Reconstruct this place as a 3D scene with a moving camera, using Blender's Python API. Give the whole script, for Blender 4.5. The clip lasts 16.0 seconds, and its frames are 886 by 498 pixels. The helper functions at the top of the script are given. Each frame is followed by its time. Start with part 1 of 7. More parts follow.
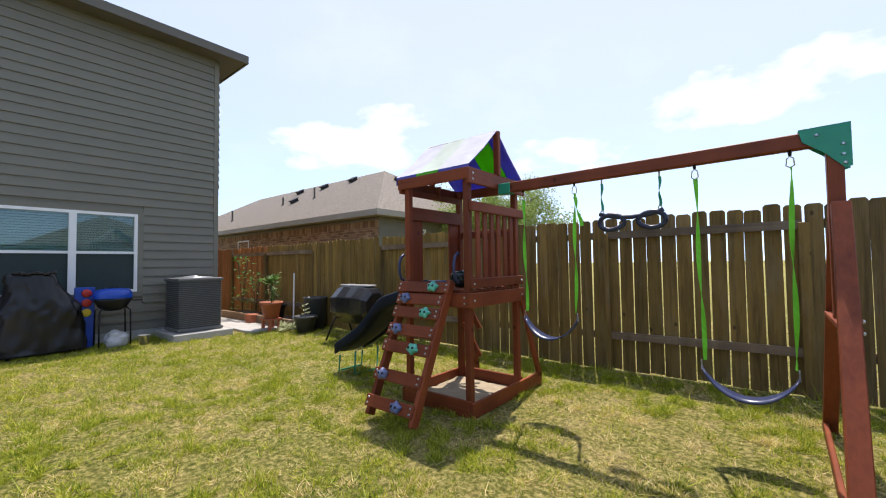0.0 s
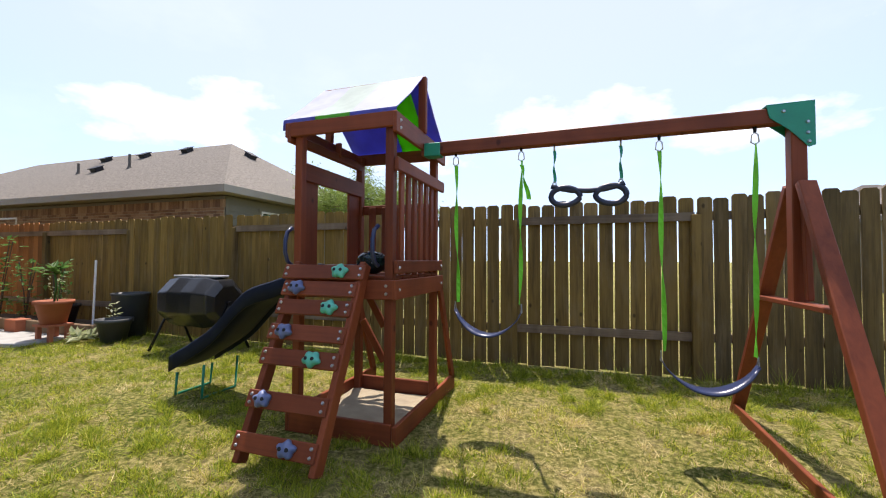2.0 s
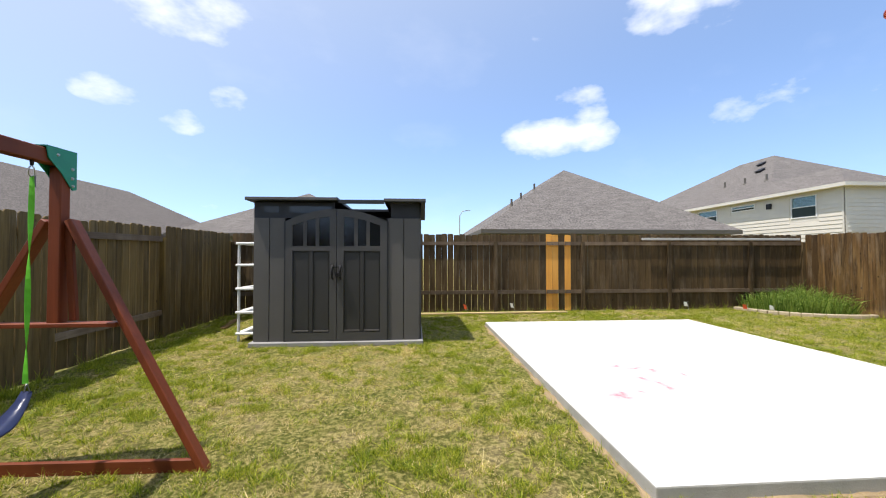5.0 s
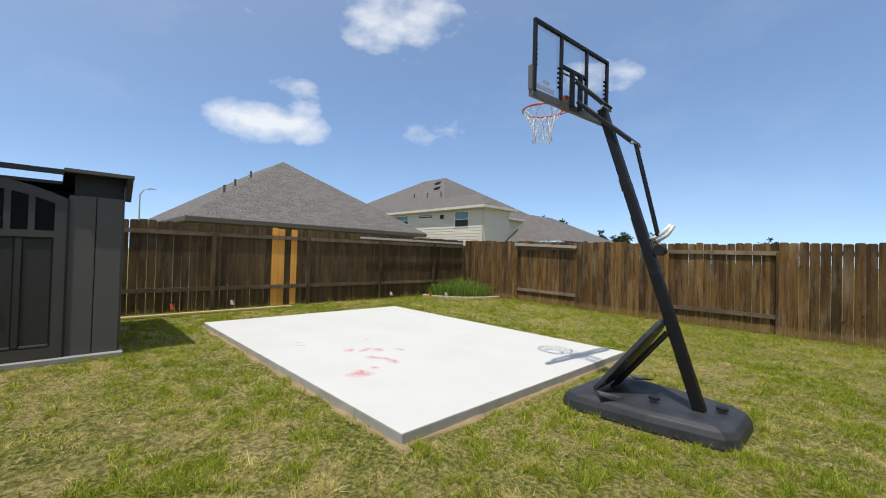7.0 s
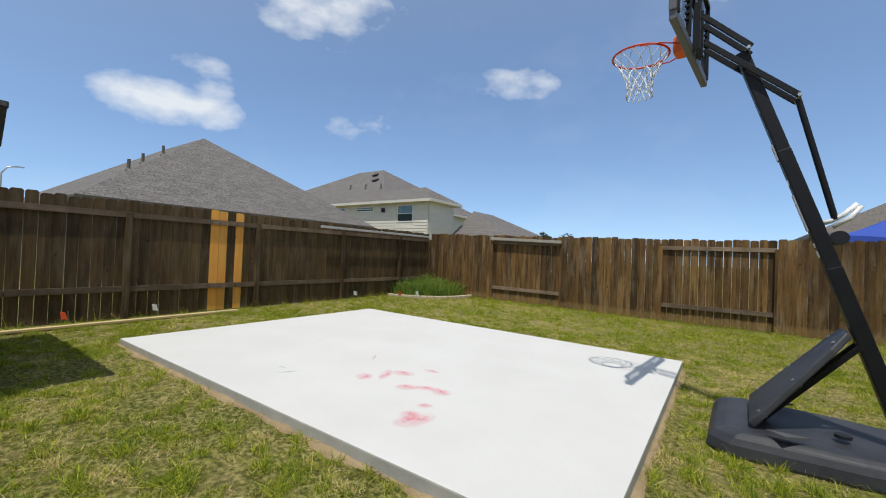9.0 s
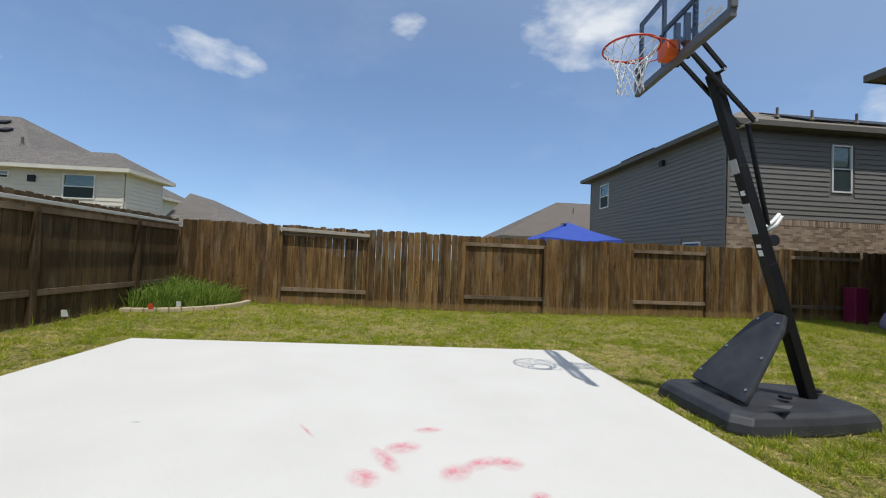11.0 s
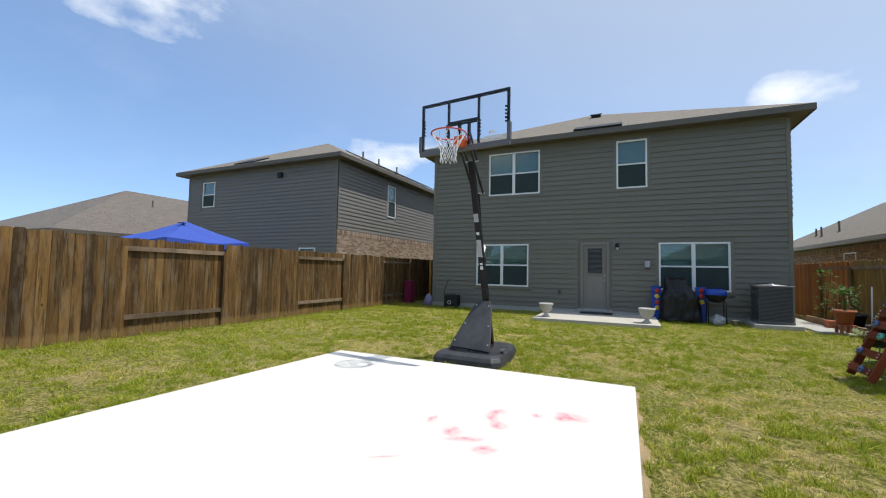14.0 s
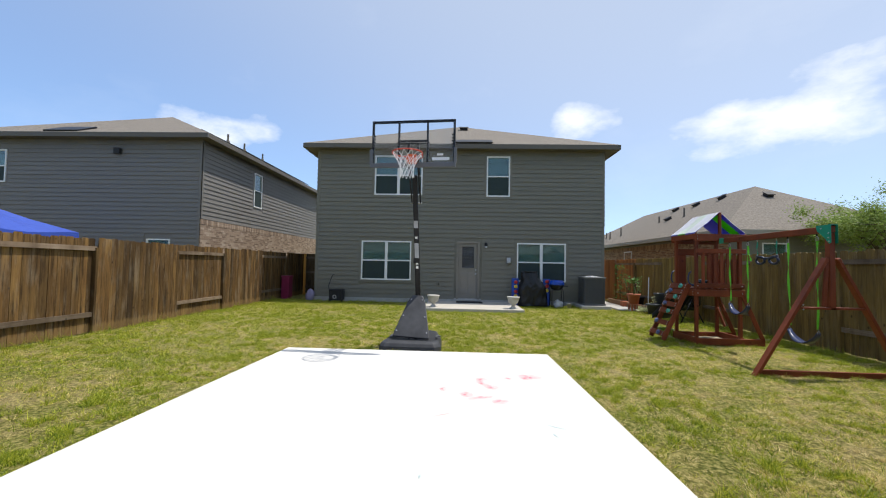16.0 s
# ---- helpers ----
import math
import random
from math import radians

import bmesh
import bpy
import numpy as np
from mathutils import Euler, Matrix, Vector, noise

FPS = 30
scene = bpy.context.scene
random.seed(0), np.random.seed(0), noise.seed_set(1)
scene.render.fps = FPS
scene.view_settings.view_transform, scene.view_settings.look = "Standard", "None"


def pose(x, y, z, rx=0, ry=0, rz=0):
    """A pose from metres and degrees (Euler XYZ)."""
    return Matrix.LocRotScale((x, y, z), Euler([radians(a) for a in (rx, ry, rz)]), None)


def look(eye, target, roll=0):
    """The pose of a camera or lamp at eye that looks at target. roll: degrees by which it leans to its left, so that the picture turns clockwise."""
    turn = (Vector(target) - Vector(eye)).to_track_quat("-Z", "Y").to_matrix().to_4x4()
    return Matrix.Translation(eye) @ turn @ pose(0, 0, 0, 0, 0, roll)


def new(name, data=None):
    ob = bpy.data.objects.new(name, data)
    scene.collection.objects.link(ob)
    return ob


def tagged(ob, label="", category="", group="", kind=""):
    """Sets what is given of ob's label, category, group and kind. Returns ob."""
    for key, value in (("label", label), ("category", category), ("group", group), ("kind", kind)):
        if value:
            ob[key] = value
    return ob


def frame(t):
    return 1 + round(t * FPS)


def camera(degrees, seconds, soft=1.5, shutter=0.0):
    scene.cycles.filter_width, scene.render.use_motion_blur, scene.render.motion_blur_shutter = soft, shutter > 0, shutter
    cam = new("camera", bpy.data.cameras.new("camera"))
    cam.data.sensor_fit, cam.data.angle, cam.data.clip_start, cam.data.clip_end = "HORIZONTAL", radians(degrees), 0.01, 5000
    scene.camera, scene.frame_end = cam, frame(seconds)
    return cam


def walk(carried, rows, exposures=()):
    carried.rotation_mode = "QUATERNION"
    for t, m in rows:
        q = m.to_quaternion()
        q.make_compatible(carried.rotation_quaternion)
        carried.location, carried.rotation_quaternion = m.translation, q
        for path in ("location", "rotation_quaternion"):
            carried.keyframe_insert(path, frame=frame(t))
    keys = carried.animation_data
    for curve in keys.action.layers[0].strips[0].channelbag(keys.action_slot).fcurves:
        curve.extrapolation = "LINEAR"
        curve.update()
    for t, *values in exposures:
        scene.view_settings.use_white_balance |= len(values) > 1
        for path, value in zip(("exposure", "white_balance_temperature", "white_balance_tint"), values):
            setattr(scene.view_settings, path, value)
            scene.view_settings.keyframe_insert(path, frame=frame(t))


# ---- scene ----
cam = camera(95.7, 16.0, 1.1)
PATH = [
    (0, (0.302, -0.054, 1.305), (-0.959, 1.496, 1.379), -0.8),
    (0.5, (0.334, 0.056, 1.277), (-0.679, 1.78, 1.315), -1.0),
    (1, (0.153, 0.162, 1.258), (-0.722, 1.961, 1.286), -0.4),
    (1.5, (-0.22, 0.273, 1.201), (-0.968, 2.127, 1.233), 0.0),
    (2, (-0.574, 0.412, 1.181), (-1.204, 2.31, 1.236), 0.3),
    (2.5, (-0.902, 0.574, 1.214), (-0.997, 2.572, 1.262), -0.2),
    (3, (-1.157, 0.792, 1.24), (-0.648, 2.725, 1.285), 0.0),
    (3.5, (-1.448, 0.895, 1.322), (-0.243, 2.491, 1.35), 0.1),
    (4, (-1.703, 0.869, 1.332), (-0.007, 1.927, 1.388), -0.2),
    (4.5, (-1.972, 0.795, 1.36), (-0.047, 1.335, 1.417), -0.2),
    (5, (-2.162, 0.887, 1.37), (-0.168, 0.743, 1.416), -0.1),
    (7.3, (-2.283, 1.416, 1.400), (-0.884, -0.012, 1.424), 1.6),
    (7.5, (-2.141, 1.402, 1.382), (-0.754, -0.039, 1.398), 1.6),
    (8, (-1.661, 1.339, 1.378), (-0.305, -0.131, 1.383), 1.9),
    (8.2, (-1.452, 1.342, 1.358), (-0.122, -0.151, 1.368), 1.9),
    (10.3, (1.418, 0.994, 1.22), (1.915, -0.943, 1.263), 2.6),
    (10.5, (1.623, 0.957, 1.217), (1.963, -1.014, 1.26), 2.5),
    (11, (2.15, 0.638, 1.224), (1.963, -1.352, 1.279), 2.1),
    (11.5, (2.697, 0.309, 1.221), (2.15, -1.614, 1.289), 2.2),
    (12, (3.194, -0.044, 1.2), (2.36, -1.86, 1.274), 1.9),
    (12.5, (3.653, -0.321, 1.271), (2.518, -1.965, 1.362), 1.6),
    (13, (4.094, -0.334, 1.279), (2.662, -1.725, 1.391), 1.2),
    (13.5, (4.505, -0.356, 1.313), (2.865, -1.495, 1.422), 0.8),
    (14, (4.958, -0.522, 1.33), (3.144, -1.358, 1.438), 1.1),
    (14.5, (5.404, -0.753, 1.394), (3.464, -1.227, 1.492), 0.8),
    (15, (5.75, -1.1, 1.39), (3.78, -1.436, 1.478), 1.1),
    (15.5, (6.001, -1.486, 1.394), (4.013, -1.686, 1.482), 1.0),
    (16, (6.239, -1.826, 1.431), (4.242, -1.906, 1.511), 1.1),
]
EXPOSURE = [(0, .62, 6700, 16), (1.5, .66, 6700, 16), (2.5, .65, 6700, 16), (3.5, .67, 6700, 16), (4.5, .58, 6700, 14), (5.2, .38, 6520, 12), (6.3, .06, 6500, 11), (7.5, -.17, 6450, 8), (11, -.24, 6400, 8), (12.5, -.05, 6400, 8), (13.5, .08, 6400, 8), (14.5, .15, 6450, 9), (16, .2, 6500, 10)]
walk(cam, [(t, look(eye, target, roll)) for t, eye, target, roll in PATH], EXPOSURE)

# ---- world, sun, exposure ----
SUN = Vector((-0.40, 1.10, 3.0)).normalized()
sun_el = math.asin(SUN.z)
world = bpy.data.worlds.new("sky")
scene.world = world
world.use_nodes = True
wn, wl = world.node_tree.nodes, world.node_tree.links
wn.clear()
w_out, w_bg = wn.new("ShaderNodeOutputWorld"), wn.new("ShaderNodeBackground")
w_sky = wn.new("ShaderNodeTexSky")
w_sky.sky_type, w_sky.sun_disc = "NISHITA", False
w_sky.sun_elevation, w_sky.sun_rotation = sun_el, math.atan2(SUN.x, SUN.y)
w_sky.air_density, w_sky.dust_density, w_sky.ozone_density = 1.0, 0.1, 3.2
w_bg.inputs["Strength"].default_value = 0.135
wl.new(w_bg.outputs[0], w_out.inputs[0])
# clouds: (azimuth from +x towards +y, elevation, half width, half height in degrees, weight)
CLOUDS = [(-20, 16.3, 8, 3.4, 1.0), (-23, 19.5, 4, 3.5, .8), (24, 19.5, 2.6, 1.7, .7), (36, 18, 3.5, 1.8, .6), (29, 16, 2.6, 1.6, .6), (27, 28, 5.5, 3.5, .8),
          (-42, 17, 5, 2.2, .6), (-37, 30, 9, 5, .9), (-45, 18.5, 3, 2.4, .6), (-64, 23, 6.5, 2.6, .95), (-89, 30, 3.2, 2.2, .6), (-116, 30, 10, 5.5, 1.0),
          (-105, 24, 2.5, 1.6, .5), (-146, 15.5, 6, 3.5, .8), (-152, 17, 4, 2.2, .7), (163, 19, 5, 3.2, .9), (141, 16, 13, 4.2, .9), (136, 19.5, 6, 3, .7),
          (90, 18.5, 14, 4.4, .85), (70, 15, 10, 3.2, .7), (113, 14, 12, 3.0, .7), (31, 29, 9, 4.5, .8)]


def wnode(kind, **props):
    n = wn.new(kind)
    for k, v in props.items():
        n.inputs[k].default_value = v
    return n


def wmath(op, a, b=None, c=None):
    n = wn.new("ShaderNodeMath")
    n.operation = op
    for i, v in enumerate((a, b, c)):
        if v is None:
            continue
        if isinstance(v, (int, float)):
            n.inputs[i].default_value = v
        else:
            wl.new(v, n.inputs[i])
    return n.outputs[0]


w_co = wn.new("ShaderNodeTexCoord")
w_n1 = wnode("ShaderNodeTexNoise", Scale=8.0, Detail=7.0, Roughness=0.55)
w_n2 = wnode("ShaderNodeTexNoise", Scale=3.0, Detail=5.0, Roughness=0.6)
w_st = wn.new("ShaderNodeMapping")
w_st.inputs["Scale"].default_value = (1, 1, 2.0)
wl.new(w_co.outputs["Generated"], w_st.inputs[0])
wl.new(w_st.outputs[0], w_n1.inputs["Vector"])
wl.new(w_st.outputs[0], w_n2.inputs["Vector"])
w_sum = None
for az, el, hw, hh, wt in CLOUDS:
    c = Vector((math.cos(radians(az)) * math.cos(radians(el)), math.sin(radians(az)) * math.cos(radians(el)), math.sin(radians(el))))
    side = Vector((-math.sin(radians(az)), math.cos(radians(az)), 0))
    upv = c.cross(side)
    terms = []
    for axis, half in ((side, hw), (upv, hh)):
        d = wn.new("ShaderNodeVectorMath")
        d.operation = "DOT_PRODUCT"
        wl.new(w_co.outputs["Generated"], d.inputs[0])
        d.inputs[1].default_value = axis
        off = wmath("SUBTRACT", d.outputs["Value"], axis.dot(c))
        q = wmath("DIVIDE", off, math.sin(radians(half)))
        terms.append(wmath("MULTIPLY", q, q))
    front = wn.new("ShaderNodeVectorMath")
    front.operation = "DOT_PRODUCT"
    wl.new(w_co.outputs["Generated"], front.inputs[0])
    front.inputs[1].default_value = c
    fall = wmath("SUBTRACT", 1.0, wmath("ADD", terms[0], terms[1]))
    fall = wmath("MULTIPLY", wmath("MAXIMUM", fall, 0.0), wmath("GREATER_THAN", front.outputs["Value"], 0.3))
    fall = wmath("MULTIPLY", wmath("SQRT", fall), wt)
    w_sum = fall if w_sum is None else wmath("MAXIMUM", w_sum, fall)
dens = wmath("ADD", wmath("MULTIPLY", w_sum, 0.95), wmath("MULTIPLY_ADD", w_n1.outputs["Fac"], 2.2, -1.55))
dens = wmath("MINIMUM", wmath("MULTIPLY", dens, 1.2), 0.85)
veil = wmath("MULTIPLY", wmath("MAXIMUM", wmath("SUBTRACT", w_n2.outputs["Fac"], 0.52), 0.0), 0.35)
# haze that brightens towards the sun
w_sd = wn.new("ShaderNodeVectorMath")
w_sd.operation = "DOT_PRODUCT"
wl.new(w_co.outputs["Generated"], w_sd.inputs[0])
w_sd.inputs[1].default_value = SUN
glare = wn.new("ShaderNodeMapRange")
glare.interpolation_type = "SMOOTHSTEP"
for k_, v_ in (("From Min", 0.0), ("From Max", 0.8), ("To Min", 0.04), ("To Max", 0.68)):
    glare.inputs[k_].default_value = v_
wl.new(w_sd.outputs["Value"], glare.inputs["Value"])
w_up = wn.new("ShaderNodeVectorMath")
w_up.operation = "ADD"
w_up.inputs[1].default_value = (0, 0, .10)
w_nm = wn.new("ShaderNodeVectorMath")
w_nm.operation = "NORMALIZE"
wl.new(w_co.outputs["Generated"], w_up.inputs[0])
wl.new(w_up.outputs[0], w_nm.inputs[0])
wl.new(w_nm.outputs[0], w_sky.inputs["Vector"])
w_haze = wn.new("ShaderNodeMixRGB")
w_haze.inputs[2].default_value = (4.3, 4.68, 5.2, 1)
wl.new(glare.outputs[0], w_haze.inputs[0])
dens = wmath("MINIMUM", wmath("MAXIMUM", wmath("MAXIMUM", dens, veil), 0.0), 0.9)
w_mix = wn.new("ShaderNodeMixRGB")
w_mix.inputs[2].default_value = (7.6, 7.75, 7.95, 1)
wl.new(dens, w_mix.inputs[0])
w_hs = wn.new("ShaderNodeHueSaturation")
w_hs.inputs["Saturation"].default_value, w_hs.inputs["Value"].default_value = 1.0, 1.46
wl.new(w_sky.outputs[0], w_hs.inputs["Color"])
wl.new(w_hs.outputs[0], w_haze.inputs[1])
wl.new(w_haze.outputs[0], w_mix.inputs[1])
wl.new(w_mix.outputs[0], w_bg.inputs["Color"])

sun = new("sun", bpy.data.lights.new("sun", "SUN"))
sun.data.energy, sun.data.angle, sun.data.color = 4.2, radians(0.55), (1.0, 0.95, 0.87)
sun.matrix_world = look(SUN * 60, (0, 0, 0))


# ---- materials ----
def ramp(nt, fac, stops):
    r = nt.nodes.new("ShaderNodeValToRGB")
    while len(r.color_ramp.elements) < len(stops):
        r.color_ramp.elements.new(0.5)
    for e, (p, c) in zip(r.color_ramp.elements, stops):
        e.position, e.color = p, (*c, 1)
    nt.links.new(fac, r.inputs[0])
    return r.outputs[0]


def mixc(nt, fac, a, b, mode="MIX"):
    m = nt.nodes.new("ShaderNodeMixRGB")
    m.blend_type = mode
    for i, v in ((0, fac), (1, a), (2, b)):
        if isinstance(v, (int, float)):
            m.inputs[i].default_value = v
        elif isinstance(v, tuple):
            m.inputs[i].default_value = (*v, 1)
        else:
            nt.links.new(v, m.inputs[i])
    return m.outputs[0]


def noisen(nt, vec, scale, detail=4, rough=0.55, dist=0.0):
    n = nt.nodes.new("ShaderNodeTexNoise")
    n.inputs["Scale"].default_value, n.inputs["Detail"].default_value = scale, detail
    n.inputs["Roughness"].default_value, n.inputs["Distortion"].default_value = rough, dist
    if vec is not None:
        nt.links.new(vec, n.inputs["Vector"])
    return n.outputs["Fac"]


def coords(nt, stretch=(1, 1, 1), spread=0.0):
    """Object coordinates, stretched; spread shifts each object by its own random amount."""
    c = nt.nodes.new("ShaderNodeTexCoord")
    m = nt.nodes.new("ShaderNodeMapping")
    m.inputs["Scale"].default_value = stretch
    nt.links.new(c.outputs["Object"], m.inputs[0])
    if spread:
        info = nt.nodes.new("ShaderNodeObjectInfo")
        s = nt.nodes.new("ShaderNodeMath")
        s.operation = "MULTIPLY"
        s.inputs[1].default_value = spread
        nt.links.new(info.outputs["Random"], s.inputs[0])
        nt.links.new(s.outputs[0], m.inputs["Location"])
    return m.outputs[0]


def bumped(nt, bsdf, height, strength, distance=0.01):
    b = nt.nodes.new("ShaderNodeBump")
    b.inputs["Strength"].default_value, b.inputs["Distance"].default_value = strength, distance
    nt.links.new(height, b.inputs["Height"])
    nt.links.new(b.outputs[0], bsdf.inputs["Normal"])


def material(name):
    m = bpy.data.materials.new(name)
    m.use_nodes = True
    nt = m.node_tree
    return m, nt, nt.nodes["Principled BSDF"]


def plain(name, a, b=None, rough=0.5, metal=0.0, scale=6.0, bump=0.15, fine=90.0, spec=0.5):
    """Two-scale mottled surface."""
    m, nt, p = material(name)
    b = b or tuple(c * 0.8 for c in a)
    v = coords(nt, spread=7.0)
    big, small = noisen(nt, v, scale, 5), noisen(nt, v, fine, 3)
    col = ramp(nt, big, [(0.3, a), (0.72, b)])
    col = mixc(nt, 0.18, col, ramp(nt, small, [(0.3, tuple(c * .75 for c in a)), (0.7, tuple(min(1, c * 1.15) for c in a))]))
    nt.links.new(col, p.inputs["Base Color"])
    p.inputs["Roughness"].default_value, p.inputs["Metallic"].default_value = rough, metal
    p.inputs["Specular IOR Level"].default_value = spec
    bumped(nt, p, small, bump, 0.004)
    return m


def wood(name, a, b, dark, stretch=(40, 40, 1.6), rough=0.75, vary=0.35, bump=0.4, foot=None, drip=0.0):
    """Weathered timber, grain along the piece, each piece of its own tone."""
    m, nt, p = material(name)
    v = coords(nt, stretch, 31.0)
    grain = noisen(nt, v, 1.0, 6, 0.65, 0.6)
    v2 = coords(nt, (3, 3, .7), 17.0)
    stain = noisen(nt, v2, 1.0, 4, 0.6)
    v3 = coords(nt, (9, 9, 6), 13.0)
    knots = nt.nodes.new("ShaderNodeTexVoronoi")
    knots.inputs["Scale"].default_value = 0.55
    nt.links.new(v3, knots.inputs["Vector"])
    col = ramp(nt, grain, [(0.25, dark), (0.5, a), (0.75, b)])
    col = mixc(nt, 0.55, col, ramp(nt, stain, [(0.32, dark), (0.5, a), (0.68, b)]))
    col = mixc(nt, ramp(nt, knots.outputs["Distance"], [(0.05, (.75, .75, .75)), (0.1, (0, 0, 0))]), col, tuple(c * .4 for c in dark))
    info = nt.nodes.new("ShaderNodeObjectInfo")
    tone = ramp(nt, info.outputs["Random"], [(0, (1 - vary, 1 - vary, 1 - vary)), (0.5, (.92, .9, .88)), (1, (1 + vary * .6, 1 + vary * .5, 1 + vary * .4))])
    col = mixc(nt, 1.0, col, tone, "MULTIPLY")
    if drip:
        runs = noisen(nt, coords(nt, (16, 16, 1.1), 23.0), 1.0, 5, 0.7)
        pale = noisen(nt, coords(nt, (5, 5, 1.4), 41.0), 1.0, 5, 0.65)
        col = mixc(nt, ramp(nt, pale, [(0.5, (0, 0, 0)), (0.75, (drip * .6, drip * .6, drip * .6))]), col, (.27, .22, .155))
        col = mixc(nt, ramp(nt, runs, [(0.5, (0, 0, 0)), (0.68, (drip, drip, drip))]), col, tuple(c * .7 for c in dark))
    if foot:
        g = nt.nodes.new("ShaderNodeSeparateXYZ")
        tc = nt.nodes.new("ShaderNodeTexCoord")
        nt.links.new(tc.outputs["Object"], g.inputs[0])
        wob = nt.nodes.new("ShaderNodeMath")
        wob.operation = "MULTIPLY_ADD"
        nt.links.new(noisen(nt, coords(nt, (26, 26, 1.5), 29.0), 1.0, 6, 0.75), wob.inputs[0])
        wob.inputs[1].default_value = -0.26
        nt.links.new(g.outputs["Z"], wob.inputs[2])
        col = mixc(nt, ramp(nt, wob.outputs[0], [(0.0, (.4, .4, .4)), (0.06, (0, 0, 0))]), col, foot)
    nt.links.new(col, p.inputs["Base Color"])
    p.inputs["Roughness"].default_value = rough
    p.inputs["Specular IOR Level"].default_value = 0.3
    bumped(nt, p, grain, bump, 0.004)
    return m


M_FENCE_N = wood("fence_wood_north", (.195, .125, .034), (.29, .195, .060), (.06, .037, .012), vary=.26, drip=.6)
M_FENCE_GOLD = wood("fence_wood_golden", (.25, .155, .036), (.35, .23, .062), (.09, .056, .016), vary=.22, drip=.5)
M_FENCE_GREY = wood("fence_wood_greyed", (.158, .105, .035), (.24, .165, .062), (.055, .036, .014), vary=.26, drip=.6)
M_FENCE_S = wood("fence_wood_south", (.135, .073, .022), (.27, .165, .056), (.03, .016, .006), vary=.5, foot=(.3, .19, .075), drip=.9)
M_FENCE_E = wood("fence_wood_back", (.09, .056, .022), (.16, .105, .046), (.03, .019, .009), vary=.3, drip=.55)
M_FENCE_RED = wood("fence_wood_newer", (.34, .145, .045), (.44, .21, .075), (.2, .08, .025))
M_FENCE_NEW = wood("fence_wood_fresh", (.80, .38, .07), (.86, .45, .11), (.6, .26, .05), vary=.12)
M_RAIL = wood("rail_wood", (.19, .14, .095), (.3, .235, .17), (.09, .062, .04), stretch=(1.6, 40, 40))
M_RAIL_Y = wood("rail_wood_back", (.16, .115, .075), (.26, .2, .14), (.08, .055, .035), stretch=(40, 1.6, 40))
M_RED = wood("stained_cedar", (.21, .048, .016), (.28, .068, .024), (.12, .026, .01), rough=.55, vary=.18, bump=.25)
M_RED_X = wood("stained_cedar_x", (.21, .048, .016), (.28, .068, .024), (.12, .026, .01), stretch=(1.6, 40, 40), rough=.55, vary=.18, bump=.25)
M_RED_Y = wood("stained_cedar_y", (.21, .048, .016), (.28, .068, .024), (.12, .026, .01), stretch=(40, 1.6, 40), rough=.55, vary=.18, bump=.25)
M_SIDING = plain("siding_paint", (.178, .168, .130), (.157, .149, .115), rough=.65, scale=1.2, bump=.2, fine=60)
M_SIDING2 = plain("siding_paint_slate", (.18, .17, .155), (.16, .151, .138), rough=.65, scale=1.2, bump=.2, fine=60)
M_CREAM = plain("siding_paint_cream", (.68, .64, .55), (.6, .57, .5), rough=.65, scale=1.2)
M_TRIM = plain("fascia_paint", (.118, .104, .082), (.1, .088, .07), rough=.6, scale=2)
M_WHITE = plain("white_vinyl", (.8, .8, .78), (.74, .74, .72), rough=.4, scale=3, bump=.05)
M_BLACK = plain("black_plastic", (.013, .013, .015), (.022, .022, .026), rough=.55, scale=5, spec=.3)
M_BLACKM = plain("black_metal", (.007, .007, .008), (.012, .012, .014), rough=.45, metal=0.0, scale=8, bump=.08, spec=.3)
M_SCUFF = plain("scuffed_black_plastic", (.024, .025, .029), (.06, .062, .068), rough=.5, scale=5, bump=.25, spec=.4)
M_GLOSSBLK = plain("glossy_black_plastic", (.011, .011, .012), (.016, .016, .017), rough=.25, scale=5, spec=.6)
M_NAVY = plain("navy_plastic", (.02, .03, .085), (.03, .04, .1), rough=.32, scale=8, bump=.1)
M_NAVYDK = plain("dark_navy_plastic", (.010, .014, .036), (.014, .02, .05), rough=.35, scale=8, bump=.1)
M_SLIDE = plain("dark_slide_plastic", (.010, .014, .026), (.016, .021, .034), rough=.6, scale=6, spec=.1)
M_GREEN = plain("green_strap", (.16, .62, .03), (.12, .52, .02), rough=.7, scale=12)
M_TEAL = plain("teal_bracket", (.01, .27, .16), (.012, .22, .135), rough=.4, scale=8)
M_AQUA = plain("aqua_hold", (.10, .50, .37), (.08, .42, .31), rough=.4, scale=20)
M_BLUEHOLD = plain("grey_blue_hold", (.10, .13, .28), (.16, .2, .34), rough=.4, scale=20)
M_STEEL = plain("galvanised_steel", (.55, .55, .55), (.4, .4, .41), rough=.35, metal=.9, scale=20, bump=.05)
M_SHED = plain("shed_resin", (.106, .099, .093), (.093, .088, .083), rough=.6, scale=2.5, bump=.25, fine=140)
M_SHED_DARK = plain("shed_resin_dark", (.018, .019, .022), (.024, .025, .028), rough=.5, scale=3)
# door resin darkened, so the shade of the recesses is in the colour
M_SHED_RECESS = plain("shed_recess_shade", (.036, .035, .034), (.03, .029, .029), rough=.55, scale=2.5, bump=.25, fine=140)
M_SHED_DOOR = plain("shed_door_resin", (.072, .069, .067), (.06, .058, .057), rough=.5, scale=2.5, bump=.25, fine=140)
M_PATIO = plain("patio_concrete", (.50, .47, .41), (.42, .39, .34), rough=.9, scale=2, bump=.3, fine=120)
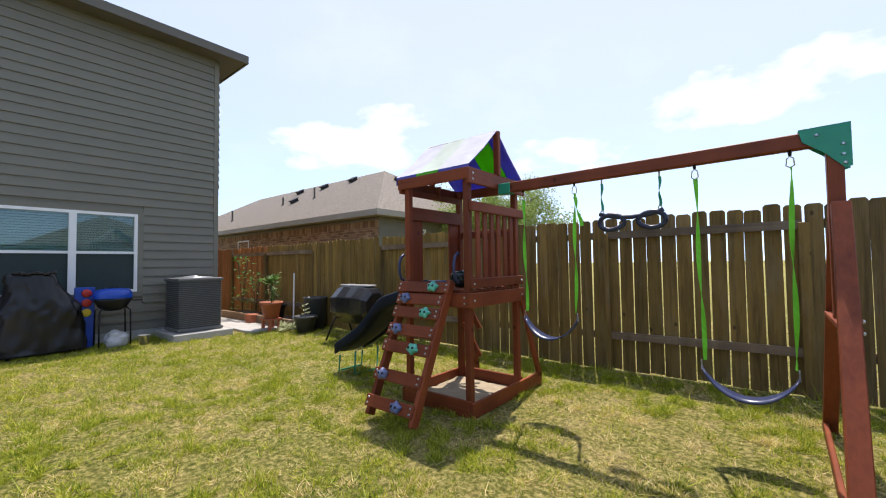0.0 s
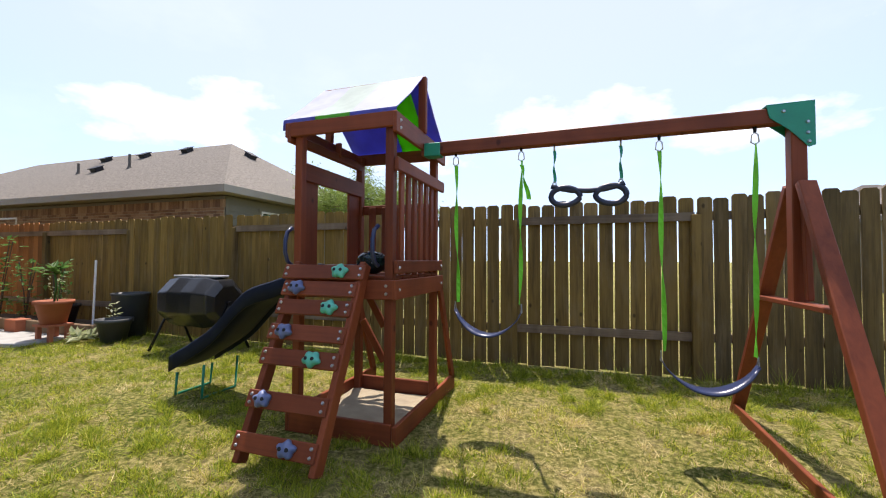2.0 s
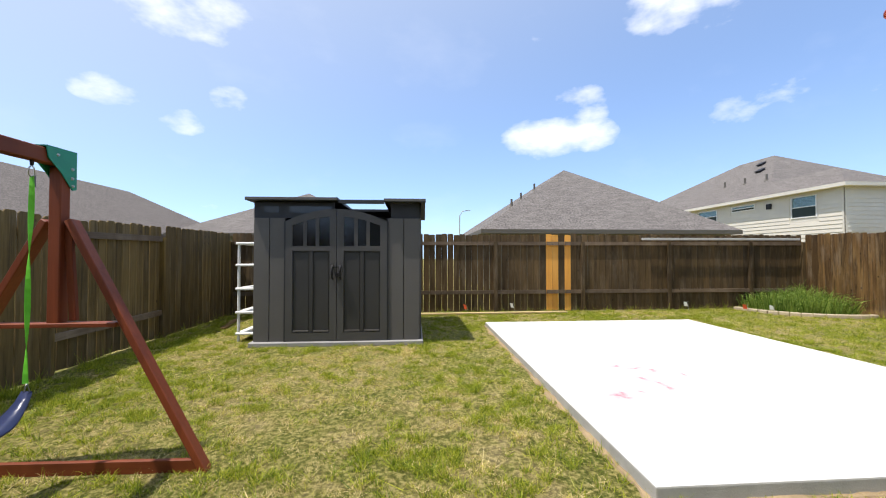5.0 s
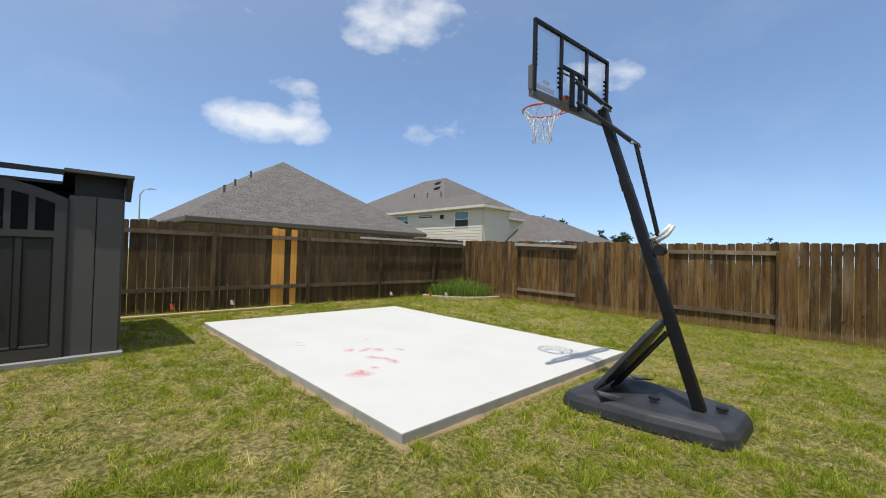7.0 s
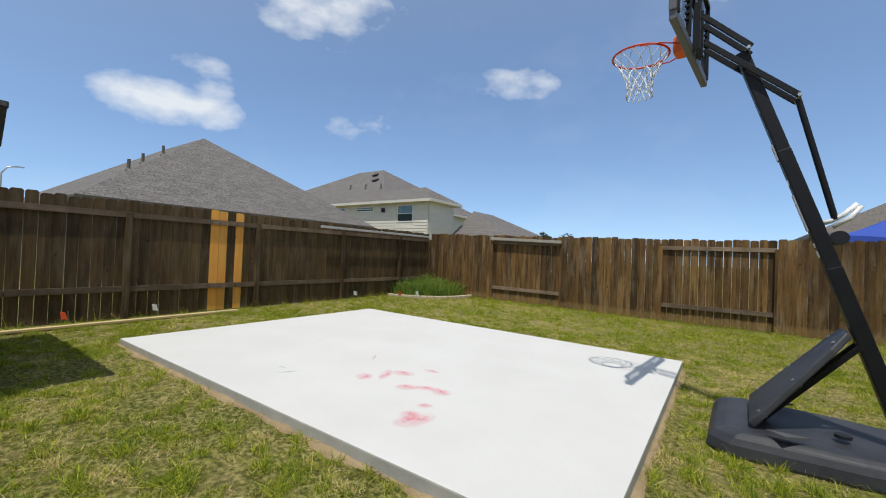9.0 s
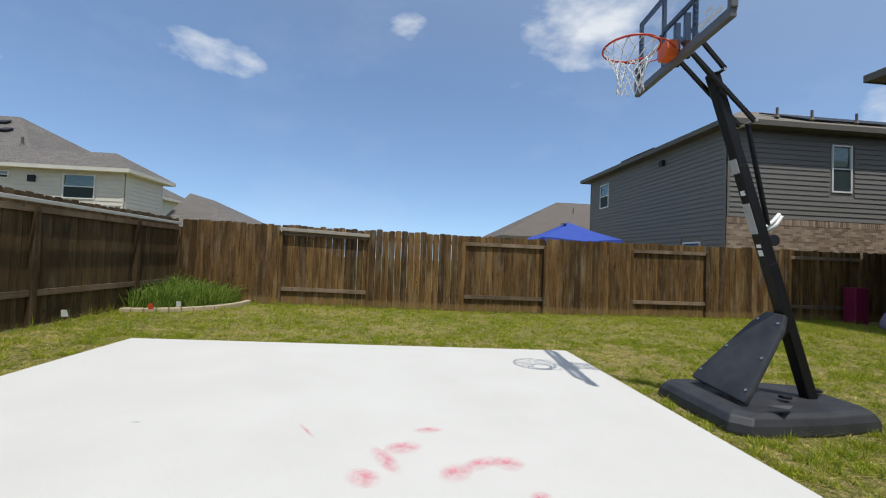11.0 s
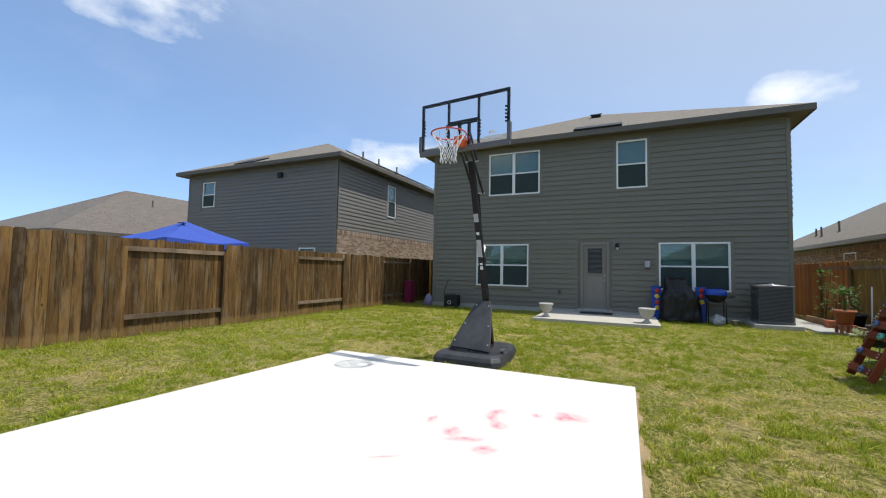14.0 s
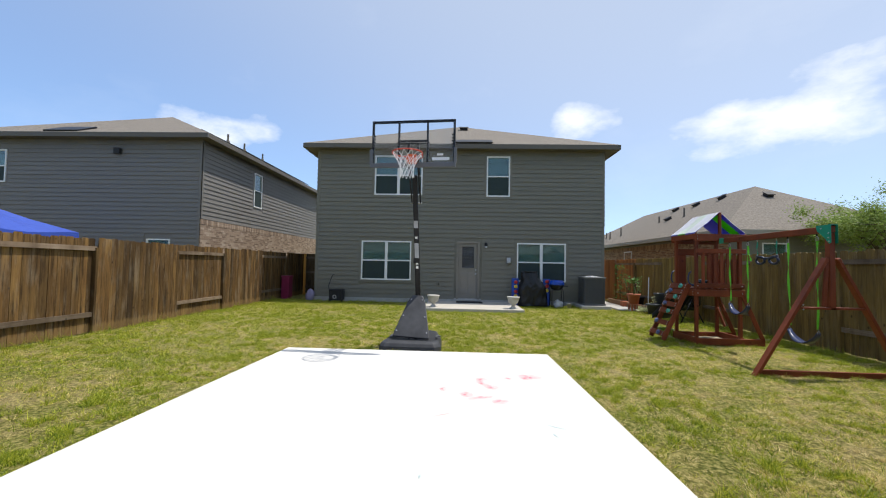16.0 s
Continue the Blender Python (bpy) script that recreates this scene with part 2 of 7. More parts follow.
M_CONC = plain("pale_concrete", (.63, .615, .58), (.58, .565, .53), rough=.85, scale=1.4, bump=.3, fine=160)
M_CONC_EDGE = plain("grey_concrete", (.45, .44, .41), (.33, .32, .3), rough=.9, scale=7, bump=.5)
M_STONE = plain("cast_stone", (.5, .48, .44), (.42, .4, .36), rough=.9, scale=9, bump=.5)
M_TERRA = plain("terracotta", (.42, .13, .06), (.36, .11, .05), rough=.75, scale=7)
M_BLUE = plain("blue_enamel", (.01, .07, .45), (.01, .055, .38), rough=.3, scale=6, bump=.03)
M_BLUEPL = plain("blue_plastic", (.008, .06, .38), (.01, .05, .32), rough=.45, scale=6)
M_REDPL = plain("red_plastic", (.55, .03, .02), rough=.4)
M_YELPL = plain("yellow_plastic", (.75, .55, .04), rough=.4)
M_RIM = plain("orange_rim_paint", (.6, .055, .025), (.5, .05, .02), rough=.4, scale=30)
M_ORANGE = plain("orange_bracket", (.75, .13, .02), (.65, .11, .02), rough=.45, scale=14)
M_NET = plain("white_net_cord", (.85, .85, .85), rough=.8, scale=30)
M_GREYFR = plain("grey_board_trim", (.13, .13, .135), (.11, .11, .115), rough=.45, scale=10)
M_TARP = plain("black_grill_cover", (.010, .009, .009), (.018, .017, .016), rough=.36, spec=.4, scale=4, bump=.3, fine=30)
M_SAND = plain("sand", (.40, .33, .22), (.27, .215, .145), rough=.95, scale=7, bump=.8, fine=120)
M_CANOPY_BLUE = plain("tent_canvas", (.025, .065, .36), (.03, .08, .42), rough=.7, scale=2)
M_FLAGR = plain("orange_flag", (.75, .10, .03), rough=.6)
M_MAGENTA = plain("magenta_plastic", (.22, .012, .06), rough=.5)
M_DIRT = plain("garden_soil", (.07, .045, .03), (.045, .03, .02), rough=.95, scale=14, bump=.9, fine=70)
M_DOOR = plain("door_paint", (.235, .21, .175), (.215, .195, .16), rough=.5, scale=2, bump=.05)
M_BARK = plain("bark", (.12, .085, .055), (.07, .05, .035), rough=.95, scale=20, bump=.8)


def clothy(name, col, thin=.6):
    """Thin tent fabric that lets some light through."""
    m, nt, p = material(name)
    tr = nt.nodes.new("ShaderNodeBsdfTranslucent")
    mx = nt.nodes.new("ShaderNodeMixShader")
    n = noisen(nt, coords(nt), 7, 4)
    c = ramp(nt, n, [(0.3, col), (0.7, tuple(x * .82 for x in col))])
    nt.links.new(c, p.inputs["Base Color"])
    nt.links.new(c, tr.inputs[0])
    p.inputs["Roughness"].default_value = .38
    mx.inputs[0].default_value = thin
    nt.links.new(p.outputs[0], mx.inputs[1])
    nt.links.new(tr.outputs[0], mx.inputs[2])
    nt.links.new(mx.outputs[0], nt.nodes["Material Output"].inputs[0])
    return m


M_CLOTH_B, M_CLOTH_G = clothy("blue_canopy_cloth", (.17, .18, .72)), clothy("green_canopy_cloth", (.16, .72, .04))


def leafy(name, a, b, vary=True):
    m, nt, p = material(name)
    geo = nt.nodes.new("ShaderNodeNewGeometry")
    col = ramp(nt, geo.outputs["Random Per Island"], [(0, a), (1, b)])
    tr = nt.nodes.new("ShaderNodeBsdfTranslucent")
    mx = nt.nodes.new("ShaderNodeMixShader")
    nt.links.new(col, p.inputs["Base Color"])
    nt.links.new(col, tr.inputs[0])
    p.inputs["Roughness"].default_value = .55
    p.inputs["Specular IOR Level"].default_value = .3
    mx.inputs[0].default_value = .4
    nt.links.new(p.outputs[0], mx.inputs[1])
    nt.links.new(tr.outputs[0], mx.inputs[2])
    nt.links.new(mx.outputs[0], nt.nodes["Material Output"].inputs[0])
    return m


M_LEAF = leafy("feathery_leaves", (.16, .24, .045), (.30, .38, .10))
M_LEAF2 = leafy("garden_leaves", (.06, .15, .03), (.16, .28, .07))
M_LEAF3 = leafy("variegated_leaves", (.35, .40, .18), (.5, .52, .33))
M_TREE = leafy("far_tree_leaves", (.02, .045, .015), (.045, .075, .03))
M_DRYBLADE = leafy("dry_straw_blades", (.46, .35, .13), (.90, .76, .38))
M_GREENBLADE = leafy("green_lawn_blades", (.085, .17, .010), (.55, .56, .05))
M_LONGGRASS = leafy("long_grass_blades", (.05, .13, .012), (.34, .44, .08))


def turf_colour(nt, vec):
    """Dry, yellow and green patches of the lawn by place."""
    total = None
    for scale, weight in ((0.6, 0.9), (2.6, 0.75), (11.0, 0.6)):
        n = noisen(nt, vec, scale, 4, 0.62)
        add = nt.nodes.new("ShaderNodeMath")
        add.operation = "MULTIPLY_ADD"
        nt.links.new(n, add.inputs[0])
        add.inputs[1].default_value = weight
        if total is None:
            add.inputs[2].default_value = 0.0
        else:
            nt.links.new(total, add.inputs[2])
        total = add.outputs[0]
    half = nt.nodes.new("ShaderNodeMath")
    half.operation = "SUBTRACT"
    nt.links.new(total, half.inputs[0])
    half.inputs[1].default_value = 0.6
    return half.outputs[0]


M_TURF, nt_, p_ = material("lawn_soil_and_thatch")
tc_ = nt_.nodes.new("ShaderNodeTexCoord").outputs["Object"]
patch_ = turf_colour(nt_, tc_)
fine_ = noisen(nt_, tc_, 26, 8, 0.72)
vfine_ = noisen(nt_, tc_, 240, 3, 0.7)
c_ = ramp(nt_, patch_, [(0.35, (.42, .32, .17)), (0.44, (.32, .265, .10)), (0.53, (.19, .19, .042)), (0.68, (.10, .14, .018))])
c_ = mixc(nt_, 0.62, c_, ramp(nt_, fine_, [(0.39, (.038, .04, .010)), (0.485, (.18, .172, .042)), (0.6, (.58, .48, .19))]))
nt_.links.new(c_, p_.inputs["Base Color"])
p_.inputs["Roughness"].default_value = .95
p_.inputs["Specular IOR Level"].default_value = .1
bumped(nt_, p_, vfine_, .9, .02)

M_BLADE, nt_, p_ = material("lawn_blades")
tc_ = nt_.nodes.new("ShaderNodeTexCoord").outputs["Object"]
patch_ = turf_colour(nt_, tc_)
geo_ = nt_.nodes.new("ShaderNodeNewGeometry")
c_ = ramp(nt_, patch_, [(0.35, (.72, .58, .26)), (0.45, (.58, .52, .11)), (0.55, (.38, .43, .055)), (0.68, (.22, .33, .035))])
c_ = mixc(nt_, 0.55, c_, ramp(nt_, geo_.outputs["Random Per Island"], [(0, (.05, .10, .010)), (.3, (.28, .36, .035)), (.7, (.66, .61, .07)), (1, (.85, .74, .24))]))
tr_, mx_ = nt_.nodes.new("ShaderNodeBsdfTranslucent"), nt_.nodes.new("ShaderNodeMixShader")
nt_.links.new(c_, p_.inputs["Base Color"])
nt_.links.new(c_, tr_.inputs[0])
p_.inputs["Roughness"].default_value = .6
p_.inputs["Specular IOR Level"].default_value = .25
mx_.inputs[0].default_value = .5
nt_.links.new(p_.outputs[0], mx_.inputs[1])
nt_.links.new(tr_.outputs[0], mx_.inputs[2])
nt_.links.new(mx_.outputs[0], nt_.nodes["Material Output"].inputs[0])


def shingle(name, a, b, dark):
    m, nt, p = material(name)
    tc = nt.nodes.new("ShaderNodeUVMap")
    br = nt.nodes.new("ShaderNodeTexBrick")
    nt.links.new(tc.outputs[0], br.inputs["Vector"])
    br.inputs["Color1"].default_value, br.inputs["Color2"].default_value, br.inputs["Mortar"].default_value = (*a, 1), (*b, 1), (*dark, 1)
    br.inputs["Scale"].default_value, br.inputs["Mortar Size"].default_value = 1.0, 0.008
    br.inputs["Brick Width"].default_value, br.inputs["Row Height"].default_value = 0.30, 0.14
    br.inputs["Bias"].default_value = -0.1
    n = noisen(nt, tc.outputs[0], 0.6, 5, .6)
    g = noisen(nt, tc.outputs[0], 13, 5, .75)
    col = mixc(nt, .22, br.outputs["Color"], ramp(nt, n, [(.3, dark), (.7, b)]))
    col = mixc(nt, .55, col, ramp(nt, g, [(.34, tuple(c * .6 for c in dark)), (.66, tuple(c * 1.7 for c in b))]))
    nt.links.new(col, p.inputs["Base Color"])
    p.inputs["Roughness"].default_value = .95
    p.inputs["Specular IOR Level"].default_value = .2
    bumped(nt, p, br.outputs["Fac"], .6, -.012)
    return m


M_ROOF = shingle("asphalt_shingle", (.095, .083, .073), (.185, .163, .146), (.06, .053, .047))
M_ROOF_TAN = shingle("asphalt_shingle_tan", (.17, .15, .125), (.215, .19, .16), (.12, .105, .09))
M_ROOF_GREY = shingle("asphalt_shingle_grey", (.072, .065, .06), (.21, .192, .178), (.04, .036, .034))


def brick_mat(name, a, b, mortar):
    m, nt, p = material(name)
    tc = nt.nodes.new("ShaderNodeUVMap")
    br = nt.nodes.new("ShaderNodeTexBrick")
    nt.links.new(tc.outputs[0], br.inputs["Vector"])
    br.inputs["Color1"].default_value, br.inputs["Color2"].default_value, br.inputs["Mortar"].default_value = (*a, 1), (*b, 1), (*mortar, 1)
    br.inputs["Scale"].default_value, br.inputs["Mortar Size"].default_value = 1.0, 0.009
    br.inputs["Brick Width"].default_value, br.inputs["Row Height"].default_value = 0.21, 0.077
    n = noisen(nt, tc.outputs[0], 3.0, 5, .7)
    col = mixc(nt, .4, br.outputs["Color"], ramp(nt, n, [(.35, tuple(c * .5 for c in a)), (.65, b)]))
    nt.links.new(col, p.inputs["Base Color"])
    p.inputs["Roughness"].default_value = .9
    bumped(nt, p, br.outputs["Fac"], .6, -.01)
    return m


M_MORTAR = plain("mortar", (.42, .36, .27), (.36, .3, .22), rough=.95, scale=5, bump=.4)


def brick_pieces(name, stops):
    m, nt, p = material(name)
    geo = nt.nodes.new("ShaderNodeNewGeometry")
    col = ramp(nt, geo.outputs["Random Per Island"], stops)
    g = noisen(nt, coords(nt), 40, 4, .7)
    col = mixc(nt, .3, col, ramp(nt, g, [(.3, (.08, .05, .035)), (.7, (.45, .33, .22))]))
    nt.links.new(col, p.inputs["Base Color"])
    p.inputs["Roughness"].default_value = .9
    bumped(nt, p, g, .5, .005)
    return m


M_BRICK1 = brick_pieces("brown_brick", [(0, (.13, .06, .035)), (.4, (.25, .13, .07)), (.75, (.36, .22, .12)), (1, (.44, .30, .18))])
M_BRICK2 = brick_pieces("tan_brick", [(0, (.16, .11, .08)), (.4, (.32, .23, .17)), (.75, (.42, .32, .24)), (1, (.52, .42, .33))])


def glass(name, tint, rough=0.02, base=0.08):
    m, nt, p = material(name)
    nt.nodes.remove(p)
    fr = nt.nodes.new("ShaderNodeLayerWeight")
    pw = nt.nodes.new("ShaderNodeMath")
    pw.operation = "POWER"
    pw.inputs[1].default_value = 3.0
    nt.links.new(fr.outputs["Facing"], pw.inputs[0])
    ad = nt.nodes.new("ShaderNodeMath")
    ad.operation = "MULTIPLY_ADD"
    ad.inputs[1].default_value, ad.inputs[2].default_value = .55, base
    nt.links.new(pw.outputs[0], ad.inputs[0])
    tr, gl = nt.nodes.new("ShaderNodeBsdfTransparent"), nt.nodes.new("ShaderNodeBsdfGlossy")
    tr.inputs[0].default_value = (*tint, 1)
    gl.inputs["Roughness"].default_value = rough
    mx = nt.nodes.new("ShaderNodeMixShader")
    nt.links.new(ad.outputs[0], mx.inputs[0])
    nt.links.new(tr.outputs[0], mx.inputs[1])
    nt.links.new(gl.outputs[0], mx.inputs[2])
    nt.links.new(mx.outputs[0], nt.nodes["Material Output"].inputs[0])
    return m


M_PANE = glass("window_pane", (.62, .72, .70))
M_ACRYLIC = glass("clear_acrylic", (.95, .965, .975), .01, .025)
M_FROST = plain("frosted_acrylic", (.5, .52, .55), rough=.3)
M_BLIND = plain("blind_slats", (.72, .78, .75), (.64, .7, .68), rough=.6, scale=2, bump=.02)
M_SCREEN = plain("insect_screen", (.014, .030, .028), (.02, .037, .034), rough=.7, scale=3)
# near-black colour that stands in for the shade of unlit rooms
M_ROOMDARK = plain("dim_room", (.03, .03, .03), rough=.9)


# ---- building helpers ----
def ground_z(x, y=0.0):
    return 0.016 * min(max(x, 0.0), 7.4)


def box(bm, cx, cy, cz, sx, sy, sz, m=None):
    """A box by centre and size, optionally moved by m."""
    vs = []
    for dx, dy, dz in ((-1, -1, -1), (1, -1, -1), (1, 1, -1), (-1, 1, -1), (-1, -1, 1), (1, -1, 1), (1, 1, 1), (-1, 1, 1)):
        v = Vector((cx + dx * sx / 2, cy + dy * sy / 2, cz + dz * sz / 2))
        vs.append(bm.verts.new(m @ v if m else v))
    for f in ((0, 3, 2, 1), (4, 5, 6, 7), (0, 1, 5, 4), (1, 2, 6, 5), (2, 3, 7, 6), (3, 0, 4, 7)):
        bm.faces.new([vs[i] for i in f])
    return vs


def axes(p0, p1, up=(0, 0, 1)):
    """A frame whose z runs from p0 to p1."""
    p0, p1 = Vector(p0), Vector(p1)
    z = (p1 - p0).normalized()
    x = Vector(up).cross(z)
    if x.length < 1e-4:
        x = Vector((1, 0, 0)).cross(z)
        if x.length < 1e-4:
            x = Vector((0, 1, 0))
    x.normalize()
    y = z.cross(x)
    return Matrix(((x.x, y.x, z.x, p0.x), (x.y, y.y, z.y, p0.y), (x.z, y.z, z.z, p0.z), (0, 0, 0, 1))), (p1 - p0).length


def bar(bm, p0, p1, w, h, up=(0, 0, 1)):
    """A squared bar from p0 to p1: w across, h along up."""
    m, n = axes(p0, p1, up)
    return box(bm, 0, 0, n / 2, w, h, n, m)


def rod(bm, p0, p1, r0, r1=None, seg=10, caps=True):
    m, n = axes(p0, p1)
    r1 = r0 if r1 is None else r1
    a = [bm.verts.new(m @ Vector((r0 * math.cos(t), r0 * math.sin(t), 0))) for t in (2 * math.pi * i / seg for i in range(seg))]
    b = [bm.verts.new(m @ Vector((r1 * math.cos(t), r1 * math.sin(t), n))) for t in (2 * math.pi * i / seg for i in range(seg))]
    for i in range(seg):
        bm.faces.new((a[i], a[(i + 1) % seg], b[(i + 1) % seg], b[i]))
    if caps:
        bm.faces.new(a[::-1])
        bm.faces.new(b)


def tube(bm, pts, r, seg=8, closed=False):
    """A round tube along points."""
    pts = [Vector(p) for p in pts]
    rings = []
    n = len(pts)
    for i, p in enumerate(pts):
        a = pts[(i - 1) % n] if closed or i else p
        b = pts[(i + 1) % n] if closed or i < n - 1 else p
        m, _ = axes(Vector((0, 0, 0)), b - a, (0.3, 0.2, 1))
        rings.append([bm.verts.new(p + m.to_3x3() @ Vector((r * math.cos(t), r * math.sin(t), 0))) for t in (2 * math.pi * k / seg for k in range(seg))])
    for i in range(n if closed else n - 1):
        a, b = rings[i], rings[(i + 1) % n]
        for k in range(seg):
            bm.faces.new((a[k], a[(k + 1) % seg], b[(k + 1) % seg], b[k]))
    if not closed:
        bm.faces.new(rings[0][::-1])
        bm.faces.new(rings[-1])


def lathe(bm, profile, seg=28, m=None):
    """A turned shape from (radius, height) pairs."""
    rings = []
    for r, z in profile:
        ring = []
        for k in range(seg):
            t = 2 * math.pi * k / seg
            v = Vector((r * math.cos(t), r * math.sin(t), z))
            ring.append(bm.verts.new(m @ v if m else v))
        rings.append(ring)
    for a, b in zip(rings, rings[1:]):
        for k in range(seg):
            bm.faces.new((a[k], a[(k + 1) % seg], b[(k + 1) % seg], b[k]))
    bm.faces.new(rings[0][::-1])
    bm.faces.new(rings[-1])


def prism(bm, outline, depth, m):
    """An outline in the local xy plane pushed along local z by depth."""
    a = [bm.verts.new(m @ Vector((x, y, 0))) for x, y in outline]
    b = [bm.verts.new(m @ Vector((x, y, depth))) for x, y in outline]
    n = len(outline)
    bm.faces.new(a[::-1])
    bm.faces.new(b)
    for i in range(n):
        bm.faces.new((a[i], a[(i + 1) % n], b[(i + 1) % n], b[i]))


def soften(bm, width=0.006, seg=1):
    bmesh.ops.remove_doubles(bm, verts=bm.verts, dist=1e-6)
    bmesh.ops.bevel(bm, geom=[e for e in bm.edges if len(e.link_faces) == 2 and e.calc_face_angle(0) > 0.5], offset=width, segments=seg, affect="EDGES", profile=0.6, clamp_overlap=True)


def meshed(name, bm, mat, smooth=False):
    bmesh.ops.recalc_face_normals(bm, faces=bm.faces)
    me = bpy.data.meshes.new(name)
    bm.to_mesh(me)
    bm.free()
    me.materials.append(mat)
    if smooth:
        for f in me.polygons:
            f.use_smooth = True
    return me


def part(name, bm, mat, parent, label="", smooth=False):
    ob = new(name, meshed(name, bm, mat, smooth))
    ob.parent = parent
    if label:
        ob["label"] = label
    return ob


def thing(name, label, category, at=(0, 0, 0), group="", kind="", rz=0):
    e = new(name)
    e.empty_display_size = 0.1
    e.matrix_world = pose(*at, 0, 0, rz)
    return tagged(e, label, category, group, kind)


def single(name, bm, mat, label, category, group="", kind="", smooth=False):
    return tagged(new(name, meshed(name, bm, mat, smooth)), label, category, group, kind)


def piece(name, mesh, parent, m):
    ob = new(name, mesh)
    ob.parent = parent
    ob.matrix_basis = m
    return ob


def roof_uv(ob):
    """Metre-scaled texture coordinates along each slope."""
    me = ob.data
    uv = me.uv_layers.new(name="slope")
    for f in me.polygons:
        n = f.normal
        u = Vector((-n.y, n.x, 0))
        u = u.normalized() if u.length > 1e-3 else Vector((1, 0, 0))
        v = n.cross(u)
        for li in f.loop_indices:
            co = me.vertices[me.loops[li].vertex_index].co
            uv.data[li].uv = (co.dot(u), co.dot(v))
    return ob


# ---- ground ----
bm = bmesh.new()
xs = [-600, -120, -40, -20, -10, 0, 1.8, 3.7, 5.5, 7.4, 12, 25, 60, 150, 600]
ys = [-600, -120, -40, -20, -8, 0, 5, 10, 25, 60, 150, 600]
grid = [[bm.verts.new((x, y, ground_z(x))) for y in ys] for x in xs]
for i in range(len(xs) - 1):
    for j in range(len(ys) - 1):
        bm.faces.new((grid[i][j], grid[i + 1][j], grid[i + 1][j + 1], grid[i][j + 1]))
single("ground", bm, M_TURF, "patchy lawn soil with dry thatch reaching past the fences", "ground", kind="structure")

# ---- concrete slab ----
slab = thing("concrete_slab", "bright pale concrete sport slab with pink chalk smudges", "slab", kind="structure")
bm = bmesh.new()
S0, S1, SY0, SY1 = 0.0, 5.345, -4.475, -0.45
vs = []
for z0 in (-0.12, 0.0):
    for x, y in ((S0, SY0), (S1, SY0), (S1, SY1), (S0, SY1)):
        vs.append(bm.verts.new((x, y, 0.1 + 0.0125 * x + z0)))
for f in ((3, 2, 1, 0), (4, 5, 6, 7), (0, 1, 5, 4), (1, 2, 6, 5), (2, 3, 7, 6), (3, 0, 4, 7)):
    bm.faces.new([vs[i] for i in f])
soften(bm, 0.012, 2)
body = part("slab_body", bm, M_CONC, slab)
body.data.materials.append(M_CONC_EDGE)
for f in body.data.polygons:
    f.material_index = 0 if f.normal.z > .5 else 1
M_CHALK_P, nt_, p_ = material("pink_chalk")
g_ = nt_.nodes.new("ShaderNodeTexGradient")
g_.gradient_type = "SPHERICAL"
mp_ = nt_.nodes.new("ShaderNodeMapping")
mp_.inputs["Location"].default_value, mp_.inputs["Scale"].default_value = (-1, -1, 0), (2, 2, 0)
nt_.links.new(nt_.nodes.new("ShaderNodeTexCoord").outputs["Generated"], mp_.inputs[0])
nt_.links.new(mp_.outputs[0], g_.inputs[0])
cloud_ = ramp(nt_, noisen(nt_, coords(nt_), 11, 6, .7), [(.34, (.0, .0, .0)), (.64, (1, 1, 1))])
alpha_ = mixc(nt_, 1.0, ramp(nt_, g_.outputs["Fac"], [(.05, (0, 0, 0)), (.8, (.62, .62, .62))]), cloud_, "MULTIPLY")
p_.inputs["Base Color"].default_value = (.84, .22, .30, 1)
p_.inputs["Roughness"].default_value = .95
nt_.links.new(alpha_, p_.inputs["Alpha"])
M_CHALK_T = M_CHALK_P.copy()
M_CHALK_T.name = "teal_chalk"
M_CHALK_T.node_tree.nodes["Principled BSDF"].inputs["Base Color"].default_value = (.2, .45, .5, 1)


def smudge(x, y, length, width, turn, mat):
    """A thin soft-edged patch of chalk dust, its own axes along the smear."""
    b = bmesh.new()
    ring = []
    for k in range(18):
        a = 2 * math.pi * k / 18
        r = 0.9 + 0.25 * noise.noise((x * 5 + math.cos(a) * 2, y * 5 + math.sin(a) * 2, 0))
        ring.append(b.verts.new((length / 2 * r * math.cos(a), width / 2 * r * math.sin(a), 0)))
    b.faces.new(ring)
    ob = part("chalk_mark", b, mat, slab, "smeared chalk dust")
    ob.matrix_basis = pose(x, y, 0.1 + 0.0125 * x + 0.004, 0, -math.degrees(math.atan(.0125)), turn)


for row in ((2.12, -1.73, .30, .20, 20), (2.21, -1.58, .42, .13, -62), (2.31, -1.40, .24, .20, -50), (1.84, -1.45, .26, .20, 40), (1.70, -1.54, .34, .16, 30), (1.54, -1.54, .22, .22, 20),
            (1.47, -1.22, .17, .13, 60), (1.37, -.96, .42, .26, 75), (1.95, -1.97, .24, .12, 10), (1.44, -1.02, .2, .22, 30)):
    smudge(*row, M_CHALK_P)
for row in ((2.91, -1.02, .26, .05, 60), (3.08, -1.06, .16, .04, 20), (2.72, -1.95, .3, .035, -55), (3.77, -2.04, .1, .03, 0)):
    smudge(*row, M_CHALK_P if row[0] == 2.72 else M_CHALK_T)
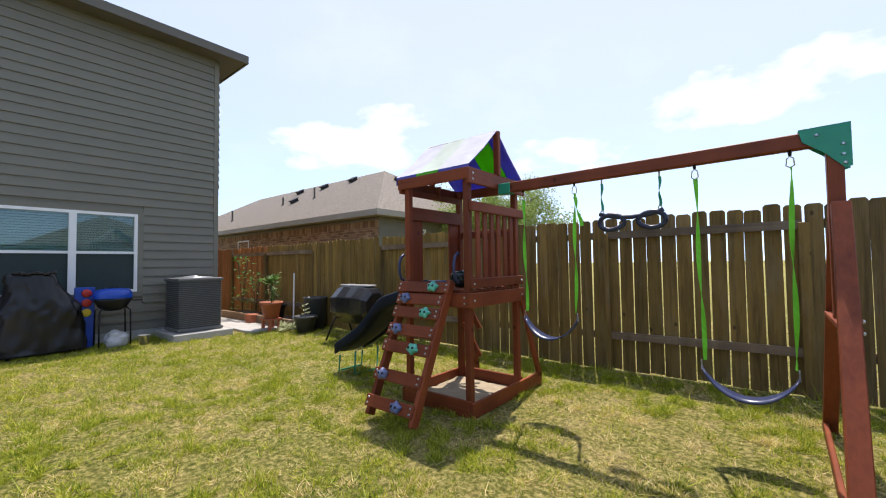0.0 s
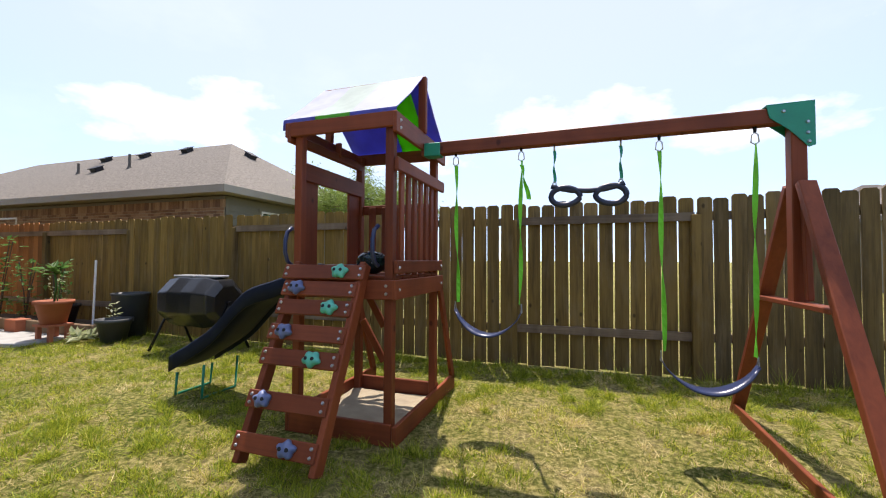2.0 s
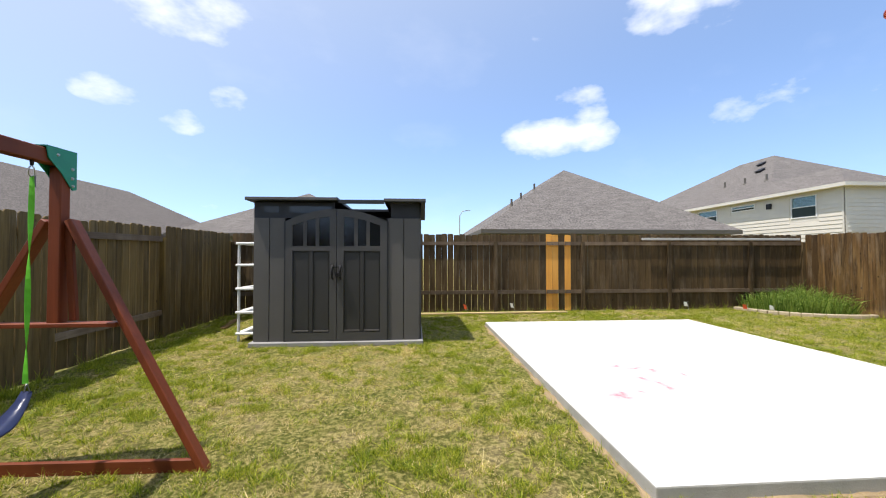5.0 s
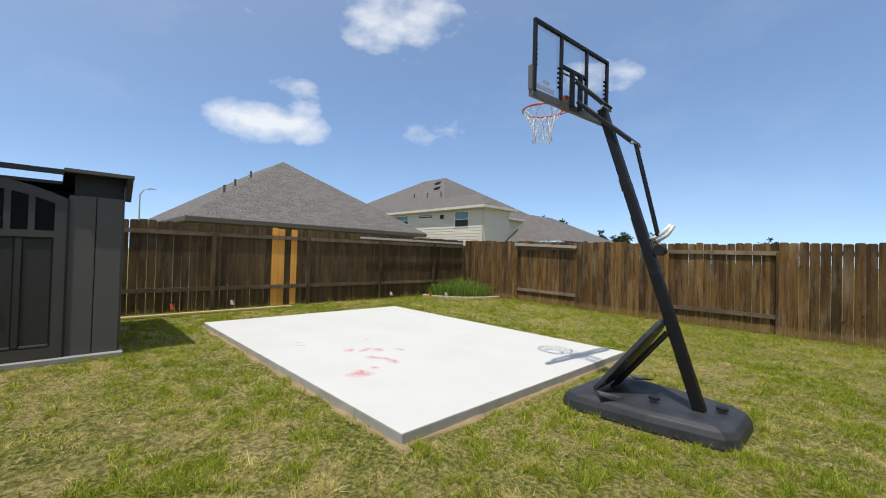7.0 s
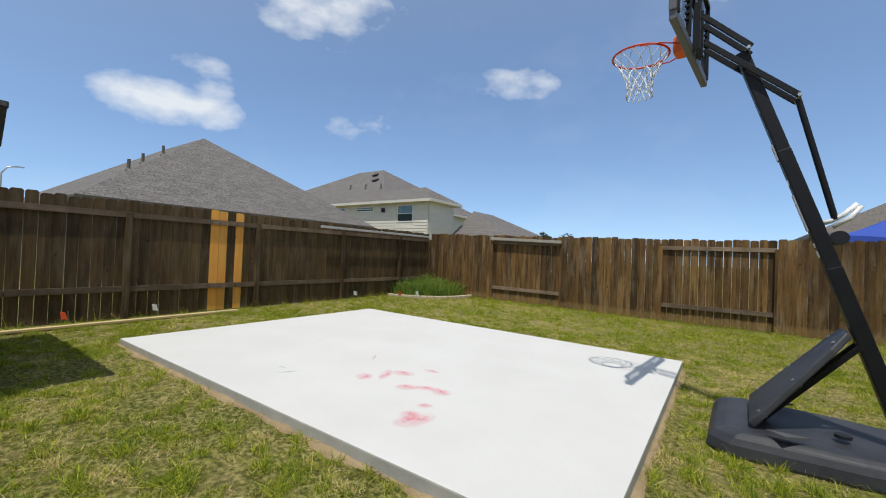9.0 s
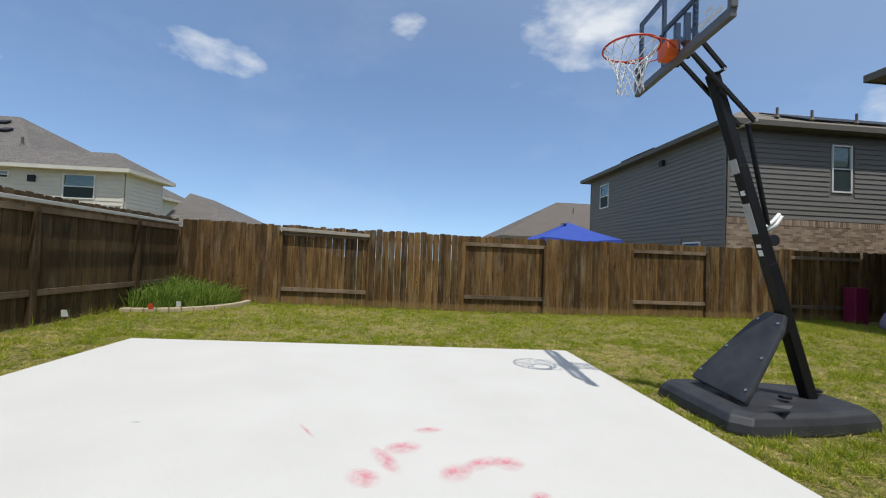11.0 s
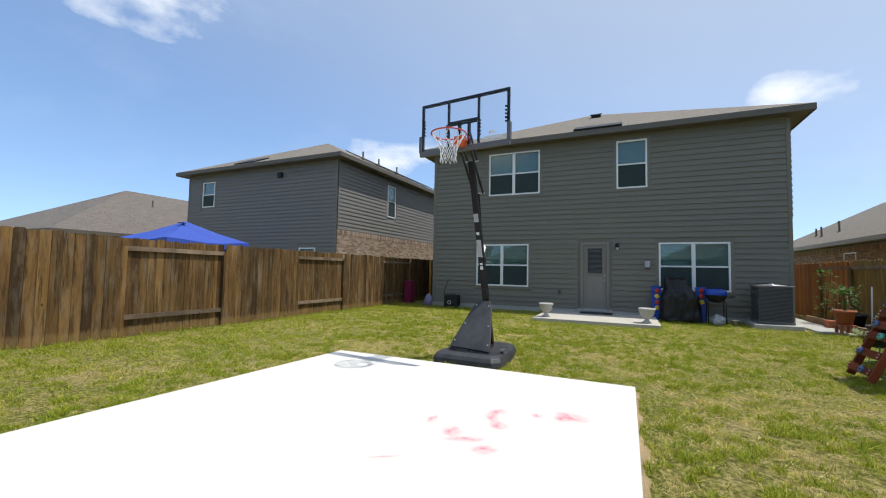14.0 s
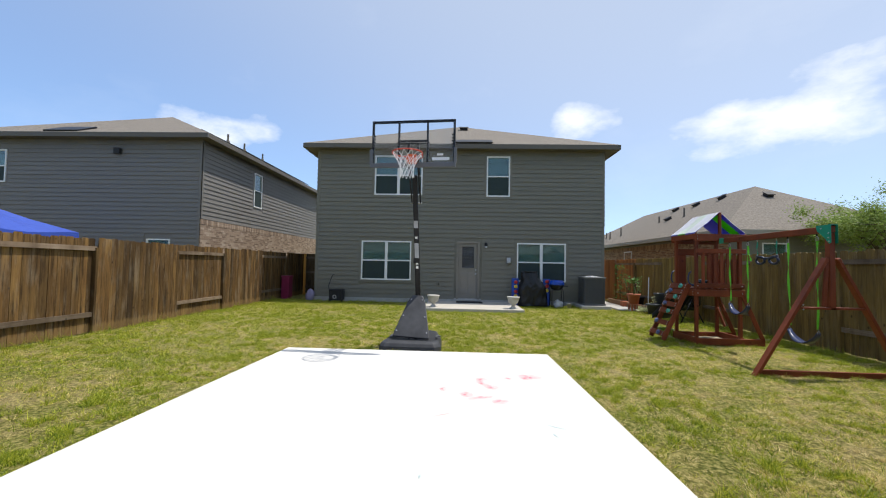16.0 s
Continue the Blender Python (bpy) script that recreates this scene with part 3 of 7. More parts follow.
# bare soil fallen away along the two edges that face the lawn
M_BARE = plain("bare_pale_soil", (.36, .265, .15), (.22, .16, .085), rough=.95, scale=6, bump=1.0, fine=60)
for along, a, b in (("x", -.12, 5.42), ("y", -4.6, -.42)):
    bm = bmesh.new()
    rows = []
    n_ = int((b - a) / .05)
    for i in range(n_ + 1):
        u = a + (b - a) * i / n_
        reach = .045 + .075 * noise.noise((u * 2.2, 1.0, along == "x")) + .035 * noise.noise((u * 9, 4.0, 0))
        lift = .024 + .022 * noise.noise((u * 6, 2.0, 0)) + .014 * noise.noise((u * 21, 2.0, 0))
        row = []
        for q, h in ((0, lift), (.35, lift * .55), (.7, .012), (1, -.006)):
            x, y = (u, SY1 - .01 + (reach + .01) * q) if along == "x" else (S0 + .01 - (reach + .01) * q, u)
            row.append(bm.verts.new((x, y, ground_z(x) + h)))
        rows.append(row)
    for r0, r1 in zip(rows, rows[1:]):
        for k in range(3):
            f_ = bm.faces.new((r0[k], r1[k], r1[k + 1], r0[k + 1]))
    bmesh.ops.recalc_face_normals(bm, faces=bm.faces)
    single("soil_strip", bm, M_BARE, "crumbled bare soil along the concrete slab's edge", "soil", kind="structure")

# ---- houses ----
ROOFPARTS = {}


def hip_roof(parent, x0, x1, y0, y1, z, rise, mat, along="x", fascia=0.17, trim=M_TRIM, pitch_run=None):
    """A hipped roof slab with fascia and soffit on the eave rectangle."""
    bm = bmesh.new()
    run = min(x1 - x0, y1 - y0) / 2
    e = [(x0, y0), (x1, y0), (x1, y1), (x0, y1)]
    if (x1 - x0) >= (y1 - y0):
        r0, r1 = (x0 + run, (y0 + y1) / 2), (x1 - run, (y0 + y1) / 2)
    else:
        r0, r1 = ((x0 + x1) / 2, y0 + run), ((x0 + x1) / 2, y1 - run)
    lo = [bm.verts.new((x, y, z)) for x, y in e]
    ra, rb = bm.verts.new((*r0, z + rise)), bm.verts.new((*r1, z + rise))
    if (x1 - x0) >= (y1 - y0):
        faces = ((lo[0], lo[1], rb, ra), (lo[1], lo[2], rb), (lo[2], lo[3], ra, rb), (lo[3], lo[0], ra))
    else:
        faces = ((lo[0], lo[1], ra), (lo[1], lo[2], rb, ra), (lo[2], lo[3], rb), (lo[3], lo[0], ra, rb))
    for f in faces:
        bm.faces.new(f)
    me = meshed("roof", bm, mat)
    ob = new("roof", me)
    ob.parent = parent
    for f in me.polygons:
        if f.normal.z < 0:
            f.flip()
    roof_uv(ob)
    bm = bmesh.new()
    t = 0.03
    box(bm, (x0 + x1) / 2, y0 + t / 2, z - fascia / 2, x1 - x0, t, fascia)
    box(bm, (x0 + x1) / 2, y1 - t / 2, z - fascia / 2, x1 - x0, t, fascia)
    box(bm, x0 + t / 2, (y0 + y1) / 2, z - fascia / 2, t, y1 - y0 - 2 * t, fascia)
    box(bm, x1 - t / 2, (y0 + y1) / 2, z - fascia / 2, t, y1 - y0 - 2 * t, fascia)
    part("fascia", bm, trim, parent)
    bm = bmesh.new()
    box(bm, (x0 + x1) / 2, (y0 + y1) / 2, z - fascia + 0.03, x1 - x0 - 2 * t, y1 - y0 - 2 * t, 0.02)
    part("soffit", bm, trim, parent)
    return ob


def wall_frame(axis, plane, out):
    """Maps (u, v, w) to the world: u along the wall, v up, w outwards."""
    if axis == "x":
        return Matrix(((0, 0, out, plane), (1, 0, 0, 0), (0, 1, 0, 0), (0, 0, 0, 1)))
    return Matrix(((1, 0, 0, 0), (0, 0, out, plane), (0, 1, 0, 0), (0, 0, 0, 1)))


def siding(parent, m, u0, u1, v0, v1, holes, mat, course=0.165, corner=True):
    """Lap boards on the wall plane, cut round the holes (u0, u1, v0, v1)."""
    v = v0
    while v < v1 - 0.02:
        top = min(v + course, v1)
        cuts = [(a - 0.09, b + 0.09) for a, b, c, d in holes if c - 0.09 < top - 0.03 and d + 0.09 > v + 0.03]
        spans, at = [], u0
        for a, b in sorted(cuts):
            if a > at:
                spans.append((at, a))
            at = max(at, b)
        if at < u1:
            spans.append((at, u1))
        for a, b in spans:
            bm = bmesh.new()
            o = [(a, v, 0.0), (a, v, 0.032), (a, top + 0.012, 0.006), (a, top + 0.012, 0.0)]
            A = [bm.verts.new(m @ Vector(p)) for p in o]
            B = [bm.verts.new(m @ Vector((b, p[1], p[2]))) for p in o]
            for i in range(4):
                bm.faces.new((A[i], A[(i + 1) % 4], B[(i + 1) % 4], B[i]))
            bm.faces.new(A)
            bm.faces.new(B[::-1])
            part("siding_board", bm, mat, parent)
        v += course
    if corner:
        for u in (u0 + 0.045, u1 - 0.045):
            bm = bmesh.new()
            box(bm, u, (v0 + v1) / 2, 0.016, 0.09, v1 - v0, 0.032, m)
            part("corner_board", bm, mat, parent)


def shell(parent, x0, x1, y0, y1, z1, holes_by_face, mat, t=0.15):
    """Four walls with openings; holes_by_face: '+x' -> [(u0, u1, v0, v1)]."""
    for face, (axis, plane, out, a, b) in {"+x": ("x", x1, 1, y0, y1), "-x": ("x", x0, -1, y0, y1), "+y": ("y", y1, 1, x0 + t, x1 - t), "-y": ("y", y0, -1, x0 + t, x1 - t)}.items():
        m = wall_frame(axis, plane, out)
        holes = sorted(holes_by_face.get(face, []))
        us = sorted({a, b, *[h[0] for h in holes], *[h[1] for h in holes]})
        for u, w in zip(us, us[1:]):
            mid = (u + w) / 2
            stack = sorted((h[2], h[3]) for h in holes if h[0] <= mid <= h[1])
            at = -0.3
            for c, d in stack + [(z1, z1)]:
                if c > at + 1e-4:
                    bm = bmesh.new()
                    box(bm, mid, (at + c) / 2, -t / 2, w - u, c - at, t, m)
                    part("wall", bm, mat, parent)
                at = d


def window(parent, m, u0, u1, v0, v1, double=True, trim=None, blinds="half"):
    """A vinyl window set in the wall: frame, mullion, sashes, panes, blind and screen."""
    w = part("window", bmesh.new(), M_WHITE, parent, "white vinyl window with blinds")
    fw = 0.05
    bm = bmesh.new()
    for cu, cv, su, sv in ((u0 + fw / 2, (v0 + v1) / 2, fw, v1 - v0), (u1 - fw / 2, (v0 + v1) / 2, fw, v1 - v0), ((u0 + u1) / 2, v0 + fw / 2, u1 - u0 - 2 * fw, fw), ((u0 + u1) / 2, v1 - fw / 2, u1 - u0 - 2 * fw, fw)):
        box(bm, cu, cv, -0.01, su, sv, 0.09, m)
    if double:
        box(bm, (u0 + u1) / 2, (v0 + v1) / 2, -0.01, 0.10, v1 - v0 - 2 * fw, 0.088, m)
    part("frame", bm, M_WHITE, w)
    if trim:
        bm = bmesh.new()
        for cu, cv, su, sv in ((u0 - .045, (v0 + v1) / 2, .09, v1 - v0), (u1 + .045, (v0 + v1) / 2, .09, v1 - v0), ((u0 + u1) / 2, v1 + .045, u1 - u0 + .18, .09), ((u0 + u1) / 2, v0 - .045, u1 - u0 + .18, .09)):
            box(bm, cu, cv, 0.015, su, sv, 0.03, m)
        part("casing", bm, trim, w)
    mid = (u0 + u1) / 2
    bays = ((u0 + fw, mid - .05), (mid + .05, u1 - fw)) if double else ((u0 + fw, u1 - fw),)
    vm = (v0 + v1) / 2
    for a, b in bays:
        bm = bmesh.new()
        box(bm, (a + b) / 2, vm, 0.0, b - a, 0.045, 0.05, m)
        part("meeting_rail", bm, M_WHITE, w)
        for c, d in ((v0 + fw, vm - .022), (vm + .022, v1 - fw)):
            bm = bmesh.new()
            box(bm, (a + b) / 2, (c + d) / 2, -0.02, b - a, d - c, 0.006, m)
            ob = part("pane", bm, M_PANE, w, "reflecting window glass")
            ob.visible_shadow = False
        bm = bmesh.new()
        box(bm, (a + b) / 2, (v0 + vm) / 2, 0.002, b - a, vm - v0 - fw, 0.003, m)
        part("insect_screen", bm, M_SCREEN, w, "dark mesh screen over the lower sash")
        bm = bmesh.new()
        v = vm - 0.05
        while v < v1 - fw:
            bar(bm, m @ Vector((a, v, -.045)), m @ Vector((b, v, -.045)), 0.003, 0.04, m.to_3x3() @ Vector((0, .93, -.36)))
            v += 0.042
        part("blind", bm, M_BLIND, w, "pale slatted blind half drawn")
        # added sheet behind the glass, painted as dark as an unlit room
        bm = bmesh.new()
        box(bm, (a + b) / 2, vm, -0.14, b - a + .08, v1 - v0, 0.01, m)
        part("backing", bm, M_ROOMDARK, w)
    return w


def pipe_vent(parent, x, y, z, h=0.4, r=0.04):
    bm = bmesh.new()
    rod(bm, (x, y, z - .3), (x, y, z + h), r, r, 8)
    rod(bm, (x, y, z - .04), (x, y, z + .05), r * 2.2, r * 1.3, 8)
    part("vent_pipe", bm, M_TRIM, parent)


def box_vent(parent, x, y, z, w=.42, tilt=(0, 0)):
    bm = bmesh.new()
    m = pose(x, y, z, tilt[0], tilt[1], 0)
    box(bm, 0, 0, 0.06, w, w, 0.12, m)
    box(bm, 0, 0, 0.13, w * 1.25, w * 1.25, 0.025, m)
    part("roof_vent", bm, M_BLACK, parent)


# the house of the yard
HX, HY0, HY1, HZ = -8.88, -7.30, 3.56, 5.72
house = thing("house", "two-storey house with taupe lap siding and a hipped shingle roof", "house", (0, 0, 0))
WINS = [(-5.53, -3.63, .83, 2.31, True), (.34, 2.15, .87, 2.31, True), (-5.09, -3.26, 4.06, 5.58, True), (-.83, .05, 4.04, 5.58, False)]
DOOR = (-1.91, -1.06, .17, 2.33)
holes = [w[:4] for w in WINS] + [DOOR]
shell(house, -20.5, HX, HY0, HY1, HZ + .1, {"+x": holes}, M_SIDING)
mw = wall_frame("x", HX, 1)
siding(house, mw, HY0, HY1, .16, HZ, holes, M_SIDING)
siding(house, wall_frame("y", HY1, 1), -20.5, HX, 3.0, HZ, [], M_SIDING, corner=False)
siding(house, wall_frame("y", HY0, -1), -20.5, HX, 3.0, HZ, [], M_SIDING, corner=False)
bm = bmesh.new()
box(bm, HX + .012, (HY0 + HY1) / 2, .05, .024, HY1 - HY0, .3)
part("foundation", bm, M_CONC_EDGE, house)
for u0, u1, v0, v1, dbl in WINS:
    window(house, mw, u0, u1, v0, v1, dbl, M_SIDING)
roof = hip_roof(house, -20.95, HX + .43, HY0 - .45, HY1 + .45, 5.93, 2.68, M_ROOF_TAN)
box_vent(house, -12.9, -1.7, 7.95, .36, (0, 24))
bm = bmesh.new()
box(bm, 0, 0, .03, .62, 1.45, .05, pose(HX + .12, -1.38, 6.085, 0, 24.5, 0))
part("solar_panel", bm, M_BLACKM, house, "low dark solar panel near the eave")


def bricks(parent, m, u0, u1, v0, v1, mat, soldier=None):
    """A brick face: recessed mortar with each brick proud, joined in one mesh."""
    bm = bmesh.new()
    box(bm, (u0 + u1) / 2, (v0 + v1) / 2, .005, u1 - u0, v1 - v0, .01, m)
    part("mortar_bed", bm, M_MORTAR, parent)
    bm = bmesh.new()
    v, odd = v0, 0
    top = v1 - (.2 if soldier else 0)
    while v < top - .02:
        u = u0 - (.105 if odd else 0)
        while u < u1:
            a, b = max(u, u0), min(u + .2, u1)
            if b - a > .03:
                d = .016 + .004 * random.random()
                box(bm, (a + b) / 2, v + .0335, d / 2, b - a, .066, d, m)
            u += .21
        v += .077
        odd = 1 - odd
    if soldier:
        u = u0
        while u < u1 - .03:
            d = .02 + .008 * random.random()
            box(bm, u + .033, v1 - .1, d / 2, .066, .195, d, m)
            u += .077
    ob = part("bricks", bm, mat, parent)
    ob["kind"] = "stuff"


# corner brick return on the yard house's side wall
bricks(house, wall_frame("y", HY1, 1), HX - 4.0, HX - .02, 0.0, 3.0, M_BRICK2)

# neighbour to the south, two storeys of slate siding over brick
nb2 = thing("neighbour_house", "two-storey slate grey house with a brick band and solar panels", "house")
h2 = [(-19.9, -19.0, 4.25, 5.5), (-13.4, -12.5, 1.0, 2.2)]
shell(nb2, -21, -8.15, -21.0, -11.4, 5.95, {"+x": h2, "+y": [(-12.65, -11.9, 3.95, 5.55)]}, M_SIDING2)
m2 = wall_frame("x", -8.15, 1)
siding(nb2, m2, -21.0, -11.4, .1, 5.85, h2, M_SIDING2)
for a, b, c, d in h2:
    window(nb2, m2, a, b, c, d, False)
m2s = wall_frame("y", -11.4, 1)
siding(nb2, m2s, -21, -8.15, 2.98, 5.85, [(-12.65, -11.9, 3.95, 5.55)], M_SIDING2)
window(nb2, m2s, -12.65, -11.9, 3.95, 5.55, False)
bricks(nb2, m2s, -21, -8.15, 1.2, 2.97, M_BRICK2, True)
hip_roof(nb2, -21.5, -7.7, -21.45, -10.95, 6.05, 2.5, M_ROOF_TAN)
bm = bmesh.new()
box(bm, -8.05, -14.6, 5.45, .12, .22, .22)
part("wall_vent", bm, M_BLACK, nb2)
for i in range(4):
    bm = bmesh.new()
    mm = pose(-12.4 - i * 2.0, -12.75, 6.92, -25.5, 0, 0)
    box(bm, 0, 0, .05, 1.9, 2.2, .04, mm)
    part("solar_panel", bm, M_BLACKM, nb2, "dark solar panel")
bm = bmesh.new()
box(bm, 0, 0, .03, .9, 1.3, .05, pose(-8.2, -16.6, 6.29, 0, 25.5, 0))
part("solar_panel", bm, M_BLACKM, nb2, "low dark solar panel near the eave")
for x in (-10.2, -11.5, -13.2):
    pipe_vent(nb2, x, -11.7, 6.5, .3)

# neighbour to the north, one storey of brick
nb1 = thing("brick_neighbour_house", "single-storey brown brick house with a tan shingle roof", "house")
shell(nb1, -26, -8.55, 7.85, 14.6, 2.7, {"+x": [(9.0, 9.9, 1.2, 2.45)], "-y": [(-17.6, -16.6, 1.35, 2.5)]}, M_SIDING)
bricks(nb1, wall_frame("y", 7.85, -1), -26, -8.56, 1.35, 2.62, M_BRICK1, True)
siding(nb1, wall_frame("x", -8.55, 1), 7.85, 14.6, .2, 2.66, [(9.0, 9.9, 1.2, 2.45)], M_SIDING)
window(nb1, wall_frame("x", -8.55, 1), 9.0, 9.9, 1.2, 2.45, False, M_SIDING)
window(nb1, wall_frame("y", 7.85, -1), -17.6, -16.6, 1.35, 2.4, False)
hip_roof(nb1, -26.4, -8.1, 7.4, 15.05, 2.88, 2.3, M_ROOF_TAN, trim=plain("tan_fascia", (.34, .31, .26), (.29, .265, .22), rough=.6, scale=2))
for x, y, h in ((-14.2, 9.4, .45), (-16.5, 9.3, .35), (-19.5, 8.4, .5), (-20.8, 8.2, .5), (-22, 8.4, .4)):
    pipe_vent(nb1, x, y, 2.88 + (y - 7.4) * .601, h)
for x, y in ((-13.3, 10.7), (-15.2, 10.6), (-17.2, 10.6), (-15.7, 9.4)):
    box_vent(nb1, x, y, 2.88 + (y - 7.4) * .601, .27, (30, 0))
box_vent(nb1, -10.9, 11.0, 2.88 + 2.8 * .601, .27, (0, 30))

# behind the back fence
nb3 = thing("back_neighbour_house", "single-storey house with a steep grey shingle hip roof", "house")
shell(nb3, 14, 28, -12.25, -2.2, 2.4, {}, M_SIDING)
hip_roof(nb3, 13.5, 28.5, -12.7, -1.75, 2.52, 3.62, M_ROOF_GREY)
for x, y in ((15.6, -3.5), (16.6, -4.2), (17.4, -5.1)):
    pipe_vent(nb3, x, y, 2.52 + (-1.75 - y) * .661, .35, .05)

nb4 = thing("cream_neighbour_house", "two-storey cream house with grey shingle roof and lower wing", "house")
h4 = [(16.7, 18.1, 3.45, 4.6), (23.4, 25.2, 3.75, 4.6), (20.4, 22.2, 4.25, 4.6)]
shell(nb4, 15.4, 36, -22.4, -19.5, 4.85, {"+y": h4}, M_CREAM)
shell(nb4, 19.4, 35.9, -33, -22.41, 4.85, {}, M_CREAM)
m4 = wall_frame("y", -19.5, 1)
siding(nb4, m4, 15.4, 36, .2, 4.75, h4, M_CREAM, .2)
siding(nb4, wall_frame("x", 15.4, -1), -22.4, -19.5, .2, 4.75, [], M_CREAM, .2)
for a, b, c, d in h4:
    window(nb4, m4, a, b, c, d, False)
hip_roof(nb4, 18.9, 36.5, -33.5, -19.06, 4.9, 4.2, M_ROOF_GREY, trim=M_CREAM)
hip_roof(nb4, 14.95, 24.0, -22.85, -19.05, 4.902, 1.1, M_ROOF_GREY, trim=M_CREAM)
for x, y in ((21.6, -21.4), (23.5, -21.6), (25.5, -21.8)):
    pipe_vent(nb4, x, y, 4.9 + (-19.05 - y) * .58, .4, .06)
for x, y in ((25.6, -24.8), (24.2, -23.4)):
    box_vent(nb4, x, y, 4.9 + (-19.05 - y) * .58, .4, (-29, 0))
bm = bmesh.new()
box(bm, 19.4, -19.45, 4.3, .3, .1, .3)
part("wall_vent", bm, M_BLACK, nb4)
shell(nb4, 11.2, 15.4, -31, -22.4, 2.5, {}, M_CREAM)
bm = bmesh.new()
lo = [bm.verts.new(p) for p in ((10.7, -31.5, 2.55), (10.7, -22.0, 2.55), (15.39, -22.0, 2.55), (15.39, -31.5, 2.55), (15.39, -25.2, 4.75), (15.39, -28.3, 4.75))]
for f in ((0, 1, 4, 5), (1, 2, 4), (3, 0, 5)):
    bm.faces.new([lo[i] for i in f])
wing = part("wing_roof", bm, M_ROOF_GREY, nb4)
for f in wing.data.polygons:
    if f.normal.z < 0:
        f.flip()
roof_uv(wing)

nb5 = thing("far_south_house", "far single-storey house with a tan shingle roof", "house")
shell(nb5, -24, -4, -33.4, -23.4, 2.7, {}, M_SIDING)
hip_roof(nb5, -24.5, -3.5, -33.9, -22.9, 2.85, 3.0, M_ROOF)
pipe_vent(nb5, -9.5, -26.5, 4.8, .4)

nb6 = thing("north_east_house", "single-storey house with a weathered grey hip roof", "house")
shell(nb6, 9.6, 32, 15.5, 25.5, 2.6, {}, M_SIDING)
hip_roof(nb6, 9.1, 32.4, 15.0, 26.0, 2.75, 3.25, M_ROOF)
pipe_vent(nb6, 17.5, 18.3, 4.6, .6, .06)
nb7 = thing("east_house", "single-storey house with a grey hip roof behind the fence", "house")
shell(nb7, 20.5, 36, 2.6, 13.6, 2.6, {}, M_SIDING)
hip_roof(nb7, 20, 36.5, 2.1, 14.1, 2.75, 3.1, M_ROOF_GREY)


nb8 = thing("far_north_house", "far house with a grey hip roof above the fence line", "house")
shell(nb8, 16, 27, 36, 46, 3.6, {}, M_SIDING)
hip_roof(nb8, 15.5, 27.5, 35.5, 46.5, 3.7, 3.6, M_ROOF)
pipe_vent(nb8, 20.5, 38.5, 5.6, .8, .08)


# ---- fences ----
def picket_mesh(name, mat, w=.138, h=1.80, t=.016):
    bm = bmesh.new()
    c = .022
    out = [(-w / 2, 0), (w / 2, 0), (w / 2, h - c), (w / 2 - c, h), (-w / 2 + c, h), (-w / 2, h - c)]
    prism(bm, out, t, Matrix(((1, 0, 0, 0), (0, 0, 1, -t / 2), (0, 1, 0, 0), (0, 0, 0, 1))))
    return meshed(name, bm, mat)


FENCE_RUNS = []


def fence(name, label, axis, plane, inward, sections, pick_mat, rail_mat, zr=(.42, 1.62), gap=.008, pitch=.146, postless=(), skew=.3):
    """sections: (from, to, 'front' or 'back', mesh or None). Pickets stand on the yard side (front) or behind the rails (back)."""
    f = thing(name, label, "fence", kind="structure")
    base = picket_mesh("picket", pick_mat)
    rng = random.Random(len(name) * 7 + 3)
    turn = 0 if axis == "y" else 90
    for a, b, side, special in sections:
        mesh = special or base
        n = max(1, int(round((b - a) / pitch)))
        step = (b - a) / n
        off = inward * (.035 if side == "front" else -.035)
        for i in range(n):
            u = a + (i + .5) * step
            w = rng.uniform(-.012, .008)
            place = (u, plane + off + w * .3) if axis == "y" else (plane + off + w * .3, u)
            m = pose(place[0], place[1], ground_z(place[0]) + .015 + rng.uniform(-.012, .012), 0, 0, turn + rng.uniform(-1.2, 1.2))
            m = m @ Matrix.Rotation(radians(rng.uniform(-skew, skew)), 4, "Y") @ Matrix.Diagonal(((step - gap - rng.random() * gap) / .138, 1, rng.uniform(.992, 1.008), 1))
            piece("picket", mesh, f, m)
        for z in zr:
            bm = bmesh.new()
            p = [(a + .01, plane), (b - .01, plane)] if axis == "y" else [(plane, a + .01), (plane, b - .01)]
            za = [ground_z(q[0]) + z for q in p]
            bar(bm, (*p[0], za[0]), (*p[1], za[1]), .038, .085)
            part("rail", bm, rail_mat, f, "weathered rail")
    for u in sorted(({s[0] for s in sections} | {sections[-1][1]}) - set(postless)):
        bm = bmesh.new()
        p = (u, plane) if axis == "y" else (plane, u)
        box(bm, p[0], p[1], ground_z(p[0]) + .82, .088, .088, 1.64)
        soften(bm, .006)
        part("post", bm, pick_mat, f)
    return f


gold_picket = picket_mesh("picket_golden", M_FENCE_GOLD)
grey_picket = picket_mesh("picket_greyed", M_FENCE_GREY)
red_picket = picket_mesh("picket_newer", M_FENCE_RED)
new_picket = picket_mesh("picket_fresh", M_FENCE_NEW)
fence("fence_north", "weathered brown dog-ear timber fence with alternating panels", "y", 5.0, -1,
      [(-18.2, -15.8, "front", red_picket), (-15.8, -13.6, "back", red_picket), (-13.6, -11.5, "front", red_picket), (-11.5, -9.6, "back", red_picket), (-9.6, -7.45, "back", gold_picket),
       (-7.45, -5.3, "front", gold_picket), (-5.3, -3.34, "back", gold_picket), (-3.34, -1.25, "front", None), (-1.25, .56, "back", None), (.56, 2.68, "front", grey_picket), (2.68, 4.74, "back", grey_picket), (4.74, 7.05, "front", grey_picket)],
      M_FENCE_N, M_RAIL)
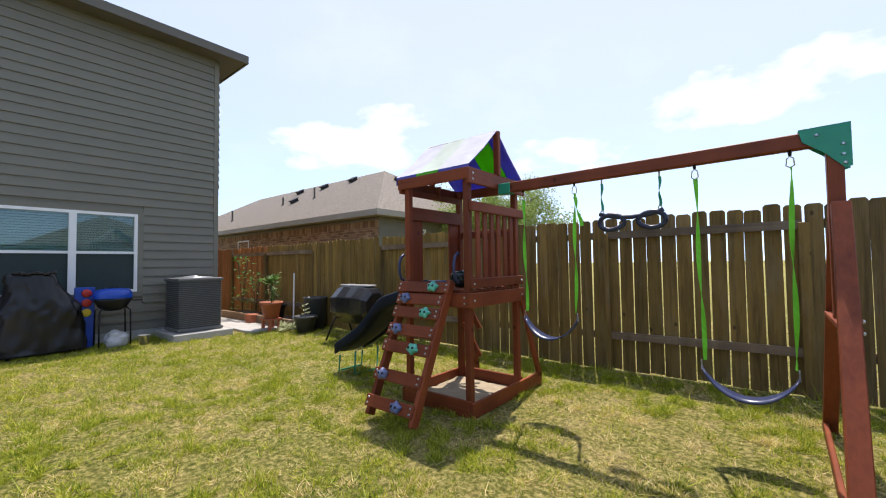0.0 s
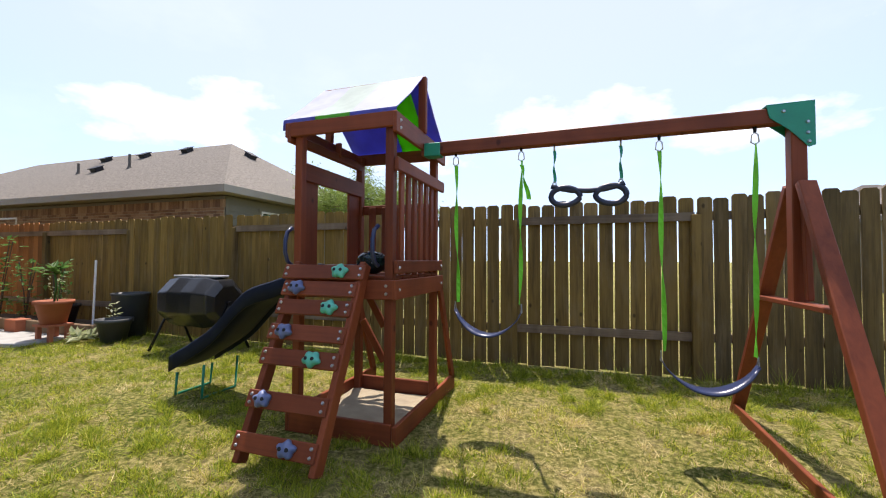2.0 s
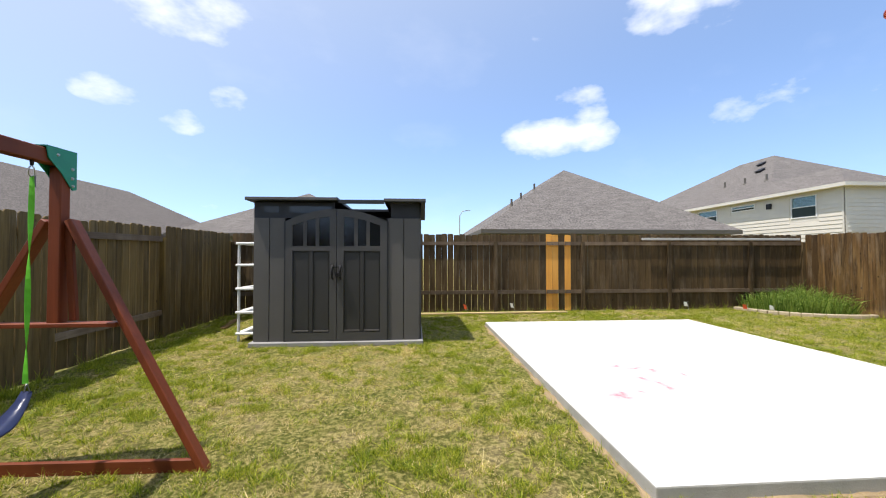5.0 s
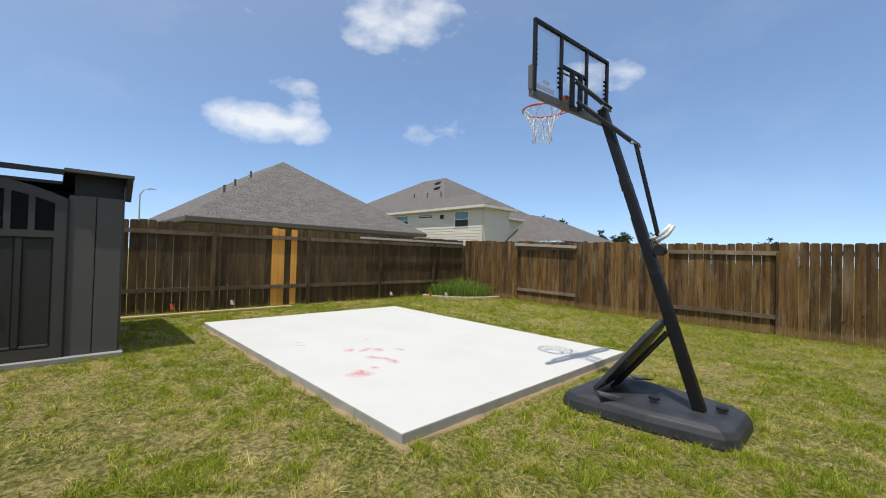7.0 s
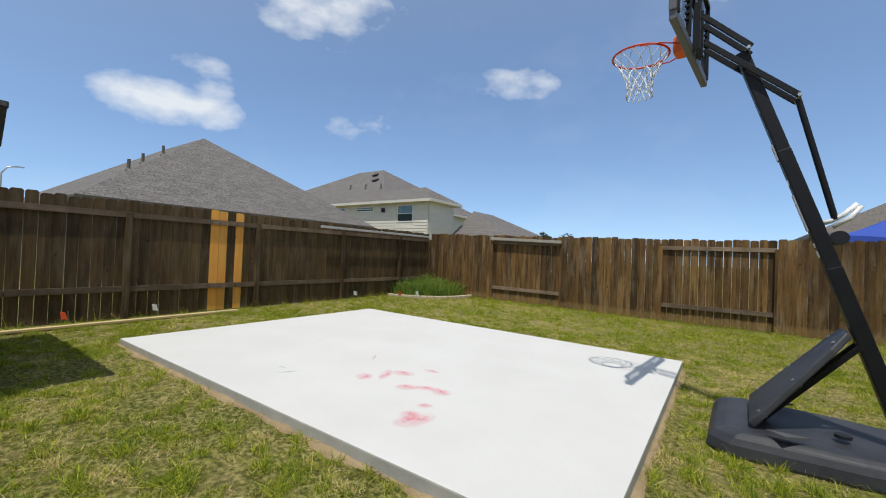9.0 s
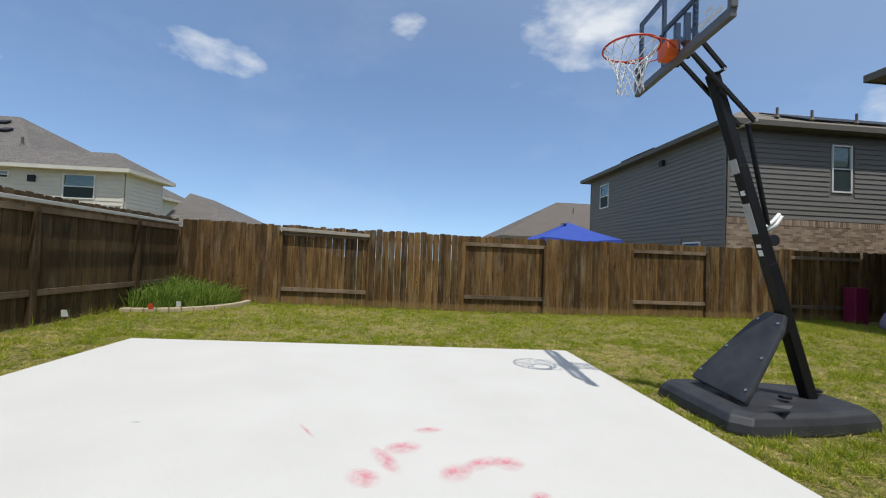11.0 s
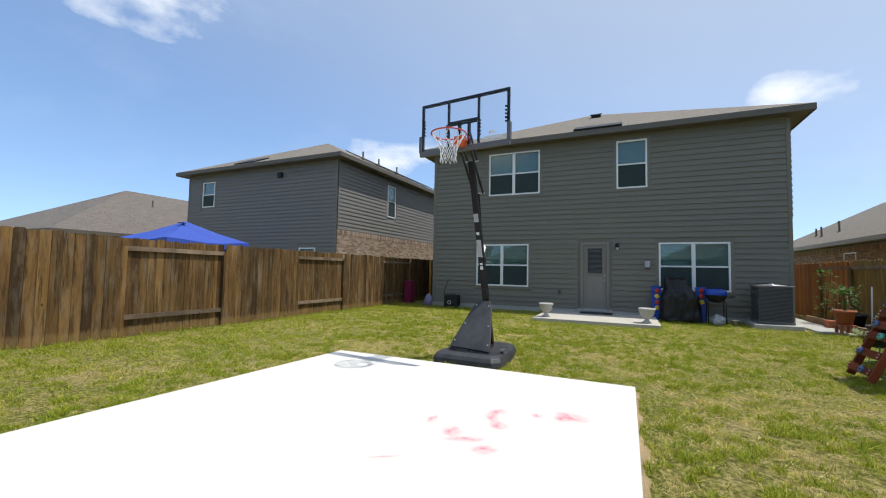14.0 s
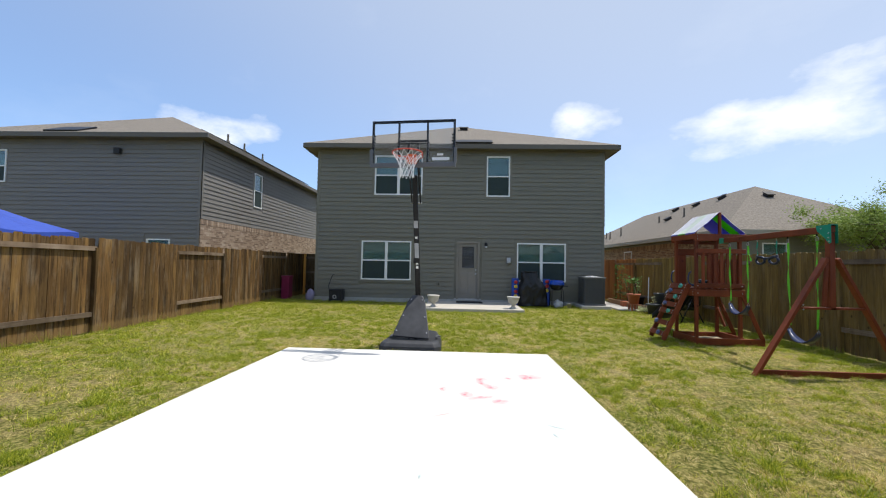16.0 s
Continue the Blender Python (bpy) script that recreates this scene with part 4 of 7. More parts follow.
fence("fence_back", "dark weathered timber fence with rails and two fresh orange boards", "x", 7.14, -1,
      [(-8.75, -7.36, "back", None), (-7.36, -5.27, "back", None), (-5.27, -3.12, "back", None), (-3.12, -2.84, "back", None), (-2.84, -2.69, "back", new_picket), (-2.69, -2.54, "back", None), (-2.54, -2.24, "back", new_picket),
       (-2.24, -1.02, "back", None), (-1.02, 1.1, "back", None), (1.1, 3.2, "back", None), (3.2, 4.96, "back", None)],
      M_FENCE_E, M_RAIL_Y, (.46, 1.60), .005, .146, (-2.84, -2.69, -2.54, -2.24), .2)
fence("fence_south", "brown weathered timber fence with framed panels and paler board feet", "y", -8.83, 1,
      [(-15.6, -13.6, "front", None), (-13.6, -11.7, "back", None), (-11.7, -9.8, "front", None), (-9.8, -7.7, "back", None), (-7.7, -5.45, "front", None), (-5.45, -3.44, "back", None), (-3.44, -1.24, "front", None), (-1.24, .77, "back", None),
       (.77, 2.98, "front", None), (2.98, 4.98, "back", None), (4.98, 7.1, "front", None)],
      M_FENCE_S, M_RAIL, (.36, 1.62), .003, .148, (), .1)


# ---- play set ----
play = thing("play_set", "red-stained cedar play tower with swing beam and striped canopy", "play set")
TX0, TX1, TY0, TY1 = -2.41, -1.71, 2.76, 3.58
TYM = 3.175


def timber(name, p0, p1, w, h, mat, parent=None, up=(0, 0, 1), label=""):
    bm = bmesh.new()
    bar(bm, p0, p1, w, h, up)
    soften(bm, .005)
    return part(name, bm, mat, parent or play, label)


def bolt(x, y, z, axis, parent=None):
    bm = bmesh.new()
    d = Vector(axis)
    rod(bm, Vector((x, y, z)), Vector((x, y, z)) + d * .008, .011, .007, 8)
    part("bolt", bm, M_STEEL, parent or play, "galvanised bolt head")


for x in (TX0, TX1):
    for y in (TY0, TY1):
        timber("tower_post", (x, y, 0), (x, y, 2.10), .058, .058, M_RED)
# deck boards and beams
for i in range(6):
    y = TY0 - .01 + (i + .5) * .14
    timber("deck_board", (TX0 - .03, y, 1.065), (TX1 + .03, y, 1.065), .134, .024, M_RED_X)
for y in (TY0 - .05, TY1 + .05):
    timber("deck_beam", (TX0 - .06, y, .99), (TX1 + .06, y, .99), .026, .125, M_RED_X)
for x in (TX0 - .052, TX1 + .052):
    timber("deck_beam", (x, TY0 - .065, .99), (x, TY1 + .065, .99), .026, .125, M_RED_Y)
# roof beams
for y in (TY0 - .05, TY1 + .05):
    timber("roof_beam", (TX0 - .09, y, 2.08), (TX1 + .05, y, 2.08), .026, .10, M_RED_X)
for x in (TX0 - .052, TX1 + .055):
    timber("gable_beam", (x, TY0 - .07, 2.06), (x, TY1 + .1, 2.06), .028, .135, M_RED_Y)
    timber("king_post", (x, TYM, 2.12), (x, TYM, 2.545), .04, .06, M_RED)
timber("ridge_bar", (TX0 - .10, TYM, 2.525), (TX1 + .05, TYM, 2.525), .03, .05, M_RED_X)
# guard rails with slats: swing side
timber("guard_rail", (TX1 + .05, TY0 - .03, 1.80), (TX1 + .05, TY1 + .09, 1.80), .028, .085, M_RED_Y)
timber("guard_rail", (TX1 + .05, TY0 - .03, 1.135), (TX1 + .05, TY1 + .05, 1.135), .028, .085, M_RED_Y)
for i in range(6):
    y = TY0 + .12 + i * .117
    timber("slat", (TX1 + .02, y, 1.08), (TX1 + .02, y, 1.84), .022, .062, M_RED, up=(0, 1, 0))
# fence side
timber("guard_rail", (TX0, TY1 + .02, 1.62), (TX1, TY1 + .02, 1.62), .028, .08, M_RED_X)
timber("guard_rail", (TX0, TY1 + .02, 1.12), (TX1, TY1 + .02, 1.12), .028, .08, M_RED_X)
for i in range(5):
    x = TX0 + .13 + i * .125
    timber("slat", (x, TY1 - .01, 1.09), (x, TY1 - .01, 1.64), .066, .02, M_RED, up=(0, 1, 0))
# slide side: two wide boards, a header and the top rail
for y in (TY0 + .11, TY1 - .11):
    timber("side_panel", (TX0 - .005, y, 1.06), (TX0 - .005, y, 1.86), .02, .17, M_RED, up=(0, 1, 0))
timber("panel_header", (TX0 + .018, TY0 + .02, 1.80), (TX0 + .018, TY1 - .02, 1.80), .022, .13, M_RED_Y)
timber("guard_rail", (TX0 + .018, TY0 + .02, 2.0), (TX0 + .018, TY1 - .02, 2.0), .026, .065, M_RED_Y)
timber("short_strut", (TX0 + .018, 3.2, 2.0), (TX0 + .018, 3.2, 2.12), .026, .05, M_RED)
# ground frame and braces
timber("ground_board", (TX0 - .04, TY0 - .03, .075), (TX1 + .03, TY0 - .03, .075), .03, .14, M_RED_X)
timber("ground_board", (TX0 - .04, TY1 + .04, .085), (TX1 + .03, TY1 + .04, .085), .03, .14, M_RED_X)
for x in (TX0 - .055, TX1 + .05):
    timber("ground_board", (x, TY0 - .045, .07), (x, 4.0, .07), .03, .13, M_RED_Y)
    timber("brace", (x, TY1 + .02, .95), (x, 3.97, .1), .03, .075, M_RED, up=(0, 1, .6))
for y in (3.0, 3.3):
    timber("inner_brace", (TX0 + .05, TY1 - .02, .95 - (y - 3.0)), (TX0 + .25, TY1 + .0, .6 - (y - 3.0)), .03, .06, M_RED)
bm = bmesh.new()
n_ = 14
gr_ = [[bm.verts.new((TX0 - .03 + (TX1 - TX0 + .06) * i / n_, TY0 + .0 + (TY1 - TY0) * j / n_, .045 + .025 * noise.noise((i * .5, j * .5, 3)))) for j in range(n_ + 1)] for i in range(n_ + 1)]
for i in range(n_):
    for j in range(n_):
        bm.faces.new((gr_[i][j], gr_[i + 1][j], gr_[i + 1][j + 1], gr_[i][j + 1]))
single("sandpit_sand", bm, M_SAND, "trodden pale sand inside the tower's ground frame", "sand", kind="structure", smooth=True)
# rock ladder
LT, LB, LX = Vector((0, 2.715, 1.152)), Vector((0, 2.188, 0.0)), -2.132
for x in (LX - .23, LX + .268):
    timber("ladder_stringer", (x, LB.y + .02, LB.z + .045), (x, LT.y, LT.z), .04, .085, M_RED, up=(0, 1, .5))
slope = (LT - LB).normalized()
face = Vector((0, -slope.z, slope.y))
# planks: height along the ladder, half width, hold place across, hold colour
holds = [(.937, .305, .72, 0), (.846, .272, .22, 1), (.747, .272, .73, 0), (.619, .272, .23, 1), (.499, .272, .69, 0), (.305, .272, .22, 1), (.126, .272, .68, 1)]


def climbing_hold(parent, c, mat, seed):
    """A lobed resin grip with two bolt holes."""
    bm = bmesh.new()
    m = Matrix.Translation(c) @ axes(Vector((0, 0, 0)), face, (0, 0, 1))[0]
    rings = []
    rr = random.Random(seed)
    ph = rr.random() * 6
    for r, h in ((.043, 0), (.046, .014), (.038, .03), (.022, .04), (.007, .041)):
        rings.append([bm.verts.new(m @ Vector((r * (1 + .15 * math.cos(5 * a + ph) + .1 * math.cos(2 * a)) * math.cos(a) * 1.15, r * (1 + .15 * math.cos(5 * a + ph)) * math.sin(a), h))) for a in (2 * math.pi * k / 30 for k in range(30))])
    for a, b in zip(rings, rings[1:]):
        for k in range(30):
            bm.faces.new((a[k], a[(k + 1) % 30], b[(k + 1) % 30], b[k]))
    bm.faces.new(rings[0][::-1])
    bm.faces.new(rings[-1])
    g = part("climbing_hold", bm, mat, parent, "moulded resin climbing hold", True)
    for s in (-1, 1):
        bm = bmesh.new()
        lathe(bm, [(.011, .030), (.011, .042), (.008, .0425)], 10, m @ Matrix.Translation((s * .022, 0, 0)))
        part("hold_bolt", bm, M_BLACK, g)


for i, (along, half, u, kind) in enumerate(holds):
    p = LB.lerp(LT, along) + face * .045
    pl = timber("ladder_plank", (LX - half, p.y, p.z), (LX + half, p.y, p.z), .024, .10, M_RED_X, up=slope)
    climbing_hold(play, Vector((LX - half + 2 * half * u, p.y, p.z)) + face * .012, M_BLUEHOLD if kind else M_AQUA, i)
    for x in (LX - half + .03, LX + half - .03):
        for dz in (-.022, .022):
            bolt(x, p.y + face.y * .012 + slope.y * dz, p.z + face.z * .012 + slope.z * dz, face)
for x in (TX0, TX1):
    for z in (.965, 1.015):
        bolt(x, TY0 - .063, z, (0, -1, 0))
for y, z in ((2.75, 2.08), (2.75, 2.03), (2.75, .99), (3.58, .99), (2.75, 1.13), (3.58, 1.13)):
    bolt(TX1 + .07, y, z, (1, 0, 0))
# canopy of three bands, with hanging edges
# outer canopy layer, much paler than the band cloth beneath it
M_PALE_B = clothy("pale_vinyl", (.88, .88, .9), .3)
M_PALE_G = clothy("pale_green_vinyl", (.82, .89, .78), .3)
BANDS = {-1: [TX0 - .11, -2.26, -1.99, TX1 + .06], 1: [TX0 - .11, -2.03, -1.79, TX1 + .06]}
for k, mat in enumerate((M_CLOTH_B, M_CLOTH_G, M_CLOTH_B)):
    for s in (-1, 1):
        CX = BANDS[s]
        bm = bmesh.new()
        prof = [(TYM, 2.55), (TYM + s * .235, 2.335), (TYM + s * .466, 2.15), (TYM + s * .472, 2.08)]
        rows = []
        n = 6
        for i in range(n + 1):
            x = CX[k] + (CX[k + 1] - CX[k]) * i / n
            sag = .012 * math.sin((x - CX[0]) * 7.5)
            rows.append([bm.verts.new((x, y, z - (sag if j == 1 else sag * .4 if j == 3 else 0))) for j, (y, z) in enumerate(prof)])
        for a, b in zip(rows, rows[1:]):
            for j in range(3):
                bm.faces.new((a[j], b[j], b[j + 1], a[j + 1]))
        ob = part("canopy_band", bm, mat, play, "striped vinyl canopy band", True)
        mod = ob.modifiers.new("cloth", "SOLIDIFY")
        mod.thickness = .003
        bm = bmesh.new()
        rows = []
        for i in range(n + 1):
            x = CX[k] + (CX[k + 1] - CX[k]) * i / n
            sag = .012 * math.sin((x - CX[0]) * 7.5)
            rows.append([bm.verts.new((x, y + s * .003, z + .006 - (sag if j == 1 else 0))) for j, (y, z) in enumerate(prof[:3])])
        for a, b in zip(rows, rows[1:]):
            for j in range(2):
                bm.faces.new((a[j], b[j], b[j + 1], a[j + 1]))
        part("canopy_outer", bm, M_PALE_G if k == 1 else M_PALE_B, play, "pale outer canopy face", True)
# handles
for x, y in ((TX0 - .05, TY0 - .02), (TX1 - .06, TY0 - .055)):
    bm = bmesh.new()
    tube(bm, [(x, y, 1.14), (x - .01, y - .035, 1.17), (x - .012, y - .055, 1.23), (x - .012, y - .055, 1.31), (x - .01, y - .035, 1.37), (x, y, 1.40)], .014, 8)
    part("grab_handle", bm, M_NAVY, play, "dark blue plastic grab handle", True)
# slide: a wavy trough with raised lips
bm = bmesh.new()
path = []
for i in range(25):
    t = i / 24
    x = TX0 + .04 - 1.50 * t
    q = min(max((TX0 - .26 - x) / 1.19, 0), 1)
    q = q * q * (1.6 - .6 * q) if q < .35 else q - .35 + .35 * .35 * (1.6 - .21)
    z = .94 - .93 * q + .022 * math.sin(t * 5 * math.pi)
    if t > .88:
        z = z + (t - .88) * .5
    path.append((x, z))
sect = [(-.235, -.02), (-.235, .10), (-.22, .115), (-.2, .10), (-.17, .015), (-.08, 0), (.08, 0), (.17, .015), (.2, .10), (.22, .115), (.235, .10), (.235, -.02)]
rows = [[bm.verts.new((x, TYM + a, z + b)) for a, b in sect] for x, z in path]
for a, b in zip(rows, rows[1:]):
    for j in range(len(sect) - 1):
        bm.faces.new((a[j], b[j], b[j + 1], a[j + 1]))
sl = part("slide", bm, M_SLIDE, play, "dark wavy plastic slide", True)
mod = sl.modifiers.new("wall", "SOLIDIFY")
mod.thickness = .012
bm = bmesh.new()
for dx in (0, .3):
    tube(bm, [(-3.84 + dx, 3.0, .2 + dx * .3), (-3.86 + dx, 3.0, .012), (-3.86 + dx, 3.35, .012), (-3.84 + dx, 3.35, .2 + dx * .3)], .011, 8)
part("slide_foot", bm, M_TEAL, sl, "green tube foot of the slide", True)
# things on the deck: a dark round toy and a blue spyglass
bm = bmesh.new()
lathe(bm, [(.05, 0), (.095, .03), (.115, .08), (.105, .11), (.108, .118), (.075, .15), (.03, .16)], 20, pose(-2.0, 3.05, 1.08))
single("toy_pot", bm, plain("dark_green_plastic", (.006, .022, .02), rough=.2), "dark green glossy round toy on the tower deck", "toy", smooth=True)
spy = thing("toy_spyglass", "dark blue plastic toy spyglass lying on the deck", "toy", (-2.22, 2.98, 1.115))
bm = bmesh.new()
rod(bm, (-.12, -.03, 0), (.1, .05, .01), .028, .02, 12)
part("tube", bm, M_NAVY, spy, smooth=True)
bm = bmesh.new()
rod(bm, (-.16, -.045, 0), (-.12, -.03, 0), .038, .034, 12)
part("eyecup", bm, M_BLACK, spy, smooth=True)
# swing beam
SY = 3.19
timber("swing_beam", (TX1 + .05, SY, 1.995), (.66, SY, 2.015), .075, .09, M_RED_X)
for p, q in (((TX1 + .075, SY, 1.99), (TX1 + .20, SY, 1.99)),):
    bm = bmesh.new()
    bar(bm, p, q, .086, .10)
    soften(bm, .006)
    part("beam_bracket", bm, M_TEAL, play, "teal steel bracket")
for s in (-1, 1):
    bm = bmesh.new()
    prism(bm, [(.46, 2.07), (.685, 2.075), (.685, 1.83), (.655, 1.82), (.57, 1.92), (.475, 2.0)], .006, Matrix(((1, 0, 0, 0), (0, 0, 1, SY + s * .045 - .003), (0, 1, 0, 0), (0, 0, 0, 1))))
    g = part("corner_gusset", bm, M_TEAL, play, "teal triangular steel gusset")
    for x, z in ((.54, 2.03), (.65, 1.96), (.65, 1.90), (.655, 1.85)):
        bolt(x, SY + s * .048, z, (0, s, 0), g)
bm = bmesh.new()
bar(bm, (.46, SY, 2.072), (.685, SY, 2.077), .096, .006)
part("gusset_plate", bm, M_TEAL, play)
timber("end_post", (.615, SY, .93), (.615, SY, 1.965), .075, .075, M_RED)
timber("a_leg", (.555, 2.22, 0), (.625, 3.12, 1.62), .085, .045, M_RED, up=(0, 1, .55))
timber("a_leg", (.61, 4.14, 0), (.625, 3.26, 1.62), .085, .045, M_RED, up=(0, 1, -.55))
timber("a_crossbar", (.61, 2.80, .945), (.61, 3.60, .945), .085, .03, M_RED_Y)
timber("a_ground_board", (.54, 2.26, .05), (.585, 4.12, .05), .03, .085, M_RED_Y)
timber("a_centre_brace", (.625, SY - .05, 1.6), (.62, SY - .1, .97), .03, .05, M_RED)
for y, z in ((2.77, .93), (2.77, .99)):
    bolt(.65, y + .03, z, (1, 0, 0))


def strap(parent, p0, p1, w=.028, turns=1.5, mat=None, n=22, phase=0.0):
    """A twisted ribbon of webbing."""
    bm = bmesh.new()
    p0, p1 = Vector(p0), Vector(p1)
    rows = []
    for i in range(n + 1):
        t = i / n
        c = p0.lerp(p1, t) + Vector((.004 * math.sin(t * 9 + phase), .004 * math.cos(t * 7 + phase), 0))
        a = phase + turns * math.pi * t
        d = Vector((math.cos(a), math.sin(a), 0)) * w / 2
        e = Vector((-math.sin(a), math.cos(a), 0)) * .002
        rows.append([bm.verts.new(c + s) for s in (-d - e, d - e, d + e, -d + e)])
    for a, b in zip(rows, rows[1:]):
        for k in range(4):
            bm.faces.new((a[k], a[(k + 1) % 4], b[(k + 1) % 4], b[k]))
    bm.faces.new(rows[0][::-1])
    bm.faces.new(rows[-1])
    return part("strap", bm, mat or M_GREEN, parent, "bright green webbing strap")


def carabiner(parent, c, h=.07):
    bm = bmesh.new()
    c = Vector(c)
    tube(bm, [c + Vector(p) for p in ((0, 0, h / 2), (.016, 0, h * .3), (.02, 0, -h * .3), (0, 0, -h / 2), (-.02, 0, -h * .3), (-.016, 0, h * .3))], .004, 6, True)
    part("carabiner", bm, M_STEEL, parent, "steel spring clip", True)
    bm = bmesh.new()
    rod(bm, c + Vector((0, 0, h / 2)), c + Vector((0, 0, h / 2 + .04)), .008, .012, 8)
    part("swivel", bm, M_BLACKM, parent)


def belt_swing(xa, xb, z, sag, tail):
    s = thing("belt_swing", "dark blue flexible belt swing hung on bright green straps", "swing", ((xa + xb) / 2, SY, z - sag), group="belt swings")
    o = Vector(((xa + xb) / 2, SY, z - sag))
    for x, ph in ((xa, .4), (xb, 1.3)):
        carabiner(s, Vector((x, SY, 1.90)) - o)
        strap(s, Vector((x, SY, 1.87)) - o, Vector((x + (.02 if x == xa else -.01), SY, z + .06)) - o, .028, 2.2, phase=ph)
        bm = bmesh.new()
        tube(bm, [Vector(p) - o for p in ((x, SY - .02, z), (x, SY, z + .06), (x, SY + .02, z))], .005, 6, True)
        part("end_ring", bm, M_STEEL, s, "", True)
    if tail:
        strap(s, Vector((xb, SY, 1.84)) - o, Vector((xb + .05, SY + .01, 1.60)) - o, .03, 1.0, phase=.6)
    bm = bmesh.new()
    rows = []
    w = .07
    for i in range(19):
        t = i / 18
        x = xa + (xb - xa) * t
        zz = z - sag * (1 - (2 * t - 1) ** 2) ** .8
        ww = w * (.45 + .55 * min(1, 3.5 * min(t, 1 - t)))
        rows.append([bm.verts.new(Vector((x, SY + a, zz + b)) - o) for a, b in ((-ww, 0), (ww, 0), (ww, .012), (-ww, .012))])
    for a, b in zip(rows, rows[1:]):
        for k in range(4):
            bm.faces.new((a[k], a[(k + 1) % 4], b[(k + 1) % 4], b[k]))
    bm.faces.new(rows[0][::-1])
    bm.faces.new(rows[-1])
    part("seat", bm, M_NAVY, s, "glossy navy belt seat", True)


belt_swing(-.08, .42, .57, .17, False)
belt_swing(-1.40, -.93, .82, .17, True)
trap = thing("trapeze_bar", "dark trapeze bar with two ring grips on short green straps", "trapeze", (-.5, SY, 1.55), group="")
for x in (-.71, -.30):
    strap(trap, (x + .5, 0, .37), (x + .5, 0, .15), .02, 1.2, M_TEAL, 10)
    bm = bmesh.new()
    rod(bm, (x + .5, 0, .37), (x + .5, 0, .41), .006, .006, 8)
    tube(bm, [(x + .5 + .012 * math.cos(a), 0, .14 + .018 * math.sin(a)) for a in (2 * math.pi * k / 10 for k in range(10))], .004, 6, True)
    part("clip", bm, M_STEEL, trap, "", True)
bm = bmesh.new()
tube(bm, [(-.23, 0, .13), (-.19, 0, .115), (-.1, 0, .095), (0, 0, .09), (.1, 0, .095), (.19, 0, .115), (.22, 0, .13)], .017, 10)
part("grip_bar", bm, M_NAVYDK, trap, "", True)
for s in (-1, 1):
    bm = bmesh.new()
    tube(bm, [(s * .14 + .092 * math.cos(a), 0, .058 + .058 * math.sin(a) * (1 + .1 * math.cos(a) * s)) for a in (2 * math.pi * k / 24 for k in range(24))], .019, 10, True)
    part("ring_grip", bm, M_NAVYDK, trap, "dark plastic ring", True)

# ---- resin shed ----
SX, SYA, SYB = 4.0, .80, 3.27
GZ = ground_z(SX)
shed = thing("garden_shed", "dark grey resin garden shed with closed arched double doors", "shed", (0, 0, 0))
bm = bmesh.new()
box(bm, 5.06, (SYA + SYB) / 2, GZ + .03, 2.26, SYB - SYA + .10, .075)
soften(bm, .012)
part("floor_base", bm, plain("shed_base_resin", (.33, .32, .31), rough=.7), shed, "pale grey resin floor edge")
Z0, Z1, Z2 = GZ + .068, 1.98, 2.22
for s, ya, yb in ((0, SYA, 1.29), (1, 2.81, SYB)):
    for k in range(2):
        a, b = ya + (yb - ya) * k / 2, ya + (yb - ya) * (k + 1) / 2
        bm = bmesh.new()
        box(bm, SX + .02, (a + b) / 2, (Z0 + Z1) / 2, .05, b - a - .008, Z1 - Z0)
        soften(bm, .008, 2)
        part("front_panel", bm, M_SHED, shed)
    # added dark sheet that stops the lit interior showing through the seams
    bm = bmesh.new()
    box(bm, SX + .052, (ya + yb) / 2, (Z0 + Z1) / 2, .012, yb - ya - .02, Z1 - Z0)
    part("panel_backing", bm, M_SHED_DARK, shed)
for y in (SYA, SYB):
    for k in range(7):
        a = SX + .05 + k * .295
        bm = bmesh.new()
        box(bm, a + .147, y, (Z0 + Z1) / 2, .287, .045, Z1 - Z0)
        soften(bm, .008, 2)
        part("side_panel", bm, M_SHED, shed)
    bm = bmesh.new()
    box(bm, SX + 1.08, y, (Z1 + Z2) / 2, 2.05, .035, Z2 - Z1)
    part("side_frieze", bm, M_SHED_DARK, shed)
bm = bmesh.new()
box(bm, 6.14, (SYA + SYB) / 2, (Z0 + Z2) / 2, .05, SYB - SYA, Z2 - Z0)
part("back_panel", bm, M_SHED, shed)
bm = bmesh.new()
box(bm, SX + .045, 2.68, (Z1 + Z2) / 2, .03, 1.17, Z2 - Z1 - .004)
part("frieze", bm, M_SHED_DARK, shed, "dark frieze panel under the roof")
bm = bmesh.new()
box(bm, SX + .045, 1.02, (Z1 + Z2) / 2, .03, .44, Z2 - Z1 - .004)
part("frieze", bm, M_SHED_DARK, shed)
for y in (3.02, 2.45):
    bm = bmesh.new()
    box(bm, SX + .026, y, 2.11, .01, .22 if y > 3 else .62, .10)
    ob = part("transom_pane", bm, plain("smoked_pane", (.05, .06, .075), rough=.15), shed, "smoked transom pane")
# doors with an arched head
YC = 2.05


def arch(y):
    return 2.115 - .19 * ((y - YC) / .76) ** 2


